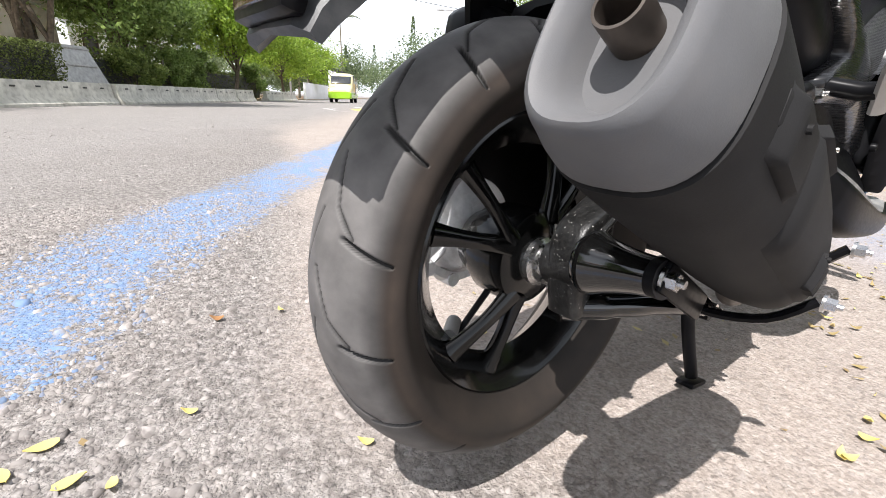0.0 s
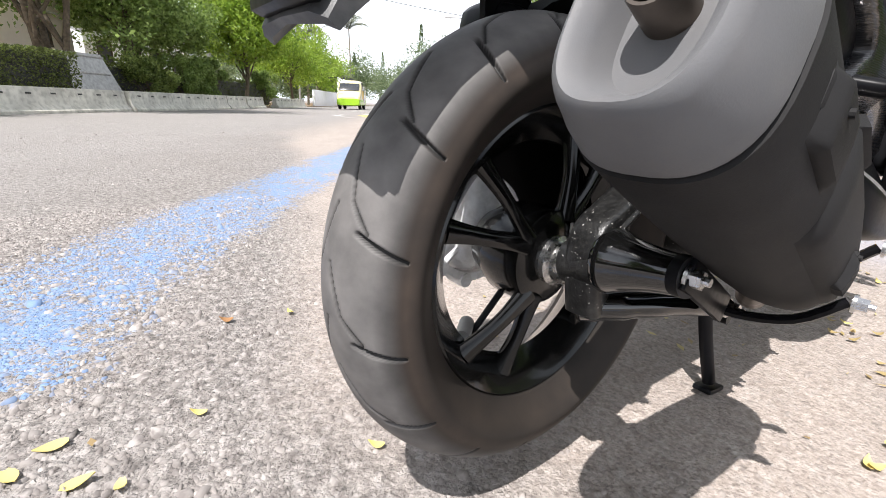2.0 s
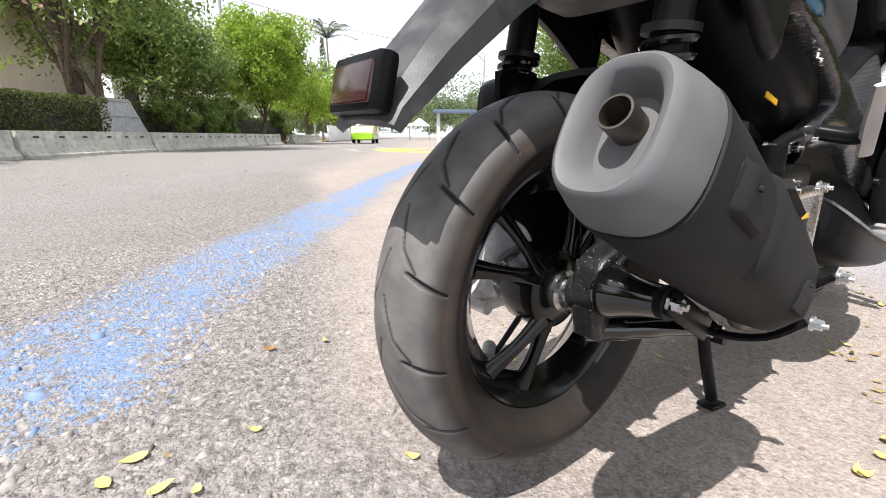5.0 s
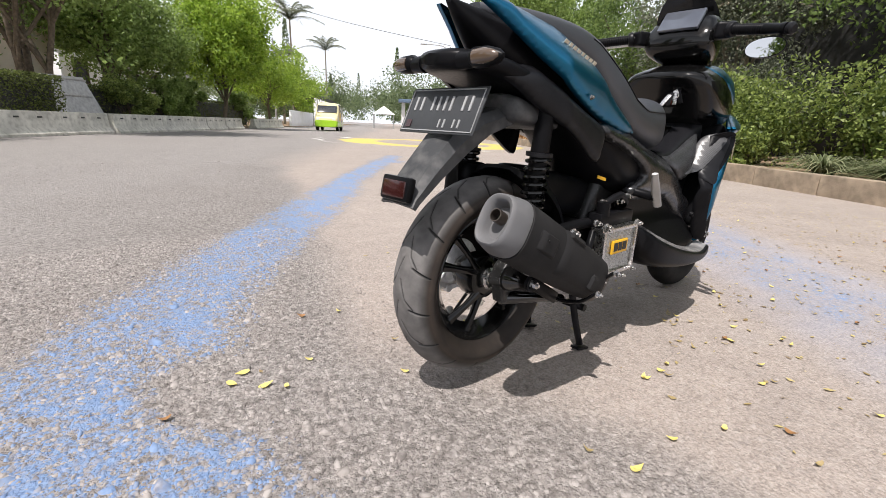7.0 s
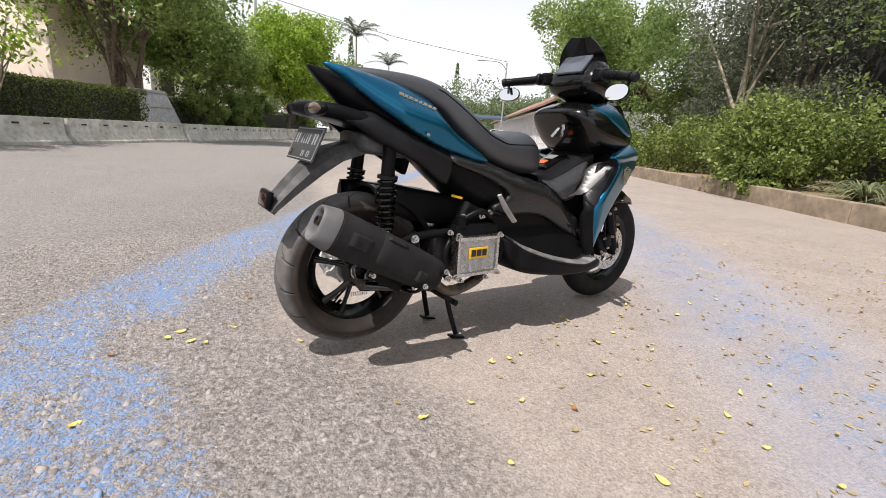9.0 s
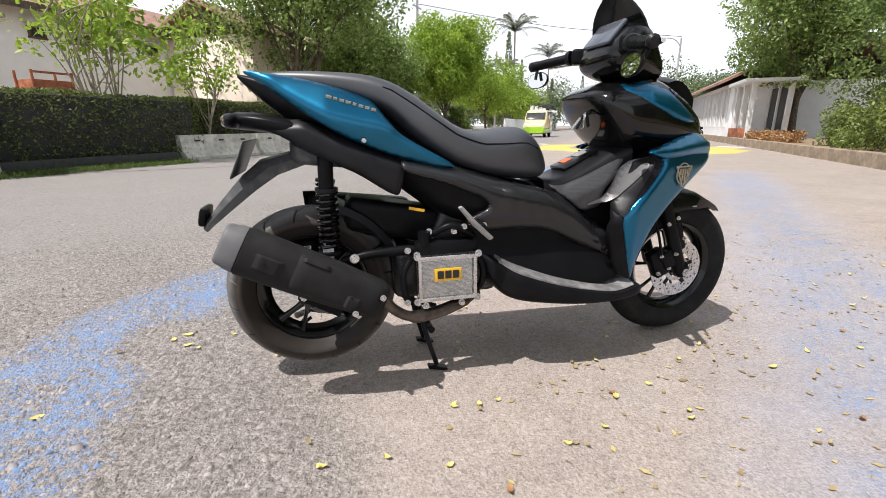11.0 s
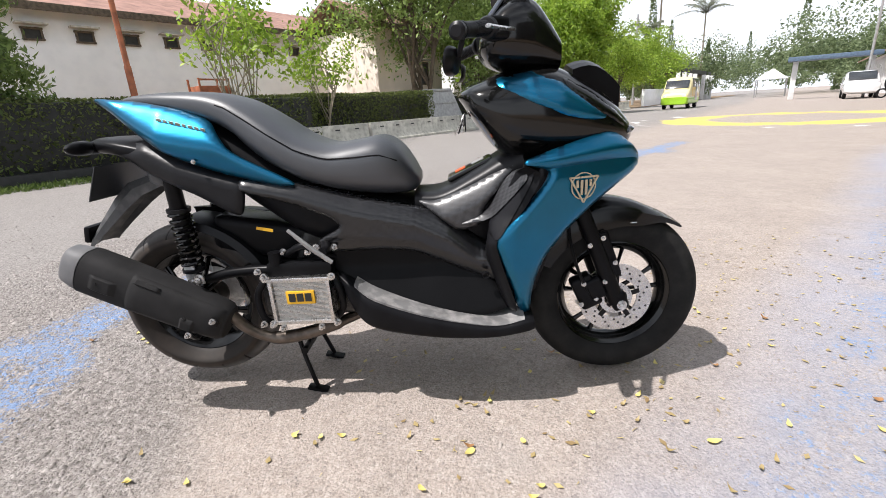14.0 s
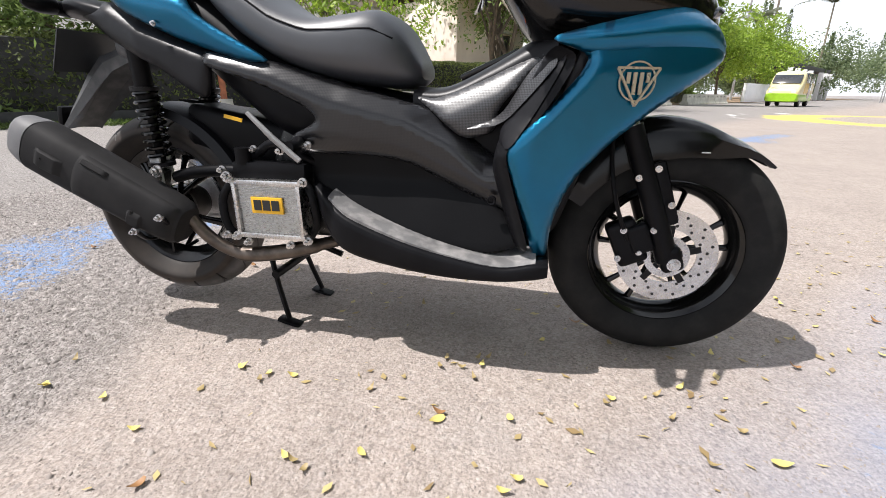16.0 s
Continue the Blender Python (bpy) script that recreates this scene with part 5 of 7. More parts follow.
moped = thing("parked_motorcycle", "small dark motorcycle parked near the white car", "motorcycle", at=at_road(36.8, -6.3, 0, 60))
for x in (0, 1.2):
    bm = bmesh.new()
    lathe(bm, [(0.2, -0.04), (0.28, -0.04), (0.28, 0.04), (0.2, 0.04)], wheel_m(x, 0, 0.28), 20, True)
    part("wheel", bm, M_TYRE_F, moped)
bm = bmesh.new()
hull(bm, [(-0.2, 0.6, 0.75, 0.05), (0.2, 0.45, 0.8, 0.12), (0.6, 0.35, 0.75, 0.12), (1.0, 0.45, 0.85, 0.12), (1.15, 0.7, 1.0, 0.06)], 2.5, 16)
part("body", bm, M_BLACK, moped)
bm = bmesh.new()
rod(bm, (1.0, -0.33, 1.02), (1.0, 0.33, 1.02), 0.02)
part("handlebar", bm, M_BLACK, moped)


# ---- the scooter ----
bike = thing("scooter", "dark blue and black maxi scooter parked on its centre stand", "scooter")
RX, RY, RZ, RR = -0.037, 0.013, 0.311, 0.276  # rear wheel
FX, FZ, FR = 1.362, 0.284, 0.28  # front wheel


def smooth_line(pts, n):
    q = np.array([tuple(v) for v in spline([(a, b, 0) for a, b in pts], 12)])[:, :2]
    s = np.concatenate([[0], np.cumsum(np.hypot(*np.diff(q, axis=0).T))])
    t = np.linspace(0, s[-1], n)
    return np.interp(t, s, q[:, 0]), np.interp(t, s, q[:, 1])


def tyre_mesh(name, cx, cy, cz, half_profile, n_prof, n_ring, grooves, material, parent, label):
    """A tyre turned from its half profile (radius, half width); grooves(angle, y) gives the depth of its tread cuts."""
    full = [(r, -y) for r, y in half_profile] + [(r, y) for r, y in half_profile[::-1][1:]]
    r, y = smooth_line(full, n_prof)
    th = np.linspace(0, 2 * np.pi, n_ring, endpoint=False)
    tt, yy = np.meshgrid(th, y, indexing="ij")
    depth = grooves(tt, yy, r[None, :]) if grooves else np.zeros(tt.shape)
    rr = r[None, :] - depth
    x, z = cx + rr * np.cos(tt), cz + rr * np.sin(tt)
    v = np.stack([x, yy + cy, z], -1).reshape(-1, 3)
    i = np.arange(n_ring * n_prof).reshape(n_ring, n_prof)
    j = np.roll(i, -1, 0)
    f = np.stack([i[:, :-1], i[:, 1:], j[:, 1:], j[:, :-1]], -1).reshape(-1, 4)
    ridge = np.clip(1 - np.abs(r - 0.234) / 0.014, 0, 1) * (np.abs(y) > 0.03) * 0.15 + np.clip(1 - np.abs(r - 0.205) / 0.03, 0, 1) * 0.07 * (np.abs(y) > 0.03) + 0.03
    # both masks drop inside the tread cuts, painting their shade into the colour
    dusty = np.clip(np.broadcast_to(ridge[None, :], tt.shape) - (depth > 0.0015) * 0.4, 0, 1)
    tread = np.broadcast_to((np.clip((r - 0.238) / 0.02, 0, 1) ** 1.1)[None, :], tt.shape) * (1 - 0.8 * np.clip(depth / 0.003, 0, 1))
    return raw(name, v, f, material, parent, label, True, {"dusty": dusty.ravel(), "tread": tread.ravel()})


REPEAT = 2 * math.pi / 16


def cut(tt, yy, phase, a, b, width, depth, mirror):
    """One kind of tread cut: a straight groove from a to b, each (angle, y), repeated round the tyre."""
    y = -yy if mirror else yy
    best = np.full(tt.shape, 9.0)
    for off in (-1, 0, 1):
        t = np.mod(tt - phase, REPEAT) + off * REPEAT
        p, q = t * 0.27, y
        ax, ay, bx, by = a[0] * 0.27, a[1], b[0] * 0.27, b[1]
        dx, dy = bx - ax, by - ay
        s = np.clip(((p - ax) * dx + (q - ay) * dy) / (dx * dx + dy * dy), 0, 1)
        best = np.minimum(best, np.hypot(p - ax - s * dx, q - ay - s * dy) + width * 0.4 * np.abs(s - 0.5))
    return depth * np.clip((width - best) / (width * 0.6), 0, 1)


def rear_grooves(tt, yy, r):
    out = np.zeros(tt.shape)
    for mirror, ph in ((False, 2.94), (True, 2.94 + REPEAT / 2)):
        for a, b, w, d in (((-0.058, -0.03), (0.0, -0.0635), 0.0036, 0.0075), ((0.06, -0.002), (0.24, -0.018), 0.0026, 0.003), ((0.24, -0.018), (0.33, -0.038), 0.0026, 0.003)):
            out = np.maximum(out, cut(tt, yy, ph, a, b, w, d, mirror))
    return out * (r > 0.236)


tyre_mesh("rear_tyre", RX, RY, RZ, [(0.179, 0.032), (0.188, 0.042), (0.199, 0.0525), (0.21, 0.0625), (0.216, 0.0672), (0.2195, 0.0692), (0.2235, 0.0698), (0.23, 0.0682), (0.24, 0.0635), (0.25, 0.0563), (0.2605, 0.0446), (0.269, 0.0295), (0.274, 0.015), (0.276, 0.0)],
          150, 1150, rear_grooves, M_TYRE, bike, "worn wide rear tyre with slash grooves and dusty sidewall")


def rim(name, cx, cy, cz, r_out, half, spoke_centres, spread_deg, wide, y_off, hub_r, label):
    """A cast wheel: rim barrel with flanges, hub, and forked spokes."""
    deep_in = 0.04 if name == "rear_rim" else 0.03
    bm = bmesh.new()
    prof = [(r_out, -half - 0.004), (r_out + 0.006, -half), (r_out + 0.004, -half + 0.008), (r_out - 0.012, -half + 0.018), (r_out - 0.02, 0), (r_out - 0.012, half - 0.018), (r_out + 0.004, half - 0.008),
            (r_out + 0.006, half), (r_out, half + 0.004), (r_out - 0.008, half - 0.002), (r_out - 0.026, half - 0.02), (r_out - deep_in, 0), (r_out - 0.026, -half + 0.02), (r_out - 0.008, -half + 0.002)]
    lathe(bm, prof, wheel_m(cx, cy, cz), 96, True)
    ob = part(name, bm, M_GLOSS, bike, label)
    for c in spoke_centres:
        for sgn in (-1, 1):
            a0, a1 = radians(c + sgn * 4), radians(c + sgn * spread_deg)
            p0 = Vector((cx + math.cos(a0) * hub_r * 0.8, cy + y_off, cz + math.sin(a0) * hub_r * 0.8))
            p1 = Vector((cx + math.cos(a1) * (r_out - 0.022), cy + y_off * 0.4, cz + math.sin(a1) * (r_out - 0.022)))
            mid = p0.lerp(p1, 0.5) + Vector((0, -0.004, 0))
            bm = bmesh.new()
            ln = spline([p0, mid, p1], 6)
            sweep(bm, ln, [wide * (1.15 - 0.4 * math.sin(math.pi * i / (len(ln) - 1))) for i in range(len(ln))], 10, flat=1.5)
            part("spoke", bm, M_GLOSS, ob)
    bm = bmesh.new()
    deep = 0.042 if name == "rear_rim" else 0.055
    lathe(bm, [(0.0, -0.06), (hub_r * 0.7, -0.06), (hub_r * 0.8, -0.045), (hub_r, -0.02), (hub_r * 1.02, 0.015), (hub_r * 0.95, 0.034), (hub_r * 0.7, deep), (0.0, deep)], wheel_m(cx, cy, cz), 40)
    part("hub", bm, M_GLOSS, ob)
    return ob


rim("rear_rim", RX, RY, RZ, 0.18, 0.034, [146, 237, 327, 57], 15.0, 0.0088, -0.032, 0.062, "gloss black cast rear wheel")

# left side: drum, gear housing and brake lever seen through the wheel
bm = bmesh.new()
lathe(bm, [(0.0, -0.05), (0.044, -0.05), (0.05, -0.045), (0.053, -0.03), (0.057, -0.028), (0.059, 0.0), (0.059, 0.03), (0.0, 0.03)], wheel_m(RX + 0.01, 0.02, RZ), 48)
part("brake_drum", bm, mat("dusty_drum_casting", (0.06, 0.055, 0.05), 0.5, var=0.3, scale=40, bump=0.3, bscale=300), bike, "dark brake drum with raised lettering")
bm = bmesh.new()
for i in range(8):
    box(bm, (0.004, 0.002, 0.012), wheel_m(RX, -0.031, RZ) @ pose(0.045 * math.cos(i * 0.28 - 1), 0.045 * math.sin(i * 0.28 - 1), 0, 90, 0, 0), 0)
part("cast_marks", bm, M_GREYP, bike)
bm = bmesh.new()
box(bm, (0.6, 0.1, 0.17), pose(0.24, 0.15, 0.325, 0, 4, 0), 0.03, 3)
lathe(bm, [(0.0, -0.08), (0.05, -0.076), (0.07, -0.066), (0.088, -0.045), (0.1, -0.015), (0.105, 0.03), (0.0, 0.06)], wheel_m(RX + 0.02, 0.19, RZ + 0.02), 40)
lathe(bm, [(0.0, -0.06), (0.1, -0.06), (0.112, -0.04), (0.112, 0.04), (0.0, 0.05)], wheel_m(0.42, 0.125, 0.33), 40)
gear = part("gear_case", bm, M_ALLOY, bike, "cast alloy transmission case")
for a in (100, 135, 165, 195, 225):
    bm = bmesh.new()
    ca, sa = math.cos(radians(a)), math.sin(radians(a))
    rod(bm, (RX + 0.02 + 0.06 * ca, 0.125, RZ + 0.02 + 0.06 * sa), (RX + 0.02 + 0.108 * ca, 0.133, RZ + 0.02 + 0.108 * sa), 0.006, 0.005, 8)
    part("cast_rib", bm, M_ALLOY, gear)
bm = bmesh.new()
box(bm, (0.14, 0.07, 0.15), pose(0.0, 0.17, 0.325, 0, 0, 30), 0.02, 3)
box(bm, (0.07, 0.05, 0.05), pose(-0.045, 0.16, 0.4, 0, -12, 30), 0.012, 3)
part("final_drive_case", bm, M_ALLOY, gear)
bm = bmesh.new()
rod(bm, (-0.065, 0.14, 0.36), (-0.065, 0.14, 0.43), 0.014, 0.012, 16)
rod(bm, (-0.065, 0.14, 0.43), (-0.065, 0.14, 0.445), 0.008, 0.006, 12)
part("breather_stub", bm, M_ALLOY, gear)
for k in range(4):
    bm = bmesh.new()
    box(bm, (0.008, 0.075, 0.1), pose(-0.055 + 0.004 * k, 0.14 + 0.02 * k, 0.31, 0, 0, 30), 0.003)
    part("cast_fin", bm, M_ALLOY, gear)
bm = bmesh.new()
lathe(bm, [(0.088, 0.0), (0.1, 0.0), (0.104, 0.006), (0.1, 0.012), (0.088, 0.012)], wheel_m(RX + 0.02, 0.135, RZ + 0.02), 48, True)
part("case_flange", bm, M_ALLOY, gear)
bm = bmesh.new()
lathe(bm, [(0.0, 0.0), (0.019, 0.0), (0.021, 0.006), (0.019, 0.016), (0.0, 0.018)], wheel_m(RX - 0.045, 0.13, RZ + 0.075), 24)
rod(bm, (RX - 0.045, 0.13, RZ + 0.075), (RX - 0.05, 0.13, RZ + 0.115), 0.008, 0.006, 12)
part("filler_plug", bm, M_ALLOY, gear)
for i in range(9):
    a = 0.6 + i * 0.55
    bm = bmesh.new()
    rod(bm, (RX + 0.02 + 0.1 * math.cos(a), 0.12, RZ + 0.02 + 0.1 * math.sin(a)), (RX + 0.02 + 0.1 * math.cos(a), 0.155, RZ + 0.02 + 0.1 * math.sin(a)), 0.011, 0.011, 12)
    part("bolt_boss", bm, M_ALLOY, gear)
bm = bmesh.new()
sweep(bm, [(-0.03, 0.06, 0.235), (-0.075, 0.065, 0.185), (-0.1, 0.065, 0.15)], [0.009, 0.008, 0.008], 8, flat=0.5)
part("brake_lever", bm, M_BLACK, bike, "dark brake lever arm")
bm = bmesh.new()
rod(bm, (-0.11, 0.05, 0.19), (-0.075, 0.08, 0.19), 0.011)
part("adjuster_knob", bm, M_GREYP, bike)
bm = bmesh.new()
sweep(bm, [(-0.03 + 0.0013 * i, 0.06 + 0.008 * math.cos(i * 0.9), 0.19 + 0.008 * math.sin(i * 0.9)) for i in range(60)], 0.0014, 5)
part("return_spring", bm, M_STEEL, bike)
bm = bmesh.new()
rod(bm, (-0.13, 0.05, 0.125), (-0.06, 0.07, 0.17), 0.006)
part("brake_rod", bm, M_BLACK, bike)

# right side: axle collar, arm, cone, bolts
bm = bmesh.new()
lathe(bm, [(0.0, 0.04), (0.03, 0.04), (0.031, 0.05), (0.025, 0.054), (0.025, 0.072), (0.0, 0.072)], wheel_m(RX, RY, RZ), 32)
part("axle_collar", bm, M_STEEL, bike, "bright steel axle collar")
bm = bmesh.new()
arm_line = spline([(-0.05, 0, 0.272), (-0.056, 0, 0.3), (-0.061, 0, 0.335), (-0.056, 0, 0.36), (-0.028, 0, 0.378), (0.004, 0, 0.398), (0.02, 0, 0.438)], 6)
section = [(a * 0.016, b * 0.021) for a, b in oval(20, 5.0)]
rings = []
for i, q in enumerate(arm_line):
    d = (arm_line[min(i + 1, len(arm_line) - 1)] - arm_line[max(i - 1, 0)]).normalized()
    s = Vector((d.z, 0, -d.x))
    k = 1.0 - 0.3 * max(0.0, (i - 20) / 16)
    rings.append([tuple(q + s * (a * k) + Vector((0, -0.09 + b, 0))) for a, b in section])
loft(bm, rings)
arm_ob = part("swing_arm", bm, M_IRON, bike, "pitted black cast swing arm")
bm = bmesh.new()
rod(bm, (-0.05, -0.062, 0.322), (-0.052, -0.112, 0.33), 0.026, 0.028, 28)
part("axle_boss", bm, M_IRON, arm_ob)
bm = bmesh.new()
sweep(bm, [q + Vector((0.01, -0.111, 0.003)) for q in arm_line[12:]], 0.004, 8)
part("cast_ridge", bm, M_IRON, arm_ob)
bm = bmesh.new()
sweep(bm, spline([(-0.045, -0.08, 0.272), (-0.03, -0.105, 0.277), (0.0, -0.135, 0.281), (0.05, -0.163, 0.279), (0.092, -0.178, 0.271)], 5), [0.025] * 4 + [0.023] * 4 + [0.02] * 4 + [0.018] * 4 + [0.017] * 5, 18, flat=0.75)
part("swing_arm_brace", bm, M_WET, bike, "gloss black lower arm")
bm = bmesh.new()
sweep(bm, spline([(0.06, -0.1, 0.42), (0.14, -0.11, 0.44), (0.27, -0.12, 0.45), (0.36, -0.12, 0.44)], 5), 0.016, 10)
part("upper_stay", bm, M_BLACK, bike, "black steel upper stay")
bm = bmesh.new()
lathe(bm, [(0.0, 0.0), (0.034, 0.0), (0.036, 0.005), (0.035, 0.011), (0.029, 0.026), (0.024, 0.045), (0.021, 0.062), (0.0195, 0.078), (0.0195, 0.08), (0.0, 0.08)], axis_m((-0.05, -0.108, 0.336), (-0.058, -0.19, 0.345))[0], 48)
part("axle_cone", bm, M_WET, bike, "gloss black tapered axle sleeve")


def bolt(parent, x, y, z, r=0.009, h=0.008, material=None, turn=(90, 0, 0)):
    bm = bmesh.new()
    m = pose(x, y, z, *turn)
    bmesh.ops.create_cone(bm, cap_ends=True, segments=6, radius1=r, radius2=r * 0.95, depth=h, matrix=m)
    bmesh.ops.create_cone(bm, cap_ends=True, segments=16, radius1=r * 1.3, radius2=r * 1.3, depth=h * 0.3, matrix=m @ Matrix.Translation((0, 0, -h * 0.5)))
    bmesh.ops.create_cone(bm, cap_ends=True, segments=10, radius1=r * 0.5, radius2=r * 0.45, depth=h * 0.8, matrix=m @ Matrix.Translation((0, 0, h * 0.6)))
    return part("bolt", bm, material or M_STEEL, parent, "bright steel bolt", angle=30)


bolt(bike, -0.062, -0.2, 0.347, 0.0095, 0.012)
bolt(bike, 0.093, -0.19, 0.271, 0.009, 0.012)
bm = bmesh.new()
rod(bm, (-0.058, -0.183, 0.345), (-0.06, -0.194, 0.346), 0.02, 0.02, 28)
part("sleeve_washer", bm, M_MATTE, bike, "dark grey washer plate")
bolt(bike, 0.09, -0.2, 0.455, 0.011, 0.014)
bm = bmesh.new()
box(bm, (0.13, 0.008, 0.032), pose(-0.012, -0.194, 0.32, 0, 30, 0), 0.004)
part("muffler_bracket", bm, M_BLACK, bike)

# shock absorbers
def shock(top, bottom):
    bm = bmesh.new()
    t, b = Vector(top), Vector(bottom)
    d = t - b
    rod(bm, b + d * 0.5, t, 0.024, 0.022)
    rod(bm, b + d * 0.1, b + d * 0.6, 0.012)
    ob = part("shock_absorber", bm, M_BLACK, bike, "black rear shock absorber with open coil spring")
    m, ln = axis_m(b + d * 0.12, b + d * 0.66)
    turns, pts = 9, []
    for i in range(turns * 14 + 1):
        a, q = 2 * math.pi * i / 14, i / (turns * 14)
        pts.append(m @ Vector((0.029 * math.cos(a), 0.029 * math.sin(a), ln * q)))
    bm = bmesh.new()
    sweep(bm, pts, 0.0052, 7)
    part("spring", bm, M_GLOSS, ob)
    for q in (0.1, 0.68):
        bm = bmesh.new()
        rod(bm, b + d * (q - 0.02), b + d * (q + 0.01), 0.034, 0.034, 20)
        part("spring_seat", bm, M_MATTE, ob)
    bm = bmesh.new()
    for s in (-1, 1):
        box(bm, (0.032, 0.008, 0.085), Matrix.Translation(b + d * 0.04 + Vector((-0.004, s * 0.019, 0))), 0.004)
    part("clevis", bm, M_ALLOY, ob, "grey alloy clevis")
    bolt(ob, b.x, b.y - 0.033, b.z - 0.005, 0.01, 0.01)


shock((0.024, -0.118, 0.76), (0.02, -0.098, 0.425))
shock((0.03, 0.13, 0.74), (0.0, 0.14, 0.465))

# inner rear fender
bm = bmesh.new()
rings = []
for i in range(15):
    a = radians(-5 + 6.3 * i)
    c, s = math.cos(a), math.sin(a)
    prof = [(0.278, -0.085), (0.3, -0.075), (0.307, -0.04), (0.309, 0), (0.307, 0.04), (0.3, 0.075), (0.278, 0.085), (0.297, 0.04), (0.3, 0), (0.297, -0.04)]
    rings.append([(RX + r * c, y, RZ + r * s) for r, y in prof])
loft(bm, rings)
part("rear_hugger", bm, M_MATTE, bike, "black inner rear fender")

# added black sheet behind the wheel; stands in for inner fender and deep shade
bm = bmesh.new()
rings = []
for i in range(13):
    a = radians(0 + 7.8 * i)
    c, s = math.cos(a), math.sin(a)
    rings.append([(RX + r * c, y, RZ + r * s) for r, y in ((0.085, 0.098), (0.3, 0.098), (0.31, 0.09), (0.31, 0.108), (0.085, 0.108))])
loft(bm, rings)
part("dark_backing", bm, M_DEEP, bike, "added black sheet behind the wheel for inner fender and shade")

# muffler
ax0, ax1 = Vector((-0.26, -0.224, 0.536)), Vector((0.167, -0.216, 0.321))
dd = (ax1 - ax0)
side_v = Vector((0, -1, 0))
up_v = side_v.cross(dd.normalized()) * -1
if up_v.z < 0:
    up_v = -up_v


def muffler_ring(t, h, w, p=2.7, n=48, lift=0.0):
    c = ax0 + dd * t + up_v * lift
    return [tuple(c + up_v * (z * h) + side_v * (y * w)) for y, z in oval(n, p)]


bm = bmesh.new()
SC = 0.736
rows = [(0.0, 0.0705, 0.0512), (0.006, 0.0755, 0.0565), (0.02, 0.078, 0.0605), (0.045, 0.0805, 0.0655), (0.07, 0.0845, 0.07), (0.108, 0.0885, 0.0735), (0.112, 0.0885, 0.0735), (0.114, 0.087, 0.072), (0.119, 0.087, 0.072), (0.121, 0.0905, 0.0755), (0.25, 0.0915, 0.077), (0.4, 0.091, 0.077),
        (0.7, 0.088, 0.075), (0.9, 0.083, 0.07), (0.97, 0.078, 0.064), (1.0, 0.066, 0.052)]
n_o = 48
vr = [[bm.verts.new(q) for q in muffler_ring(t, h * SC, w * SC * 1.01)] for t, h, w in rows]
# dished end face
dish = [bm.verts.new(q) for q in muffler_ring(0.005, 0.0465, 0.0325, lift=-0.002)]
dish2 = [bm.verts.new(q) for q in muffler_ring(0.03, 0.0405, 0.0275, lift=-0.001)]
dish3 = [bm.verts.new(q) for q in muffler_ring(0.056, 0.034, 0.022)]
for a, b in [(dish3, dish2), (dish2, dish), (dish, vr[0])] + list(zip(vr, vr[1:])):
    for j in range(n_o):
        bm.faces.new((a[j], a[(j + 1) % n_o], b[(j + 1) % n_o], b[j]))
bm.faces.new(dish3)
cap_bm, SEAM = bm, 7  # rows up to the seam make the end cap
bm = bmesh.new()
body_r = [[bm.verts.new(v.co) for v in ring_v] for ring_v in vr[SEAM:]]
for a, b in zip(body_r, body_r[1:]):
    for j in range(n_o):
        bm.faces.new((a[j], a[(j + 1) % n_o], b[(j + 1) % n_o], b[j]))
bm.faces.new(body_r[0][::-1])
bm.faces.new(body_r[-1])
bmesh.ops.delete(cap_bm, geom=[v for ring_v in vr[SEAM:] for v in ring_v], context="VERTS")
muffler = part("muffler", bm, M_MUFFLER, bike, "matte black muffler body", angle=50)
part("end_cap", cap_bm, M_CAP, muffler, "dished grey end cap", angle=50)
bm = bmesh.new()
m, _ = axis_m(ax0 + up_v * 0.009 + dd.normalized() * 0.003, ax0 + up_v * 0.009 + dd.normalized() * 0.1)
lathe(bm, [(0.0115, 0.08), (0.0115, 0.0), (0.0118, -0.002), (0.0136, -0.002), (0.014, 0.0), (0.014, 0.08)], m, 36)
part("outlet_pipe", bm, M_PIPE, muffler, "brown-stained steel outlet pipe")
bm = bmesh.new()
bmesh.ops.create_circle(bm, cap_ends=True, segments=24, radius=0.012, matrix=m @ Matrix.Translation((0, 0, 0.05)))
part("outlet_bore", bm, M_INK, muffler)
for t, z in ((0.25, 0.1), (0.78, -0.05)):
    c = ax0 + dd * t + up_v * (z * 0.07) + side_v * 0.053
    bm = bmesh.new()
    box(bm, (0.055, 0.01, 0.022), Matrix.Translation(c) @ Matrix.Rotation(math.atan2(-dd.z, dd.x), 4, "Y"), 0.003)
    part("heat_shield_clip", bm, M_MUFFLER, muffler)
    bolt(muffler, c.x, c.y - 0.008, c.z, 0.006, 0.006, M_MUFFLER)


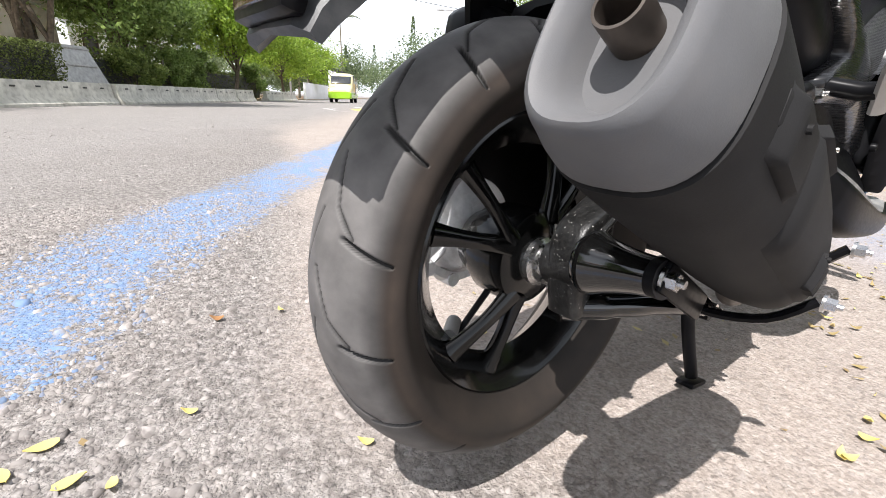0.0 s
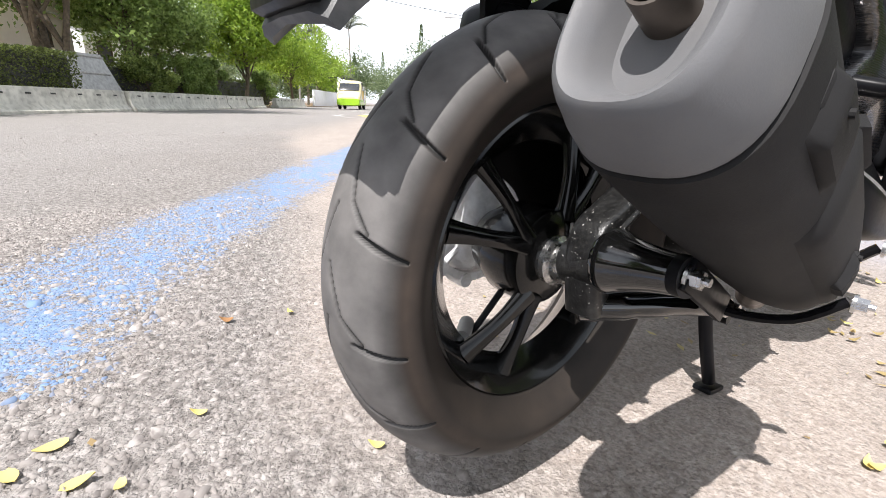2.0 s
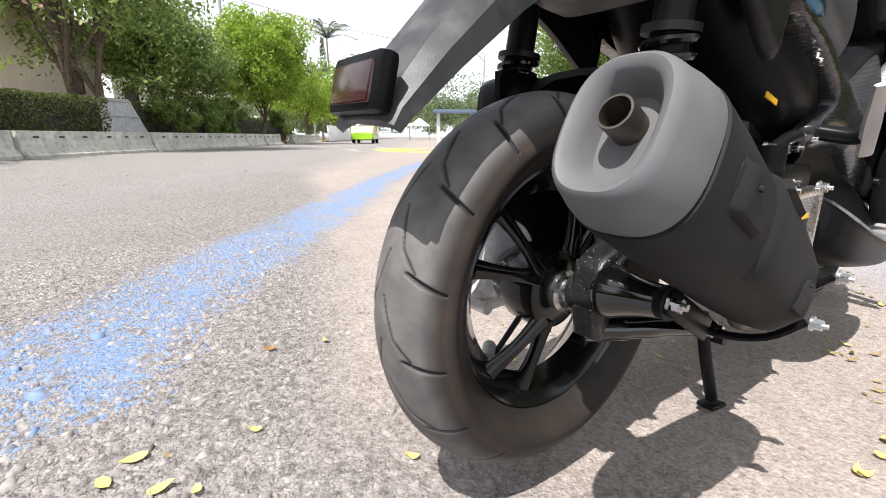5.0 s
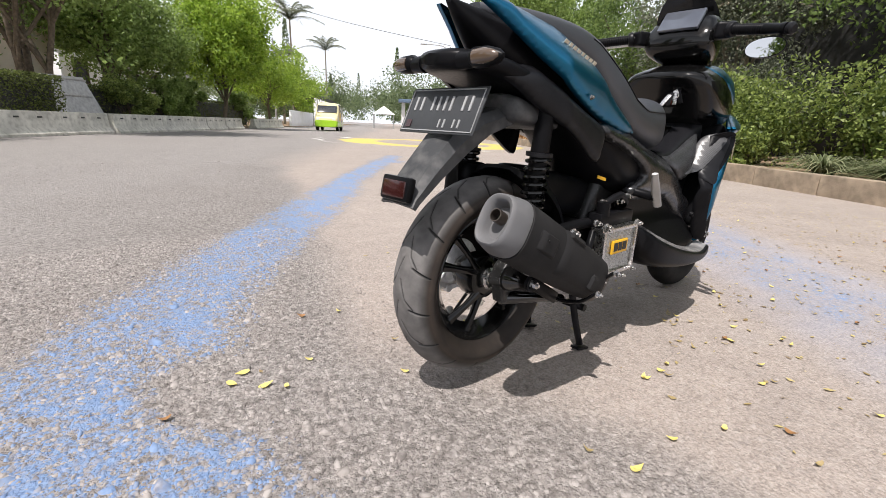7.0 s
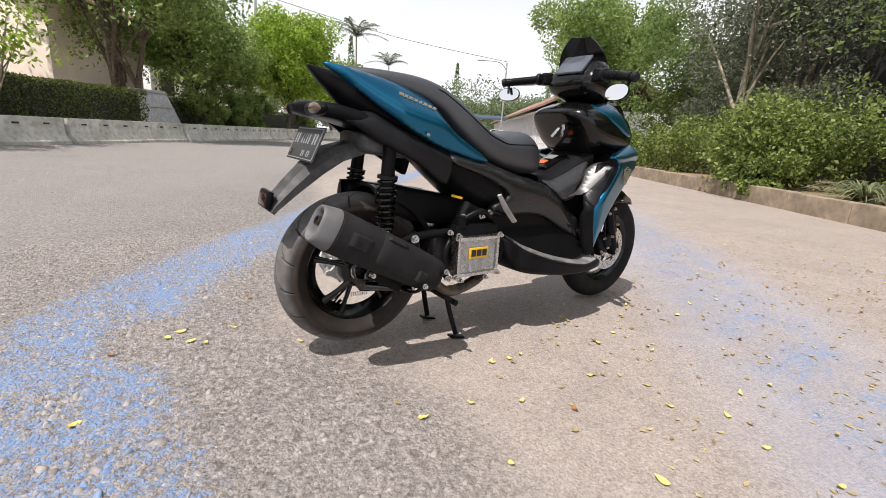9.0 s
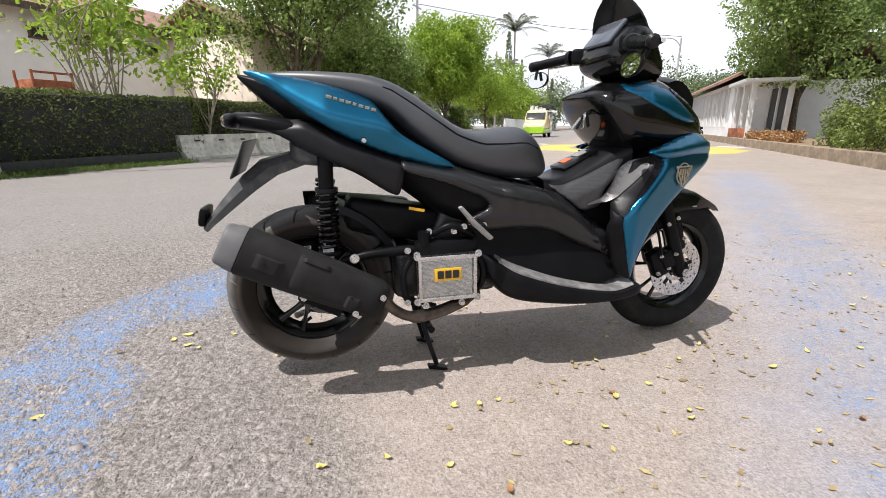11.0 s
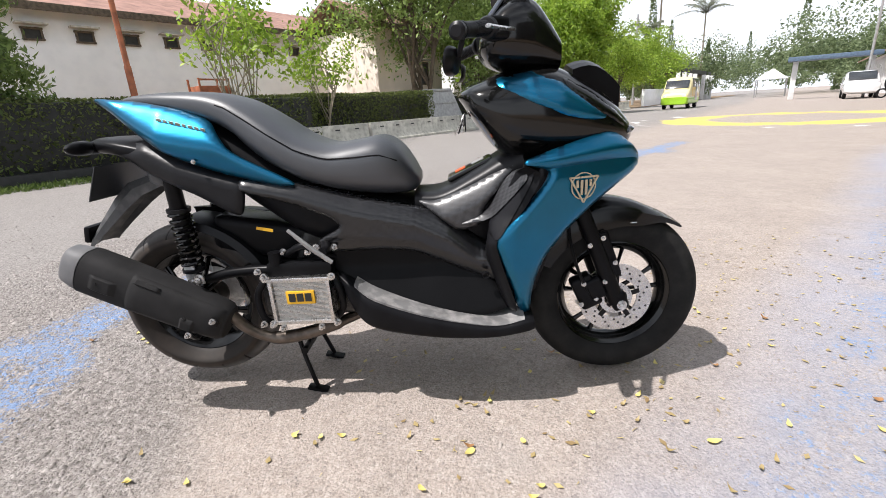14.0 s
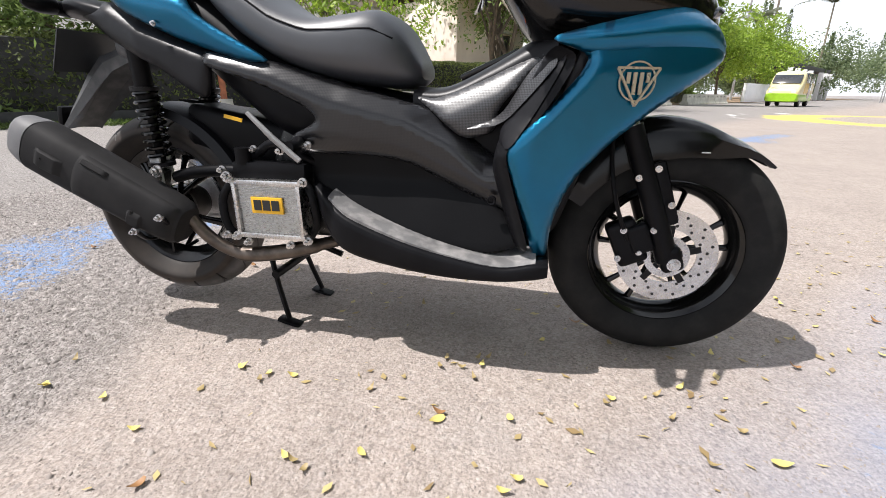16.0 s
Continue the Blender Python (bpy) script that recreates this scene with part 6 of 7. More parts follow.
def muffler_plate(name, t0, t1, a0, a1, lift, label=""):
    """A plate that follows the muffler's outer side from angle a0 to a1 (degrees above the side), with bevelled ends."""
    bm = bmesh.new()
    ts = [t0, t0 + 0.012, t0 + 0.03] + [t0 + (t1 - t0) * k / 8 for k in range(1, 8)] + [t1 - 0.03, t1 - 0.012, t1]
    rings = []
    for t in sorted(ts):
        h = float(np.interp(t, [r[0] for r in rows], [r[1] for r in rows])) * SC
        w = float(np.interp(t, [r[0] for r in rows], [r[2] for r in rows])) * SC * 1.01
        end = min(1.0, (t - t0) / 0.03, (t1 - t) / 0.03)
        c = ax0 + dd * t
        line = []
        for k in range(13):
            a = radians(a0 + (a1 - a0) * k / 12)
            ca, sa = math.cos(a), math.sin(a)
            o = lift * end * min(1.0, k / 1.5, (12 - k) / 1.5)
            y, z = math.copysign(abs(ca) ** (2 / 2.7), ca), math.copysign(abs(sa) ** (2 / 2.7), sa)
            line.append((c + up_v * (z * (h + o)) + side_v * (y * (w + o)), c + up_v * (z * (h - 0.004)) + side_v * (y * (w - 0.004))))
        rings.append([tuple(q[0]) for q in line] + [tuple(q[1]) for q in reversed(line)])
    loft(bm, rings)
    return part(name, bm, M_MUFFLER, muffler, label, angle=40)


muffler_plate("heat_shield", 0.42, 0.985, -38, 62, 0.006, "raised matte black heat shield")
muffler_plate("shield_rib", 0.43, 0.62, 30, 46, 0.011)
muffler_plate("shield_clip", 0.2, 0.36, -12, 14, 0.007)
muffler_plate("shield_clip", 0.74, 0.86, -28, 2, 0.0125)
# bracket with studs under the muffler's front end
for x, z in ((0.13, 0.34), (0.05, 0.3)):
    bm = bmesh.new()
    sweep(bm, spline([(x, -0.16, z - 0.01), (x + 0.01, -0.2, z - 0.02), (x + 0.02, -0.25, z - 0.01), (x + 0.03, -0.285, z + 0.02)], 4), 0.009, 8, flat=0.6)
    part("bracket", bm, M_BLACK, muffler, "black bent steel bracket")
    bolt(muffler, x + 0.03, -0.294, z + 0.02, 0.007, 0.01)
bm = bmesh.new()
sweep(bm, spline([(0.15, -0.2, 0.36), (0.2, -0.18, 0.28), (0.27, -0.16, 0.235), (0.36, -0.14, 0.235), (0.45, -0.11, 0.25), (0.52, -0.06, 0.26)], 7), [0.017] * 14 + [0.021] * 16 + [0.017] * 6, 16)
part("exhaust_pipe", bm, M_PIPE, bike, "heat-stained steel exhaust pipe")

# radiator
rad = pose(0.382, -0.158, 0.366, 0, -1, -2)
bm = bmesh.new()
box(bm, (0.165, 0.035, 0.125), rad, 0.002)
core = part("radiator", bm, M_RAD, bike, "silver radiator core with a bright frame")
for sx, sz, cx_, cz_ in ((0.195, 0.014, 0, 0.069), (0.195, 0.014, 0, -0.069), (0.012, 0.14, -0.09, 0), (0.012, 0.14, 0.09, 0)):
    bm = bmesh.new()
    box(bm, (sx, 0.048, sz), rad @ Matrix.Translation((cx_, -0.004, cz_)), 0.003)
    part("frame", bm, M_STEEL, core)
for i in range(30):
    bm = bmesh.new()
    box(bm, (0.165, 0.004, 0.0012), rad @ Matrix.Translation((0, -0.0185, -0.06 + 0.12 * i / 29)), 0)
    part("fin", bm, M_STEEL, core, smooth=False)
bm = bmesh.new()
box(bm, (0.088, 0.006, 0.042), rad @ Matrix.Translation((0.0, -0.024, 0.012)), 0.002)
badge = part("badge", bm, M_YELLOW, core, "yellow badge plate with black shapes")
bm = bmesh.new()
for i, dx in enumerate((-0.025, 0.0, 0.025)):
    box(bm, (0.02, 0.002, 0.026), rad @ Matrix.Translation((dx, -0.0278, 0.013)), 0)
part("badge_bars", bm, M_INK, badge, smooth=False)
for sx in (-1, 1):
    for sz in (-1, 1):
        bolt(core, 0.382 + sx * 0.1, -0.185, 0.366 + sz * 0.075, 0.009, 0.014)
bm = bmesh.new()
box(bm, (0.2, 0.05, 0.045), pose(0.382, -0.14, 0.46), 0.01)
rod(bm, (0.31, -0.15, 0.475), (0.31, -0.15, 0.515), 0.02)
part("radiator_tank", bm, M_BLACK, core, "black radiator header tank and cap")
for pts in ([(0.47, -0.15, 0.44), (0.5, -0.17, 0.4), (0.5, -0.16, 0.33), (0.46, -0.14, 0.28)], [(0.27, -0.15, 0.43), (0.24, -0.16, 0.38), (0.25, -0.16, 0.3), (0.29, -0.13, 0.27)], [(0.34, -0.13, 0.5), (0.4, -0.15, 0.53), (0.46, -0.14, 0.5), (0.5, -0.1, 0.47)]):
    bm = bmesh.new()
    sweep(bm, spline(pts, 7), 0.011, 10)
    part("hose", bm, M_BLACK, bike, "black rubber coolant hose")
for i, (x, y, z) in enumerate(((0.255, -0.17, 0.46), (0.28, -0.19, 0.45), (0.25, -0.18, 0.29), (0.31, -0.18, 0.275), (0.43, -0.18, 0.275), (0.47, -0.17, 0.3), (0.33, -0.14, 0.51), (0.41, -0.15, 0.51), (0.44, -0.16, 0.525), (0.5, -0.18, 0.53))):
    bolt(bike, x, y, z, 0.008, 0.014)

# engine and frame behind the panels
bm = bmesh.new()
box(bm, (0.36, 0.2, 0.17), pose(0.4, 0.0, 0.36, 0, 0, 0), 0.03, 3)
box(bm, (0.2, 0.17, 0.2), pose(0.45, 0.0, 0.47, 0, 20, 0), 0.03, 3)
part("engine", bm, M_IRON, bike, "dark cast engine block")
bm = bmesh.new()
box(bm, (0.34, 0.15, 0.12), pose(0.24, 0.02, 0.53, 0, 10, 0), 0.03, 3)
part("air_box", bm, M_BLACK, bike)
bm = bmesh.new()
box(bm, (0.36, 0.09, 0.17), pose(0.13, 0.13, 0.515, 0, 6, 0), 0.03, 3)
part("air_cleaner", bm, M_BLACK, bike, "black air cleaner case")

# body cores
TAIL = [(-0.205, 0.968, 0.978, 0.01), (-0.17, 0.93, 0.974, 0.025), (-0.1, 0.87, 0.965, 0.055), (0.0, 0.8, 0.945, 0.085), (0.15, 0.72, 0.905, 0.105), (0.28, 0.62, 0.83, 0.125), (0.42, 0.53, 0.735, 0.148), (0.6, 0.5, 0.67, 0.14), (0.75, 0.46, 0.645, 0.125), (0.86, 0.4, 0.655, 0.105), (0.96, 0.36, 0.7, 0.1), (1.06, 0.32, 0.76, 0.1)]
bm = bmesh.new()
hull(bm, TAIL, 2.6, 40)
part("body_core", bm, M_BLACK, bike, "black inner body shell")
HEAD = [(0.884, 0.92, 0.932, 0.05), (0.895, 0.905, 0.945, 0.1), (0.93, 0.85, 0.962, 0.155), (1.0, 0.765, 0.985, 0.178), (1.08, 0.735, 1.0, 0.18), (1.16, 0.725, 0.995, 0.172), (1.24, 0.73, 0.955, 0.155), (1.31, 0.745, 0.905, 0.125), (1.36, 0.76, 0.855, 0.085), (1.385, 0.78, 0.82, 0.04)]
bm = bmesh.new()
hull(bm, HEAD, 2.5, 40)
part("front_cowl", bm, M_GLOSS, bike, "black front cowl")
bm = bmesh.new()
box(bm, (0.1, 0.36, 0.42), pose(1.1, 0, 0.56, 0, 18, 0), 0.03, 3)
part("inner_leg_shield", bm, M_BLACK, bike)

head_w = lambda x, z, o=0.004: hull_y(HEAD, x, z, 2.5) + o


def pair(name, outline, width, material, label, **kw):
    for side in (-1, 1):
        bm = bmesh.new()
        panel(bm, outline, width, side=side, **kw)
        part(name, bm, material, bike, label, angle=70)


def tail_panel_w(x, z):
    """The tail panel leans in above a crease that falls towards the front."""
    crease = float(np.interp(x, [-0.2, -0.114, -0.079, -0.013, 0.041, 0.128, 0.232, 0.42], [1.0, 0.962, 0.93, 0.893, 0.866, 0.846, 0.826, 0.74]))
    d = z - crease
    return max(0.03, min(0.152, 0.052 + 0.42 * (x + 0.2))) - 0.525 * (d + math.hypot(d, 0.014)) + 0.25 * d + 0.024


pair("tail_panel", [(-0.195, 0.985), (-0.05, 0.968), (0.08, 0.94), (0.17, 0.905), (0.2, 0.86), (0.24, 0.81), (0.42, 0.715), (0.36, 0.712), (0.2, 0.755), (0.07, 0.81), (-0.03, 0.872), (-0.13, 0.945)],
     tail_panel_w, M_BLUE, "metallic blue tail side panel", crown=0.008, edge=0.018)
pair("tail_lower_panel", [(-0.14, 0.828), (-0.09, 0.85), (-0.03, 0.856), (0.08, 0.805), (0.17, 0.764), (0.255, 0.735), (0.25, 0.68), (0.235, 0.63), (0.2, 0.643), (0.114, 0.7), (0.03, 0.738), (-0.034, 0.768), (-0.08, 0.8)],
     lambda x, z: min(0.162, 0.125 + 0.25 * (x + 0.08)) - 0.9 * max(0, z - float(np.interp(x, [-0.14, -0.03, 0.08, 0.25], [0.822, 0.826, 0.772, 0.712]))), M_MATTE, "matte dark grey lower tail panel", crown=0.008, edge=0.014)
bm = bmesh.new()
hull(bm, [(-0.075, 0.735, 0.79, 0.06), (-0.05, 0.722, 0.79, 0.1), (0.03, 0.715, 0.765, 0.115), (0.09, 0.71, 0.74, 0.11)], 4.0, 28)
part("tail_under_tray", bm, M_GUARD, bike, "grey plastic tray under the tail")
pair("side_panel", [(0.24, 0.742), (0.415, 0.716), (0.589, 0.666), (0.719, 0.634), (0.802, 0.612), (0.885, 0.553), (0.956, 0.5), (0.985, 0.44), (1.004, 0.36), (0.93, 0.405), (0.85, 0.444), (0.743, 0.497), (0.634, 0.512), (0.476, 0.506), (0.444, 0.544), (0.527, 0.585), (0.503, 0.615), (0.38, 0.668), (0.245, 0.704)],
     lambda x, z: 0.172 - 0.02 * max(0, x - 0.6) / 0.4 - 0.75 * max(0, z - float(np.interp(x, [0.25, 0.41, 0.56, 0.74, 0.84, 0.92], [0.712, 0.68, 0.628, 0.588, 0.538, 0.47]))) - 0.35 * max(0, float(np.interp(x, [0.44, 0.63, 0.74, 0.85, 1.0], [0.56, 0.548, 0.532, 0.48, 0.41])) - z), M_CARBON, "carbon-look side panel", crown=0.006, edge=0.01, thick=0.03)
pair("tunnel_panel", [(0.745, 0.645), (0.8, 0.638), (0.9, 0.676), (0.995, 0.722), (1.05, 0.748), (0.985, 0.67), (0.941, 0.618), (0.937, 0.569), (0.867, 0.552), (0.8, 0.605)],
     lambda x, z: 0.15 - 0.6 * max(0, z - 0.585 - 0.42 * max(0, x - 0.8)), M_CARBON_LIT, "satin carbon-look centre tunnel panel, sheen put into its paler weave", crown=0.008, edge=0.014)
def leg_w(x, z):
    """The rear-facing leg panel flares out to the edge of the shield ahead of it."""
    xe = float(np.interp(z, [0.31, 0.43, 0.53, 0.61, 0.72, 0.745], [1.035, 1.0, 0.966, 1.04, 1.1, 1.06]))
    return 0.232 + 0.06 * (z - 0.55) - 0.085 * min(1.0, max(0.0, xe - x) / 0.09)


pair("leg_panel", [(0.95, 0.56), (1.0, 0.66), (1.045, 0.745), (1.1, 0.722), (1.04, 0.613), (0.966, 0.543), (0.988, 0.46), (1.035, 0.315), (1.0, 0.32), (0.965, 0.42), (0.94, 0.5)],
     leg_w, M_BLACK, "gloss black leg panel", crown=0.004, edge=0.012)
pair("leg_ridge", [(1.062, 0.714), (1.077, 0.728), (1.064, 0.692), (1.02, 0.61), (0.974, 0.54), (0.952, 0.557), (0.955, 0.588), (1.02, 0.66)],
     lambda x, z: leg_w(x, z) + 0.008, M_MATTE, "dark matte wedge on leg panel", crown=0.004, edge=0.01)
pair("leg_bevel", [(0.862, 0.573), (0.95, 0.604), (1.003, 0.696), (1.046, 0.736), (1.062, 0.712), (1.02, 0.66), (0.955, 0.588)],
     lambda x, z: leg_w(x, z) + 0.014 - 0.6 * (z - float(np.interp(x, [0.862, 0.955, 1.02, 1.062], [0.57, 0.588, 0.66, 0.712]))), M_CARBON_LIT, "carbon-look bevel along the leg panel, highlight put into its paler weave", crown=0.003, edge=0.008)
def shield_w(x, z):
    """The leg shield tapers inwards to its front edge, with a shallow crease above the middle."""
    return 0.236 - 0.29 * max(0, x - 1.02) - 0.06 * max(0, x - 1.24) + 0.1 * (z - 0.55) - 0.12 * max(0, 0.45 - z) - 0.25 * max(0, z - 0.7)


pair("leg_shield", [(1.035, 0.752), (1.18, 0.788), (1.298, 0.817), (1.372, 0.756), (1.386, 0.717), (1.253, 0.622), (1.176, 0.555), (1.107, 0.474), (1.077, 0.383), (1.072, 0.285), (1.04, 0.298), (0.986, 0.469), (0.962, 0.541), (1.038, 0.613), (1.105, 0.691), (1.12, 0.726)],
     shield_w, M_BLUE, "metallic blue leg shield", crown=0.014, edge=0.022)
pair("leg_shield_fin", [(1.03, 0.752), (1.164, 0.788), (1.302, 0.82), (1.375, 0.757), (1.388, 0.722), (1.27, 0.735), (1.152, 0.722), (1.118, 0.727)],
     lambda x, z: shield_w(x, 0.7) + 0.014 - 0.75 * max(0, z - 0.745 - 0.1 * (x - 1.03)) - 0.45 * max(0, 0.745 + 0.1 * (x - 1.03) - z), M_BLUE, "raised metallic blue fin", crown=0.014, edge=0.03)
pair("cowl_panel", [(0.965, 0.962), (1.06, 0.988), (1.13, 0.965), (1.2, 0.92), (1.31, 0.84), (1.19, 0.852), (1.05, 0.912)],
     lambda x, z: head_w(x, z, 0.006), M_BLUE, "metallic blue cowl panel", crown=0.006, edge=0.015)
pair("cowl_trim", [(1.16, 0.965), (1.25, 0.915), (1.36, 0.83), (1.345, 0.82), (1.24, 0.88), (1.17, 0.935)],
     lambda x, z: head_w(x, z, 0.008), M_GLOSS, "gloss black cowl trim", crown=0.005, edge=0.01)

# emblem on the leg shield: ring and shield of bars
bm = bmesh.new()
em = Matrix.Translation((1.21, -shield_w(1.21, 0.678) - 0.003, 0.678)) @ Matrix.Rotation(radians(16.2), 4, "Z") @ Matrix.Rotation(radians(90), 4, "X")
lathe(bm, [(0.034, 0.0), (0.034, 0.003), (0.037, 0.003), (0.037, 0.0)], em, 40)
emblem = part("emblem", bm, M_SILVERFILM, bike, "pale gold ring emblem with bars")
bm = bmesh.new()
for dx, ln in ((-0.019, 0.02), (-0.006, 0.04), (0.007, 0.04), (0.02, 0.018)):
    bar = bmesh.new()
    box(bar, (0.007, ln, 0.003), em @ Matrix.Translation((dx, 0.016 - ln / 2, 0.003)), 0)
    part("emblem_bar", bar, M_SILVERFILM, emblem, smooth=False)
for a, b in (((-0.042, 0.024), (0.042, 0.024)), ((-0.042, 0.024), (0.0, -0.045)), ((0.042, 0.024), (0.0, -0.045))):
    turn = math.atan2(b[1] - a[1], b[0] - a[0])
    box(bm, (math.hypot(b[0] - a[0], b[1] - a[1]), 0.0045, 0.004), em @ Matrix.Translation(((a[0] + b[0]) / 2, (a[1] + b[1]) / 2, 0.003)) @ Matrix.Rotation(turn, 4, "Z"), 0)
part("emblem_triangle", bm, M_SILVERFILM, emblem, smooth=False)
# belly, footboards
BELLY = [(0.495, 0.4, 0.44, 0.15), (0.55, 0.31, 0.415, 0.2), (0.61, 0.272, 0.382, 0.228), (0.74, 0.252, 0.336, 0.242), (0.86, 0.243, 0.306, 0.245), (0.97, 0.245, 0.288, 0.242), (1.05, 0.252, 0.3, 0.232), (1.078, 0.258, 0.296, 0.222)]
bm = bmesh.new()
hull(bm, BELLY, 6.0, 48)
part("belly_pan", bm, M_BLACK, bike, "black lower belly fairing")
for side in (-1, 1):
    bm = bmesh.new()
    rings = []
    for x, lo, hi, w in fine_rows(BELLY[1:-1], 5):
        wi = min(0.12, w - 0.05)
        z = hi - 0.001
        rings.append([(x, side * wi, z + 0.012), (x, side * (w - 0.03), z + 0.005), (x, side * (w - 0.012), z - 0.002), (x, side * (w - 0.012), z - 0.012), (x, side * wi, z - 0.01)])
    loft(bm, rings)
    part("footboard", bm, M_WORN, bike, "worn grey rubber footboard")
pair("lower_side_cover", [(0.45, 0.53), (0.57, 0.575), (0.67, 0.56), (0.78, 0.52), (0.94, 0.42), (1.03, 0.33), (0.95, 0.3), (0.8, 0.31), (0.66, 0.35), (0.54, 0.4), (0.47, 0.45)],
     lambda x, z: 0.126 + 0.45 * max(0, 0.45 - z), M_DEEP, "plain black lower side cover", crown=0.004, edge=0.012)
# bolts on the tunnel
for x, y, z in ((0.947, -0.14, 0.643), (0.942, -0.186, 0.425)):
    bm = bmesh.new()
    lathe(bm, [(0.0, 0.0), (0.005, 0.0), (0.006, 0.004), (0.009, 0.005), (0.0105, 0.0), (0.0105, -0.006)], wheel_m(x, y + 0.004, z), 24)
    part("trim_screw", bm, M_BLACK, bike, "recessed black trim screw")
# tunnel top with fuel lid and sticker
bm = bmesh.new()
hull(bm, [(0.74, 0.6, 0.664, 0.1), (0.82, 0.58, 0.668, 0.112), (0.92, 0.6, 0.716, 0.112), (1.0, 0.62, 0.762, 0.115), (1.06, 0.66, 0.79, 0.12)], 3.5, 32)
part("centre_tunnel", bm, M_MATTE, bike, "dark centre tunnel")
bm = bmesh.new()
box(bm, (0.15, 0.1, 0.016), pose(0.91, 0.01, 0.715, 0, -24, 0), 0.006)
lid = part("fuel_lid", bm, M_GLOSS, bike, "black fuel filler lid")
bm = bmesh.new()
box(bm, (0.034, 0.04, 0.003), pose(0.88, 0.02, 0.7115, 0, -24, 0), 0)
part("sticker", bm, M_ORANGE, lid, "small orange sticker")
bm = bmesh.new()
box(bm, (0.04, 0.05, 0.003), pose(0.935, 0.02, 0.735, 0, -24, 0), 0)
part("sticker", bm, M_GREYP, lid, "pale grey sticker")

# seat
SEAT = [(-0.13, 0.958, 0.982, 0.022), (-0.08, 0.945, 0.988, 0.046), (0.02, 0.93, 0.99, 0.08), (0.14, 0.9, 0.985, 0.106), (0.22, 0.86, 0.968, 0.124), (0.28, 0.8, 0.94, 0.138), (0.34, 0.755, 0.9, 0.15), (0.42, 0.712, 0.845, 0.155), (0.5, 0.685, 0.818, 0.156), (0.58, 0.668, 0.825, 0.152), (0.65, 0.66, 0.832, 0.142), (0.7, 0.658, 0.805, 0.125), (0.735, 0.663, 0.755, 0.1), (0.755, 0.68, 0.715, 0.07)]
bm = bmesh.new()
hull(bm, SEAT, 3.0, 44)
seat = part("seat", bm, M_SEAT, bike, "black vinyl stepped dual seat")
for rows_s, zz in (((0.2, 0.62), 0.72),):
    for side in (-1, 1):
        pts = []
        for i in range(22):
            x = 0.2 + 0.5 * i / 21
            lo, hi, w = (float(np.interp(x, [r[0] for r in SEAT], [r[k] for r in SEAT])) for k in (1, 2, 3))
            z = lo + (hi - lo) * zz
            t = abs((z - (lo + hi) / 2) / ((hi - lo) / 2))
            pts.append((x, side * (w * (1 - t**3.0) ** (1 / 3.0) + 0.0005), z))
        bm = bmesh.new()
        sweep(bm, pts, 0.0022, 6)
        part("piping", bm, M_BLACK, seat, "sewn seam piping")
pts = []
for i in range(15):
    a = math.pi * i / 14
    pts.append((0.24 - 0.05 * math.sin(a), 0.08 * math.cos(a), 0.962 + 0.004 * math.sin(a) - 0.02 * abs(math.cos(a)) ** 6))
bm = bmesh.new()
sweep(bm, spline(pts, 3), 0.003, 6)
part("piping", bm, M_BLACK, seat, "sewn seam piping")

# tail: signal bar, plate, mudguard
bm = bmesh.new()
hull(bm, [(-0.25, 0.835, 0.86, 0.02), (-0.22, 0.825, 0.872, 0.075), (-0.14, 0.815, 0.87, 0.115), (-0.04, 0.79, 0.85, 0.125), (0.02, 0.76, 0.83, 0.12)], 3.0, 28)
part("tail_light_base", bm, M_BLACK, bike, "black tail light housing")
for side in (-1, 1):
    bm = bmesh.new()
    rod(bm, (-0.215, side * 0.06, 0.845), (-0.215, side * 0.1, 0.845), 0.02, 0.017)
    stalk = part("signal_stalk", bm, M_BLACK, bike)
    bm = bmesh.new()
    ring = oval(20, 2.3)
    loft(bm, [[(-0.215 + z * 0.022 * s, side * y, 0.847 + q * 0.021 * s) for z, q in ring] for y, s in ((0.095, 0.7), (0.105, 1.0), (0.14, 0.95), (0.165, 0.65), (0.178, 0.2))])
    sig = part("turn_signal", bm, M_BLACK, bike, "black turn signal with smoked lens")
    bm = bmesh.new()
    loft(bm, [[(-0.222 + z * 0.019 * s, side * y, 0.847 + q * 0.018 * s) for z, q in ring] for y, s in ((0.11, 0.9), (0.14, 0.93), (0.163, 0.6), (0.172, 0.2))])
    part("lens", bm, M_AMBER, sig, "smoked amber lens")
plate_m = pose(-0.212, 0.0, 0.742, 0, 24, 0)
bm = bmesh.new()
box(bm, (0.004, 0.255, 0.112), plate_m, 0.0015)
plate = part("number_plate", bm, mat("plate_grey_black", (0.035, 0.037, 0.04), 0.45, var=0.15, bump=0.05), bike, "dark number plate with pale bars")
bm = bmesh.new()
for dy, dz, sy, sz in ((0, 0.05, 0.24, 0.0022), (0, -0.05, 0.24, 0.0022), (0.12, 0, 0.0022, 0.1), (-0.12, 0, 0.0022, 0.1)):
    box(bm, (0.003, sy, sz), plate_m @ Matrix.Translation((-0.0025, dy, dz)), 0)
part("plate_border", bm, M_GREYP, plate, smooth=False)
bm = bmesh.new()
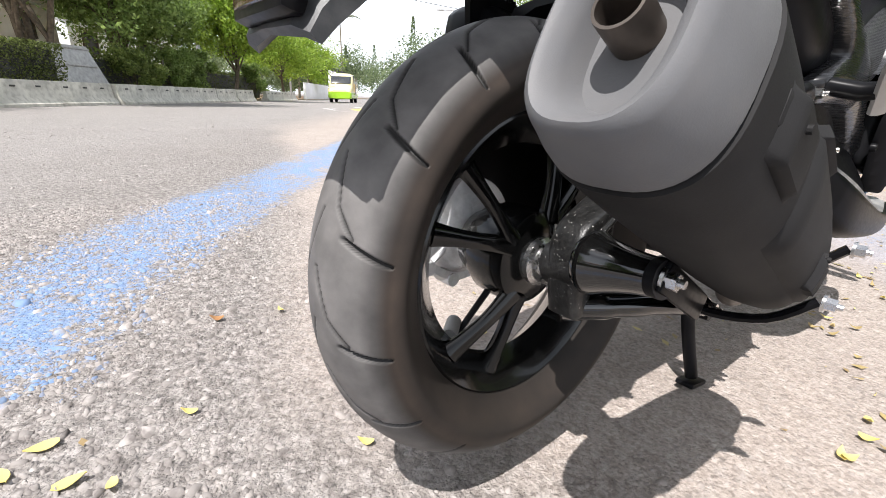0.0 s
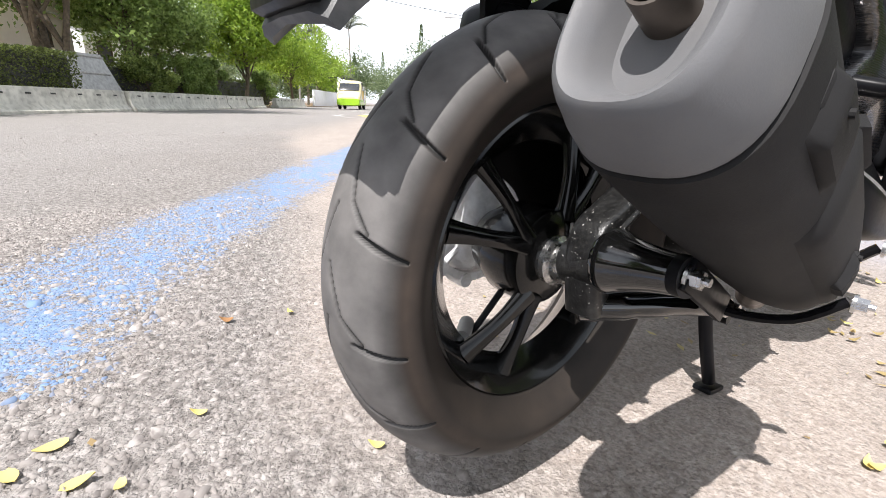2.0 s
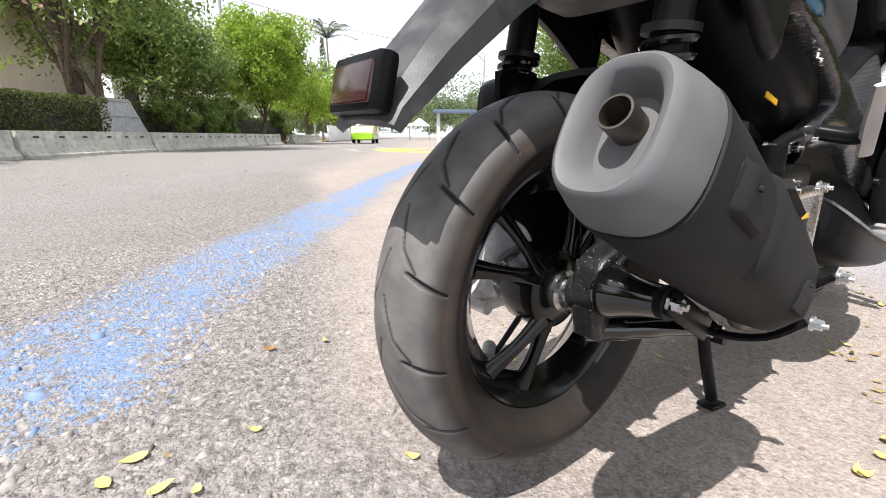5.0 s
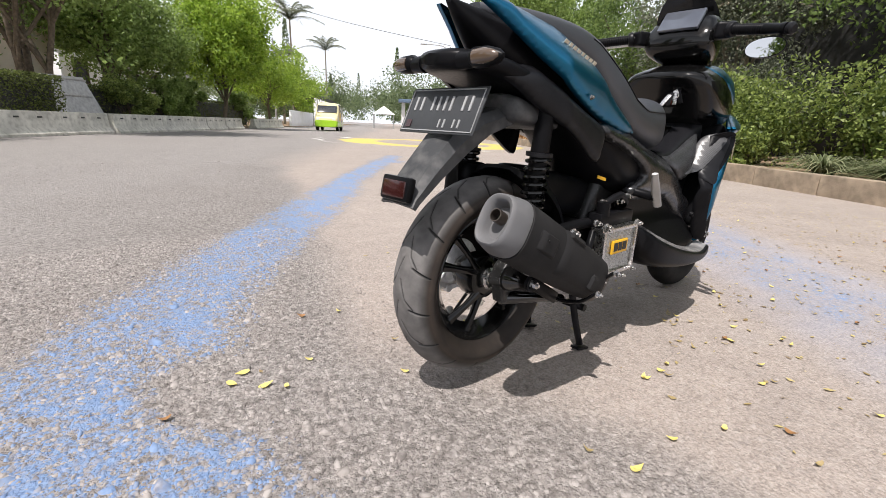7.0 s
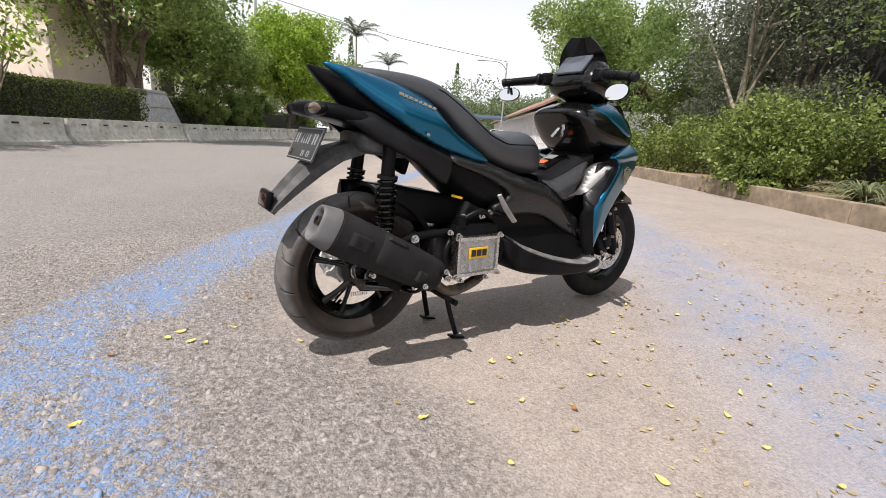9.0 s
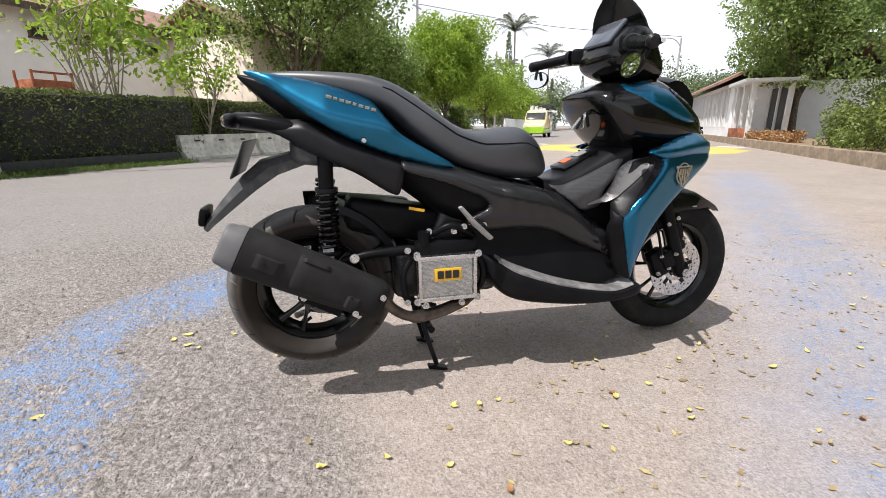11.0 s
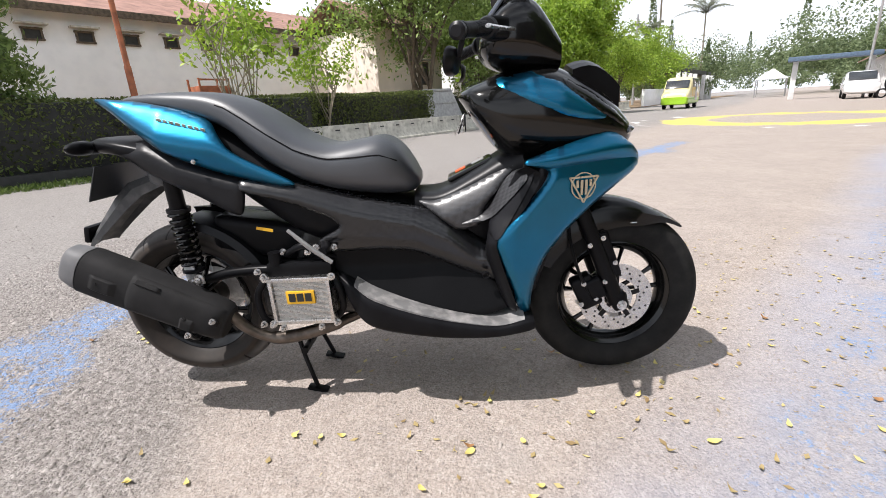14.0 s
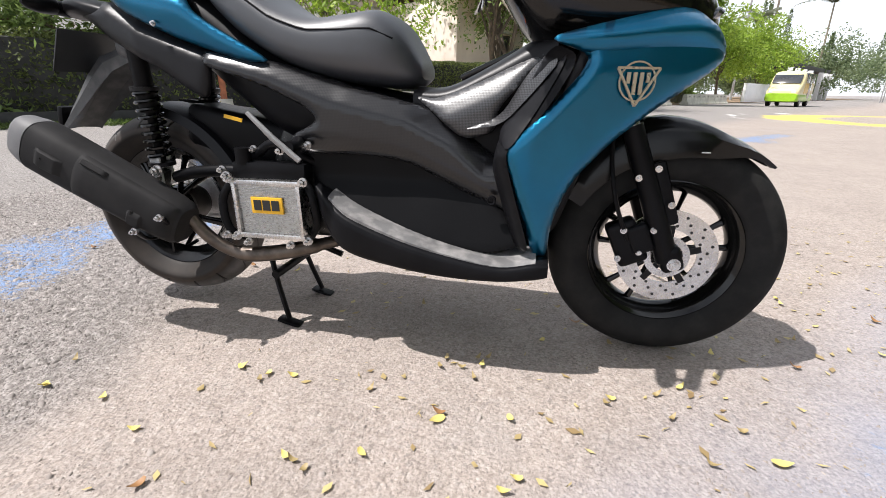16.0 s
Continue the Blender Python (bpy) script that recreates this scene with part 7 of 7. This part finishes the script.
for dy, dz, sy, sz in [(q, 0.016, 0.0065, 0.034) for q in (0.095, 0.073, 0.033, 0.012, -0.009, -0.03, -0.07, -0.092)] + [(q, -0.032, 0.005, 0.02) for q in (-0.01, -0.026, -0.058, -0.074)]:
    bm = bmesh.new()
    box(bm, (0.003, sy, sz), plate_m @ Matrix.Translation((-0.0027, dy, dz)), 0)
    part("bar", bm, M_GREYP, plate, smooth=False)
bm = bmesh.new()
box(bm, (0.003, 0.018, 0.018), plate_m @ Matrix.Translation((-0.0027, 0.1, -0.034)), 0)
part("plate_seal", bm, M_RED, plate)
bm = bmesh.new()
rows_m = [((-0.06, 0.74), 0.07, 0.03), ((-0.14, 0.715), 0.066, 0.034), ((-0.2, 0.67), 0.06, 0.03), ((-0.27, 0.605), 0.056, 0.022), ((-0.325, 0.55), 0.058, 0.014), ((-0.335, 0.535), 0.06, 0.01)]
rings = []
for (x, z), w, t in rows_m:
    nx, nz = -0.62, -0.78
    px, pz = -0.78, 0.62  # across the sheet
    prof = [(-w, -t), (-w, 0.0), (-w * 0.75, t * 0.8), (0, t), (w * 0.75, t * 0.8), (w, 0.0), (w, -t), (w * 0.8, -t * 0.3), (0, t * 0.4), (-w * 0.8, -t * 0.3)]
    rings.append([(x + px * b, a, z + pz * b) for a, b in prof])
loft(bm, rings)
part("mudguard", bm, M_GUARD, bike, "weathered grey plastic rear mudguard", angle=30)
bm = bmesh.new()
box(bm, (0.02, 0.1, 0.055), pose(-0.338, -0.008, 0.572, 0, 12, 0), 0.008)
refl = part("reflector_case", bm, M_BLACK, bike)
bm = bmesh.new()
box(bm, (0.012, 0.08, 0.038), pose(-0.345, -0.008, 0.572, 0, 12, 0), 0.004)
part("reflector", bm, M_RED, refl, "dark red reflector")

# small marks on the side
bm = bmesh.new()
box(bm, (0.05, 0.002, 0.009), pose(0.29, -0.142, 0.585, 0, 12, 0), 0)
part("warning_sticker", bm, M_YELLOW, bike, "small yellow sticker")
bm = bmesh.new()
for i in range(8):
    x, ln = 0.045 + 0.0175 * i, (0.016, 0.011, 0.013, 0.014, 0.01, 0.013, 0.012, 0.013)[i]
    z = 0.912 - 0.27 * (x - 0.04)
    box(bm, (ln, 0.002, 0.013), pose(x, -tail_panel_w(x, z) - 0.0015, z, 32, 15, 0), 0)
part("tail_mark", bm, M_SILVERFILM, bike, "pale bars on tail panel", smooth=False)
bolt(bike, 0.135, -0.172, 0.795, 0.005, 0.006)

# passenger footpeg and bracket
bm = bmesh.new()
sweep(bm, [(0.4, -0.245, 0.605), (0.45, -0.235, 0.55), (0.505, -0.225, 0.5)], [0.009, 0.013, 0.012], 8, flat=0.55)
part("passenger_peg", bm, M_GREYP, bike, "folded alloy passenger footpeg")
bm = bmesh.new()
sweep(bm, [(0.47, -0.15, 0.54), (0.485, -0.2, 0.53), (0.48, -0.225, 0.53)], 0.014, 10)
part("peg_bracket", bm, M_BLACK, bike)

# centre stand
bm = bmesh.new()
for s, lb in ((-1, 0), (1, 0)):
    sweep(bm, spline([(0.31, s * 0.085, 0.21), (0.33, s * 0.095, 0.12), (0.36, s * 0.108, 0.02)], 5), 0.011, 10, flat=0.7)
    box(bm, (0.07, 0.032, 0.01), pose(0.363, s * 0.108, 0.009, 0, 14, 0), 0.004)
rod(bm, (0.34, -0.12, 0.16), (0.34, 0.12, 0.16), 0.012)
part("centre_stand", bm, M_BLACK, bike, "black steel centre stand on its feet")
bm = bmesh.new()
sweep(bm, spline([(0.24, 0.14, 0.25), (0.3, 0.15, 0.18), (0.42, 0.155, 0.13)], 5), 0.01, 8)
part("side_stand", bm, M_BLACK, bike, "folded black side stand")

# handlebar and instruments
bm = bmesh.new()
hull(bm, [(0.95, 1.035, 1.075, 0.09), (0.975, 1.005, 1.12, 0.125), (1.03, 0.985, 1.17, 0.13), (1.1, 0.98, 1.165, 0.115), (1.17, 0.985, 1.07, 0.08)], 2.8, 32)
cover = part("handlebar_cover", bm, M_GLOSS, bike, "black handlebar cover")
# blue-grey half-metal colour paints in the sky's reflection on this slope
bm = bmesh.new()
box(bm, (0.1, 0.15, 0.014), pose(0.985, 0, 1.137, 0, -50, 0), 0.006)
part("instrument_glass", bm, mat("sky_tinted_display", (0.16, 0.175, 0.21), 0.14, metal=0.55, var=0.15, bump=0.0), cover, "glossy instrument display, sky reflection put into its blue-grey colour")
bm = bmesh.new()
rings = []
for t in range(7):
    q = t / 6
    x, z, w = 1.075 - 0.05 * q, 1.09 + 0.165 * q, 0.105 * (1 - 0.62 * q**3)
    rings.append([(x - 0.02 * abs(a) - 0.35 * a * w, a * w, z) for a in (-1, -0.5, 0, 0.5, 1)] + [(x + 0.008 - 0.02 * abs(a) - 0.35 * a * w, a * w, z) for a in (1, 0.5, 0, -0.5, -1)])
loft(bm, rings)
part("windscreen", bm, M_GLOSS, bike, "short black windscreen")
bm = bmesh.new()
rings = []
for t in range(7):
    q = t / 6
    x, z, w = 1.2 + 0.14 * q, 1.0 - 0.05 * q + 0.03 * math.sin(q * 3.1), 0.085 - 0.03 * q
    rings.append([(x, a * w, z - 0.02 * abs(a)) for a in (-1, -0.5, 0, 0.5, 1)] + [(x, a * w, z - 0.06 - 0.02 * abs(a)) for a in (1, 0, -1)])
loft(bm, rings)
part("nose_visor", bm, M_BLACK, bike, "black nose visor")
for side in (-1, 1):
    bm = bmesh.new()
    g0, g1 = Vector((0.975, side * 0.155, 1.087)), Vector((0.892, -0.368, 1.054)) if side < 0 else Vector((0.879, 0.315, 1.067))
    rod(bm, g0.lerp(g1, -0.45), g0.lerp(g1, 0.1), 0.013)
    bar = part("handlebar", bm, M_BLACK, bike)
    bm = bmesh.new()
    m, ln = axis_m(g0.lerp(g1, 0.12), g1)
    prof = [(0.0, 0), (0.021, 0.0), (0.021, 0.004)]
    for i in range(15):
        prof += [(0.0165, 0.006 + i * 0.0085), (0.0178, 0.008 + i * 0.0085), (0.0178, 0.0125 + i * 0.0085)]
    prof += [(0.0165, ln - 0.02), (0.019, ln - 0.016), (0.019, ln - 0.002), (0.0, ln)]
    lathe(bm, prof, m, 24)
    part("grip", bm, M_BLACK, bar, "ribbed black rubber grip")
    bm = bmesh.new()
    w_m, _ = axis_m(g1, g1 + (g1 - g0))
    lathe(bm, [(0.0, 0.0), (0.015, 0.0), (0.019, 0.004), (0.019, 0.016), (0.012, 0.022), (0.0, 0.022)], w_m, 20)
    part("bar_end", bm, M_MATTE, bar, "dark metal bar-end weight")
    bm = bmesh.new()
    lathe(bm, [(0.0165, 0.0), (0.027, 0.0), (0.028, 0.006), (0.024, 0.016), (0.0165, 0.018)], axis_m(g0.lerp(g1, 0.12), g1)[0], 24)
    part("grip_flange", bm, M_MATTE, bar)
    bm = bmesh.new()
    box(bm, (0.06, 0.055, 0.055), pose(0.985, side * 0.15, 1.085, 0, 0, side * -26), 0.012, 3)
    part("switch_box", bm, M_BLACK, bar)
    bm = bmesh.new()
    sweep(bm, spline([(1.03, side * 0.16, 1.08), (1.0, side * 0.25, 1.07), (0.955, side * 0.335, 1.065)], 5), 0.007, 8, flat=0.7)
    part("brake_lever", bm, M_STEEL, bar, "bright brake lever")
    bm = bmesh.new()
    rod(bm, g1 + Vector((0.01, side * -0.01, 0)), g1 + Vector((-0.005, side * -0.025, -0.05)), 0.006)
    mir = part("mirror", bm, M_BLACK, bar, "small round-ended mirror under the grip")
    mm = pose(0.872, -0.325, 0.998, 0, -82, -12) if side < 0 else pose(0.893, 0.302, 1.013, 0, -82, 12)
    bm = bmesh.new()
    ring = oval(28, 2.2)
    loft(bm, [[tuple(mm @ Vector((a * 0.032 * s, b * 0.062 * s, z))) for a, b in ring] for z, s in ((-0.014, 0.55), (-0.01, 0.85), (0.0, 1.0), (0.006, 1.0))])
    part("mirror_shell", bm, M_BLACK, mir)
    bm = bmesh.new()
    bm.faces.new([bm.verts.new(mm @ Vector((a * 0.03, b * 0.059, 0.0065))) for a, b in ring])
    part("mirror_glass", bm, M_MIRROR, mir, "mirror glass reflecting sky")
# key switch
bm = bmesh.new()
box(bm, (0.01, 0.075, 0.045), pose(0.922, -0.05, 0.884, 0, -28, 0), 0.008)
key = part("key_switch", bm, M_GREYP, bike, "silver ignition plate with hanging keys")
bm = bmesh.new()
lathe(bm, [(0.0, 0.012), (0.014, 0.012), (0.018, 0.0)], axis_m((0.92, -0.06, 0.888), (0.8, -0.06, 0.84))[0], 20)
part("lock", bm, M_BLACK, key)
for i in range(4):
    bm = bmesh.new()
    box(bm, (0.004, 0.016, 0.05), pose(0.9 - 0.006 * i, -0.075 + 0.014 * i, 0.855 - 0.004 * i, 14 * (i - 1.5), 10 * i, 0), 0.002)
    part("key", bm, M_STEEL if i % 2 else M_BLACK, key)
bm = bmesh.new()
sweep(bm, spline([(0.9, -0.06, 0.88), (0.89, -0.075, 0.86), (0.895, -0.06, 0.845), (0.9, -0.045, 0.86)], 5, True), 0.002, 6)
part("key_ring", bm, M_STEEL, key)

# front wheel, fork, brake
tyre_mesh("front_tyre", FX, 0.0, FZ, [(0.178, 0.036), (0.187, 0.044), (0.206, 0.052), (0.228, 0.055), (0.249, 0.05), (0.266, 0.037), (0.276, 0.019), (0.28, 0.0)], 48, 160, None, M_TYRE_F, bike, "black front tyre")
rim("front_rim", FX, 0.0, FZ, 0.179, 0.038, [90, 162, 234, 306, 18], 13, 0.0055, -0.005, 0.038, "gloss black cast front wheel")
disc_m = wheel_m(FX, -0.062, FZ)
bm = bmesh.new()
lathe(bm, [(0.068, -0.002), (0.115, -0.002), (0.115, 0.002), (0.068, 0.002)], disc_m, 90, True)
disc = part("brake_disc", bm, M_STEEL, bike, "drilled steel brake disc")
for i in range(40):
    a, rr_ = 2 * math.pi * i / 40, (0.078, 0.09, 0.103)[i % 3]
    bm = bmesh.new()
    bmesh.ops.create_cone(bm, cap_ends=True, segments=10, radius1=0.0036, radius2=0.0036, depth=0.0052, matrix=disc_m @ Matrix.Translation((rr_ * math.cos(a), rr_ * math.sin(a), 0)))
    part("drill_hole", bm, M_INK, disc)
bm = bmesh.new()
for i in range(5):
    a = 2 * math.pi * i / 5 + 0.3
    box(bm, (0.05, 0.016, 0.004), disc_m @ Matrix.Rotation(a, 4, "Z") @ Matrix.Translation((0.053, 0, 0.002)), 0.002)
part("disc_carrier", bm, M_MATTE, disc)
bm = bmesh.new()
lathe(bm, [(0.036, 0.004), (0.052, 0.004), (0.052, 0.0065), (0.036, 0.0065)], disc_m, 48, True)
for i in range(36):
    box(bm, (0.009, 0.0024, 0.002), disc_m @ Matrix.Rotation(2 * math.pi * i / 36, 4, "Z") @ Matrix.Translation((0.046, 0, 0.0072)), 0)
part("sensor_ring", bm, M_STEEL, disc, "toothed steel sensor ring", smooth=False)
for side in (-1, 1):
    bm = bmesh.new()
    rod(bm, (FX - 0.005, side * 0.088, FZ), (1.235, side * 0.088, 0.59), 0.026, 0.023, 20)
    leg = part("fork_leg", bm, M_BLACK, bike, "black telescopic fork leg")
    bm = bmesh.new()
    rod(bm, (1.237, side * 0.088, 0.585), (1.185, side * 0.088, 0.73), 0.016)
    part("stanchion", bm, M_STEEL, leg)
    bm = bmesh.new()
    box(bm, (0.05, 0.05, 0.06), pose(FX, side * 0.088, FZ + 0.005, 0, -20, 0), 0.014, 3)
    part("axle_lug", bm, M_BLACK, leg)
bolt(bike, FX + 0.005, -0.118, FZ - 0.004, 0.012, 0.01)
bm = bmesh.new()
lathe(bm, [(0.0, -0.1), (0.018, -0.1), (0.018, 0.1), (0.0, 0.1)], wheel_m(FX, 0, FZ), 20)
part("front_axle", bm, M_MATTE, bike)
bm = bmesh.new()
box(bm, (0.07, 0.05, 0.11), pose(FX - 0.1, -0.075, FZ + 0.035, 0, -25, 0), 0.014, 3)
box(bm, (0.05, 0.03, 0.07), pose(FX - 0.075, -0.095, FZ + 0.05, 0, -25, 0), 0.01, 3)
cal = part("brake_caliper", bm, M_BLACK, bike, "black brake caliper")
for dx, dz in ((-0.115, 0.07), (-0.075, 0.02), (-0.05, 0.075), (-0.12, 0.0)):
    bolt(cal, FX + dx, -0.112, FZ + dz, 0.006, 0.008)
bm = bmesh.new()
box(bm, (0.045, 0.01, 0.15), pose(1.32, -0.092, 0.44, 0, -20, 0), 0.008)
part("fender_stay", bm, M_BLACK, bike)
for x, z in ((1.3, 0.5), (1.34, 0.42), (1.262, 0.478)):
    bolt(bike, x, -0.112, z, 0.006, 0.007)
bm = bmesh.new()
sweep(bm, spline([(1.26, -0.1, 0.33), (1.22, -0.12, 0.42), (1.2, -0.1, 0.52), (1.2, -0.08, 0.62)], 6), 0.005, 8)
part("brake_hose", bm, M_BLACK, bike)
# front fender: a shell that narrows to a point ahead
bm = bmesh.new()
rings = []
for i in range(19):
    q = i / 18
    deg = 150 - 101 * q
    a = radians(deg)
    w = 0.076 * (1 - 0.72 * max(0, (q - 0.55) / 0.45) ** 1.8)
    rr_ = float(np.interp(deg, [49, 60, 73, 89, 102, 125, 150], [0.311, 0.311, 0.314, 0.334, 0.348, 0.345, 0.315]))
    dp = float(np.interp(deg, [49, 62, 80, 100, 125, 150], [0.01, 0.024, 0.068, 0.095, 0.09, 0.06]))
    prof = [(rr_ - dp, -w), (rr_ - dp * 0.35, -w * 1.02), (rr_ - 0.006, -w * 0.72), (rr_, 0), (rr_ - 0.006, w * 0.72), (rr_ - dp * 0.35, w * 1.02), (rr_ - dp, w), (rr_ - dp * 0.4, w * 0.9), (rr_ - 0.011, 0), (rr_ - dp * 0.4, -w * 0.9)]
    rings.append([(1.37 + r * math.cos(a), y, 0.27 + r * math.sin(a)) for r, y in prof])
loft(bm, rings)
part("front_fender", bm, M_SATIN, bike, "gloss black front fender", angle=50)
bm = bmesh.new()
box(bm, (0.018, 0.002, 0.0025), pose(1.4, -0.0735, 0.535, 0, 0, 0), 0)
part("mark", bm, M_WHITE, bike, "small pale mark")
# front face: twin headlights in the nose
for side in (-1, 1):
    bm = bmesh.new()
    ring = oval(20, 2.4)
    loft(bm, [[(1.345 + dx + 0.012 * b, side * (0.055 + 0.036 * a * s), 0.805 + 0.02 * b * s) for a, b in ring] for dx, s in ((-0.03, 1.0), (0.015, 0.95), (0.028, 0.6))])
    part("headlight", bm, M_WINDOW, bike, "dark smoked headlight")
